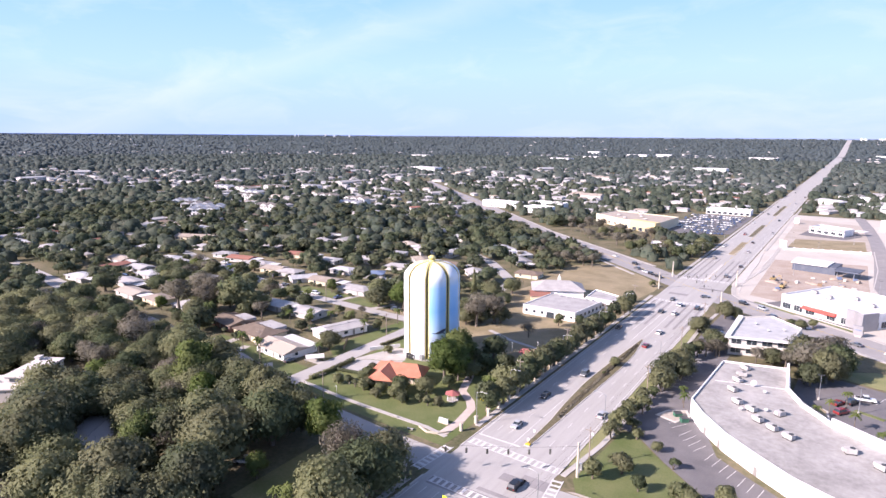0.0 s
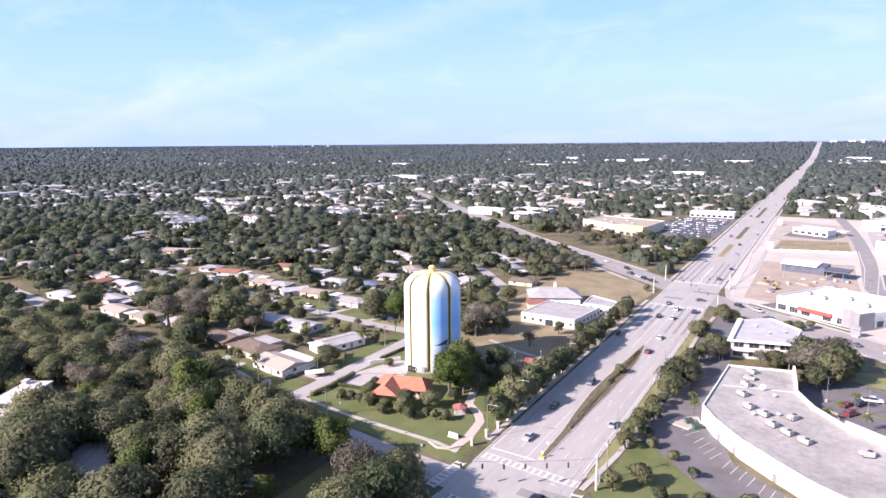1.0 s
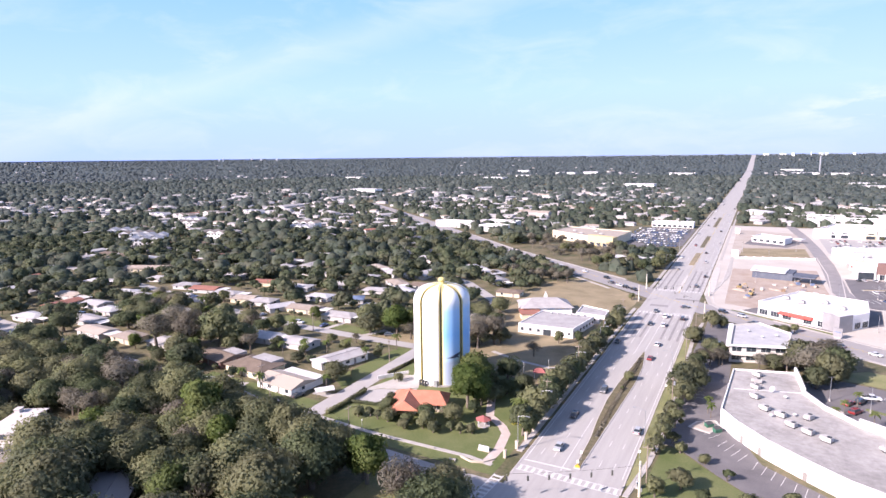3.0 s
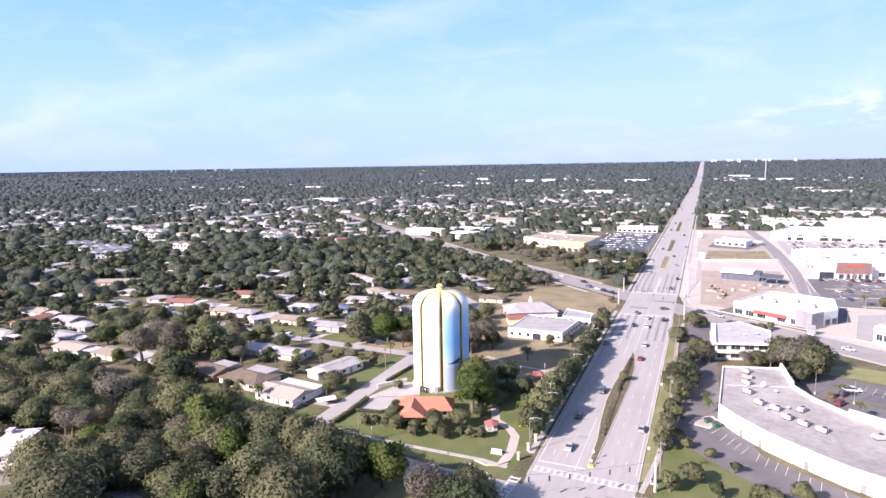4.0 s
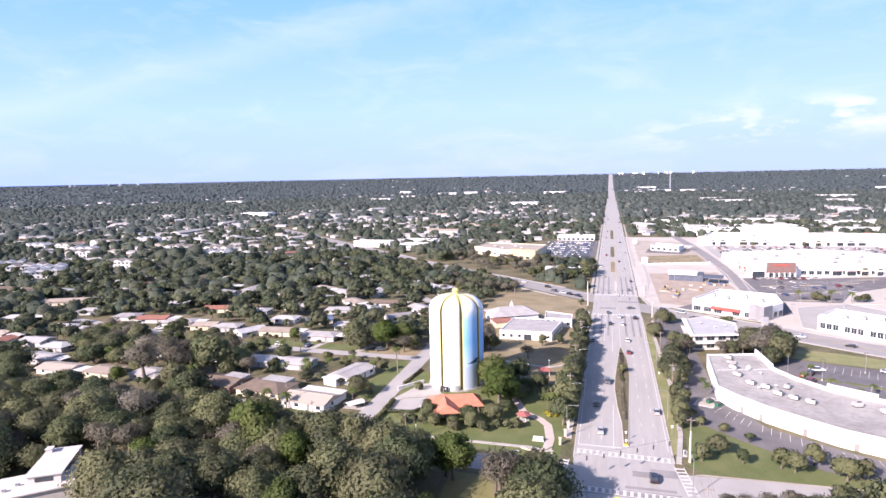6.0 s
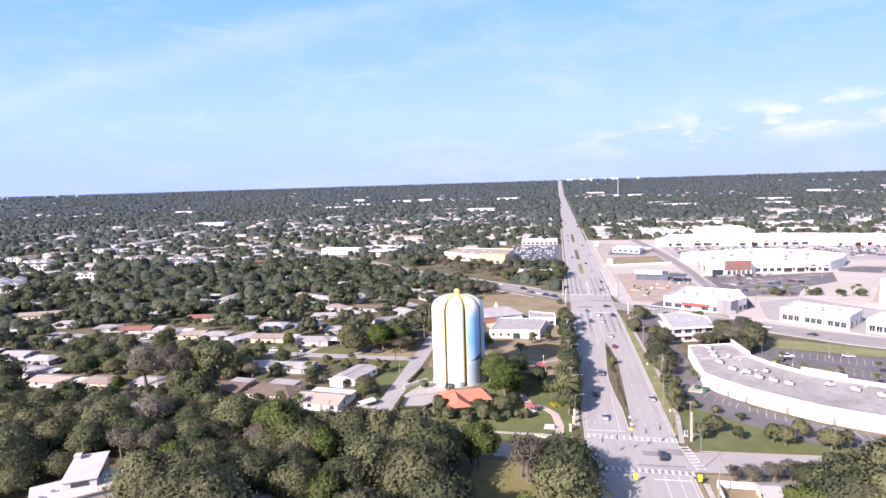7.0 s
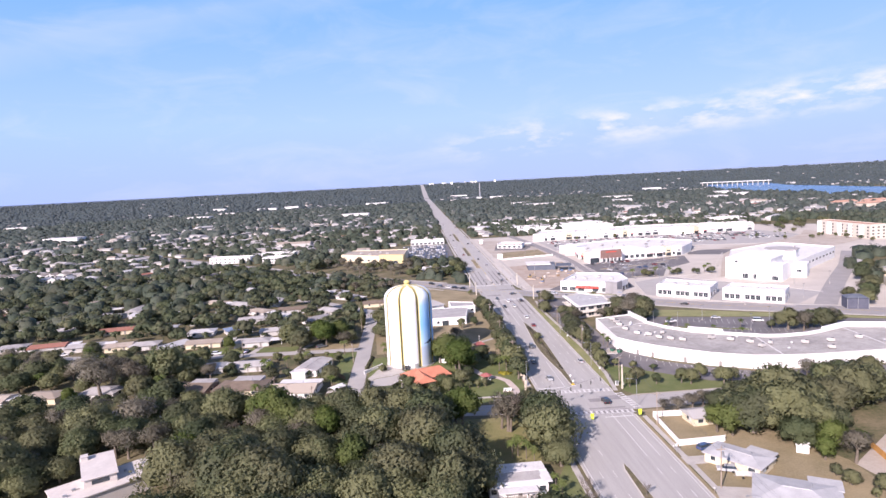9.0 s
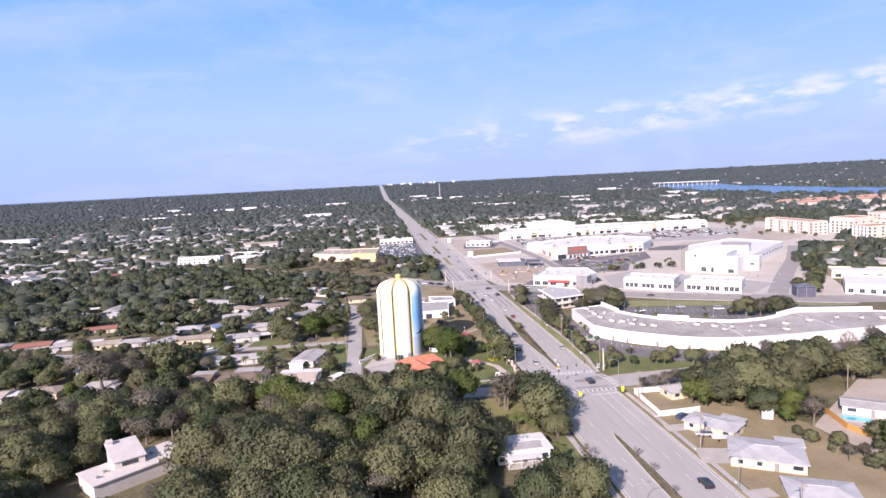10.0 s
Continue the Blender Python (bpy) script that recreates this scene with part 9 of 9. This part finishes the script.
tr = thing("site_trailer", "long white site trailer on the building plot", "trailer", -2, 356, 0, -28)
part("body", Geo().box(0, 0, 0.7, 12, 2.6, 2.6), FENCE_W, tr)
part("chassis", Geo().box(0, 0, 0.4, 12, 2.2, 0.3), DARKMETAL, tr)
for dx in (-3.5, 3.5):
    part("wheel", Geo().tube((dx, -1.2, 0.4), (dx, 1.2, 0.4), 0.4, 0.4, 10), TYRE, tr)
for x, y, w_, h_, m_ in ((-42.3, 492, 5, 5.5, SIGN_WHITE), (-44.8, 640, 4.5, 5.5, SIGN_WHITE), (3.5, 283, 3.4, 4.6, GREYPANEL)):
    s = thing("pylon_sign", "boxy roadside pylon sign", "sign", x, y, 0, -20)
    part("base", Geo().box(0, 0, 0, w_ * .7, 0.7, 0.8), CONC, s)
    part("panel", Geo().box(0, 0, 0.8, w_, 0.9, h_ - 0.8), m_, s)
    part("lettering_bar", Geo().box(0, -0.47, h_ * .6, w_ * .7, 0.03, 0.4), BLUE_TARP if m_ is GREYPANEL else GREYPANEL, s)
wall_l = thing("site_wall", "long low white wall across the empty plot", "wall", 0, 0)
part("wall", Geo().strip([(-41, 486), (-35, 488), (10.4, 499.5)], 0.5, 1.3, 1.3), FENCE_W, wall_l)
for f in range(9):
    part("pier", Geo().box(-35 + f * 5.6, 488 + f * 1.42, 0, 0.9, 0.9, 1.7), FENCE_W, wall_l)

for x, y, L, rz in ((34, 398, 16, 16), (58, 404, 14, 16), (84, 414, 12, 16), (40, 374, 18, 16), (64, 382, 10, 16), (100, 432, 14, 12), (46, 352, 20, 4), (60, 545, 20, 0), (110, 548, 22, 0), (160, 540, 18, 0), (80, 590, 22, 0), (140, 592, 22, 0), (200, 590, 22, 0), (250, 585, 18, 0)):
    isl = structure("planter_island", Geo().box(x, y, 0, L, 2.6, 0.17, rz), KERB, "long kerbed planted island in the plaza parking lot", "traffic island")
    part("planting", Geo().box(x, y, 0.17, L - 0.6, 2.0, 0.06, rz), LAWN_DRY, isl)

# kerbs and bays round the plaza lots
g = Geo()
for pts in ([(14, 345), (20, 436), (31, 438)], [(62, 432), (90, 452), (140, 471)], [(158, 455), (128, 405), (92, 345), (60, 345)], [(20, 282), (52, 254), (84, 232)], [(120, 262), (96, 300), (60, 345), (30, 330), (20, 282)],
            [(-34, 318), (2, 292), (24, 312)], [(28, 345), (5, 352), (-10, 350)], [(5, 345), (10, 380), (13, 440), (12, 510)], [(22, 535), (140, 521), (230, 501), (300, 560)], [(-47, 330), (-49, 352), (-46, 380), (-45, 460)]):
    g.strip(pts, 0.5, 0.16, 0.16)
structure("kerb", g, KERB, "pale concrete kerbs round the plaza lots", "kerb")
g = Geo()
for k, y0 in enumerate((366, 386, 406, 426)):
    for i in range(21):
        g.box(26 + i * 2.8 + k * 4, y0 + i * 0.9, 0.034, 0.14, 10, 0.01, 15)
for r in range(9):
    for i in range(34):
        g.box(28.2 + i * 7.2, 545 + r * 9.0, 0.034, 0.2, 5, 0.01)
structure("parking_line", g, PAINT_WHITE, "white parking bay lines on the plaza lots", "road marking")

# ---- far things ----
structure("water", Geo().prism(LAKE, 0.0, 0.25), WATER, "blue water of a broad bay inlet", "water")
br = thing("bridge", "long pale low bridge across the bay", "bridge")
part("deck", Geo().strip([(1120, 2513), (1350, 2367)], 14, 18, 2.4), SIGN_WHITE, br)
for i in range(14):
    p = Vector((1120, 2513)).lerp(Vector((1350, 2367)), (i + .5) / 14)
    part("pier", Geo().box(p.x, p.y, 0, 3, 10, 15.6, -32.5), CONC, br)
mast = thing("far_tower", "slim grey tower rising from the distant woods", "tower", 178, 2735)
part("shaft", Geo().tube((0, 0, 0), (0, 0, 62), 3.2, 2.8, 12), METAL, mast)
part("cap", Geo().tube((0, 0, 62), (0, 0, 66), 3.4, 3.4, 12), METAL, mast)
sk = random.Random(90)
for i in range(16):
    a = radians(sk.choice((sk.gauss(-47, 2.5), sk.gauss(3.5, 1.5), sk.gauss(5, 3))))
    r = sk.uniform(4700, 4880)
    w_, h_ = sk.uniform(6, 20), sk.uniform(74, 77.5) if sk.random() < 0.8 else sk.uniform(78, 81)
    b = thing("skyline_block", "pale building on the hazy horizon", "building", -70 + r * math.sin(a), r * math.cos(a), 0, -math.degrees(a), "skyline on the horizon")
    part("body", Geo().box(0, 0, 0, w_ if h_ < 80 else w_ * .4, 15, h_), SIGN_WHITE, b)
    part("crown", Geo().box(0, 0, h_, w_ * .2, 8, 2), SIGN_WHITE, b)
for i in range(24):
    a = radians(sk.uniform(-40, 40))
    r = sk.uniform(1300, 3200)
    x, y = -70 + r * math.sin(a), -40 + r * math.cos(a)
    if abs(x + 67) < 45 or inside(x, y, LAKE):
        continue
    b = thing("far_block", "large pale flat-roofed building among far woods", "building", x, y, 0, sk.uniform(-10, 10), "large roofs in the distance")
    L_, W_, h_ = sk.uniform(40, 90), sk.uniform(20, 35), sk.uniform(7, 10)
    part("body", Geo().box(0, 0, 0, L_, W_, h_), WHITE, b)
    part("roof", Geo().box(0, 0, h_, L_ + .6, W_ + .6, 0.5), ROOF_WHITE, b)
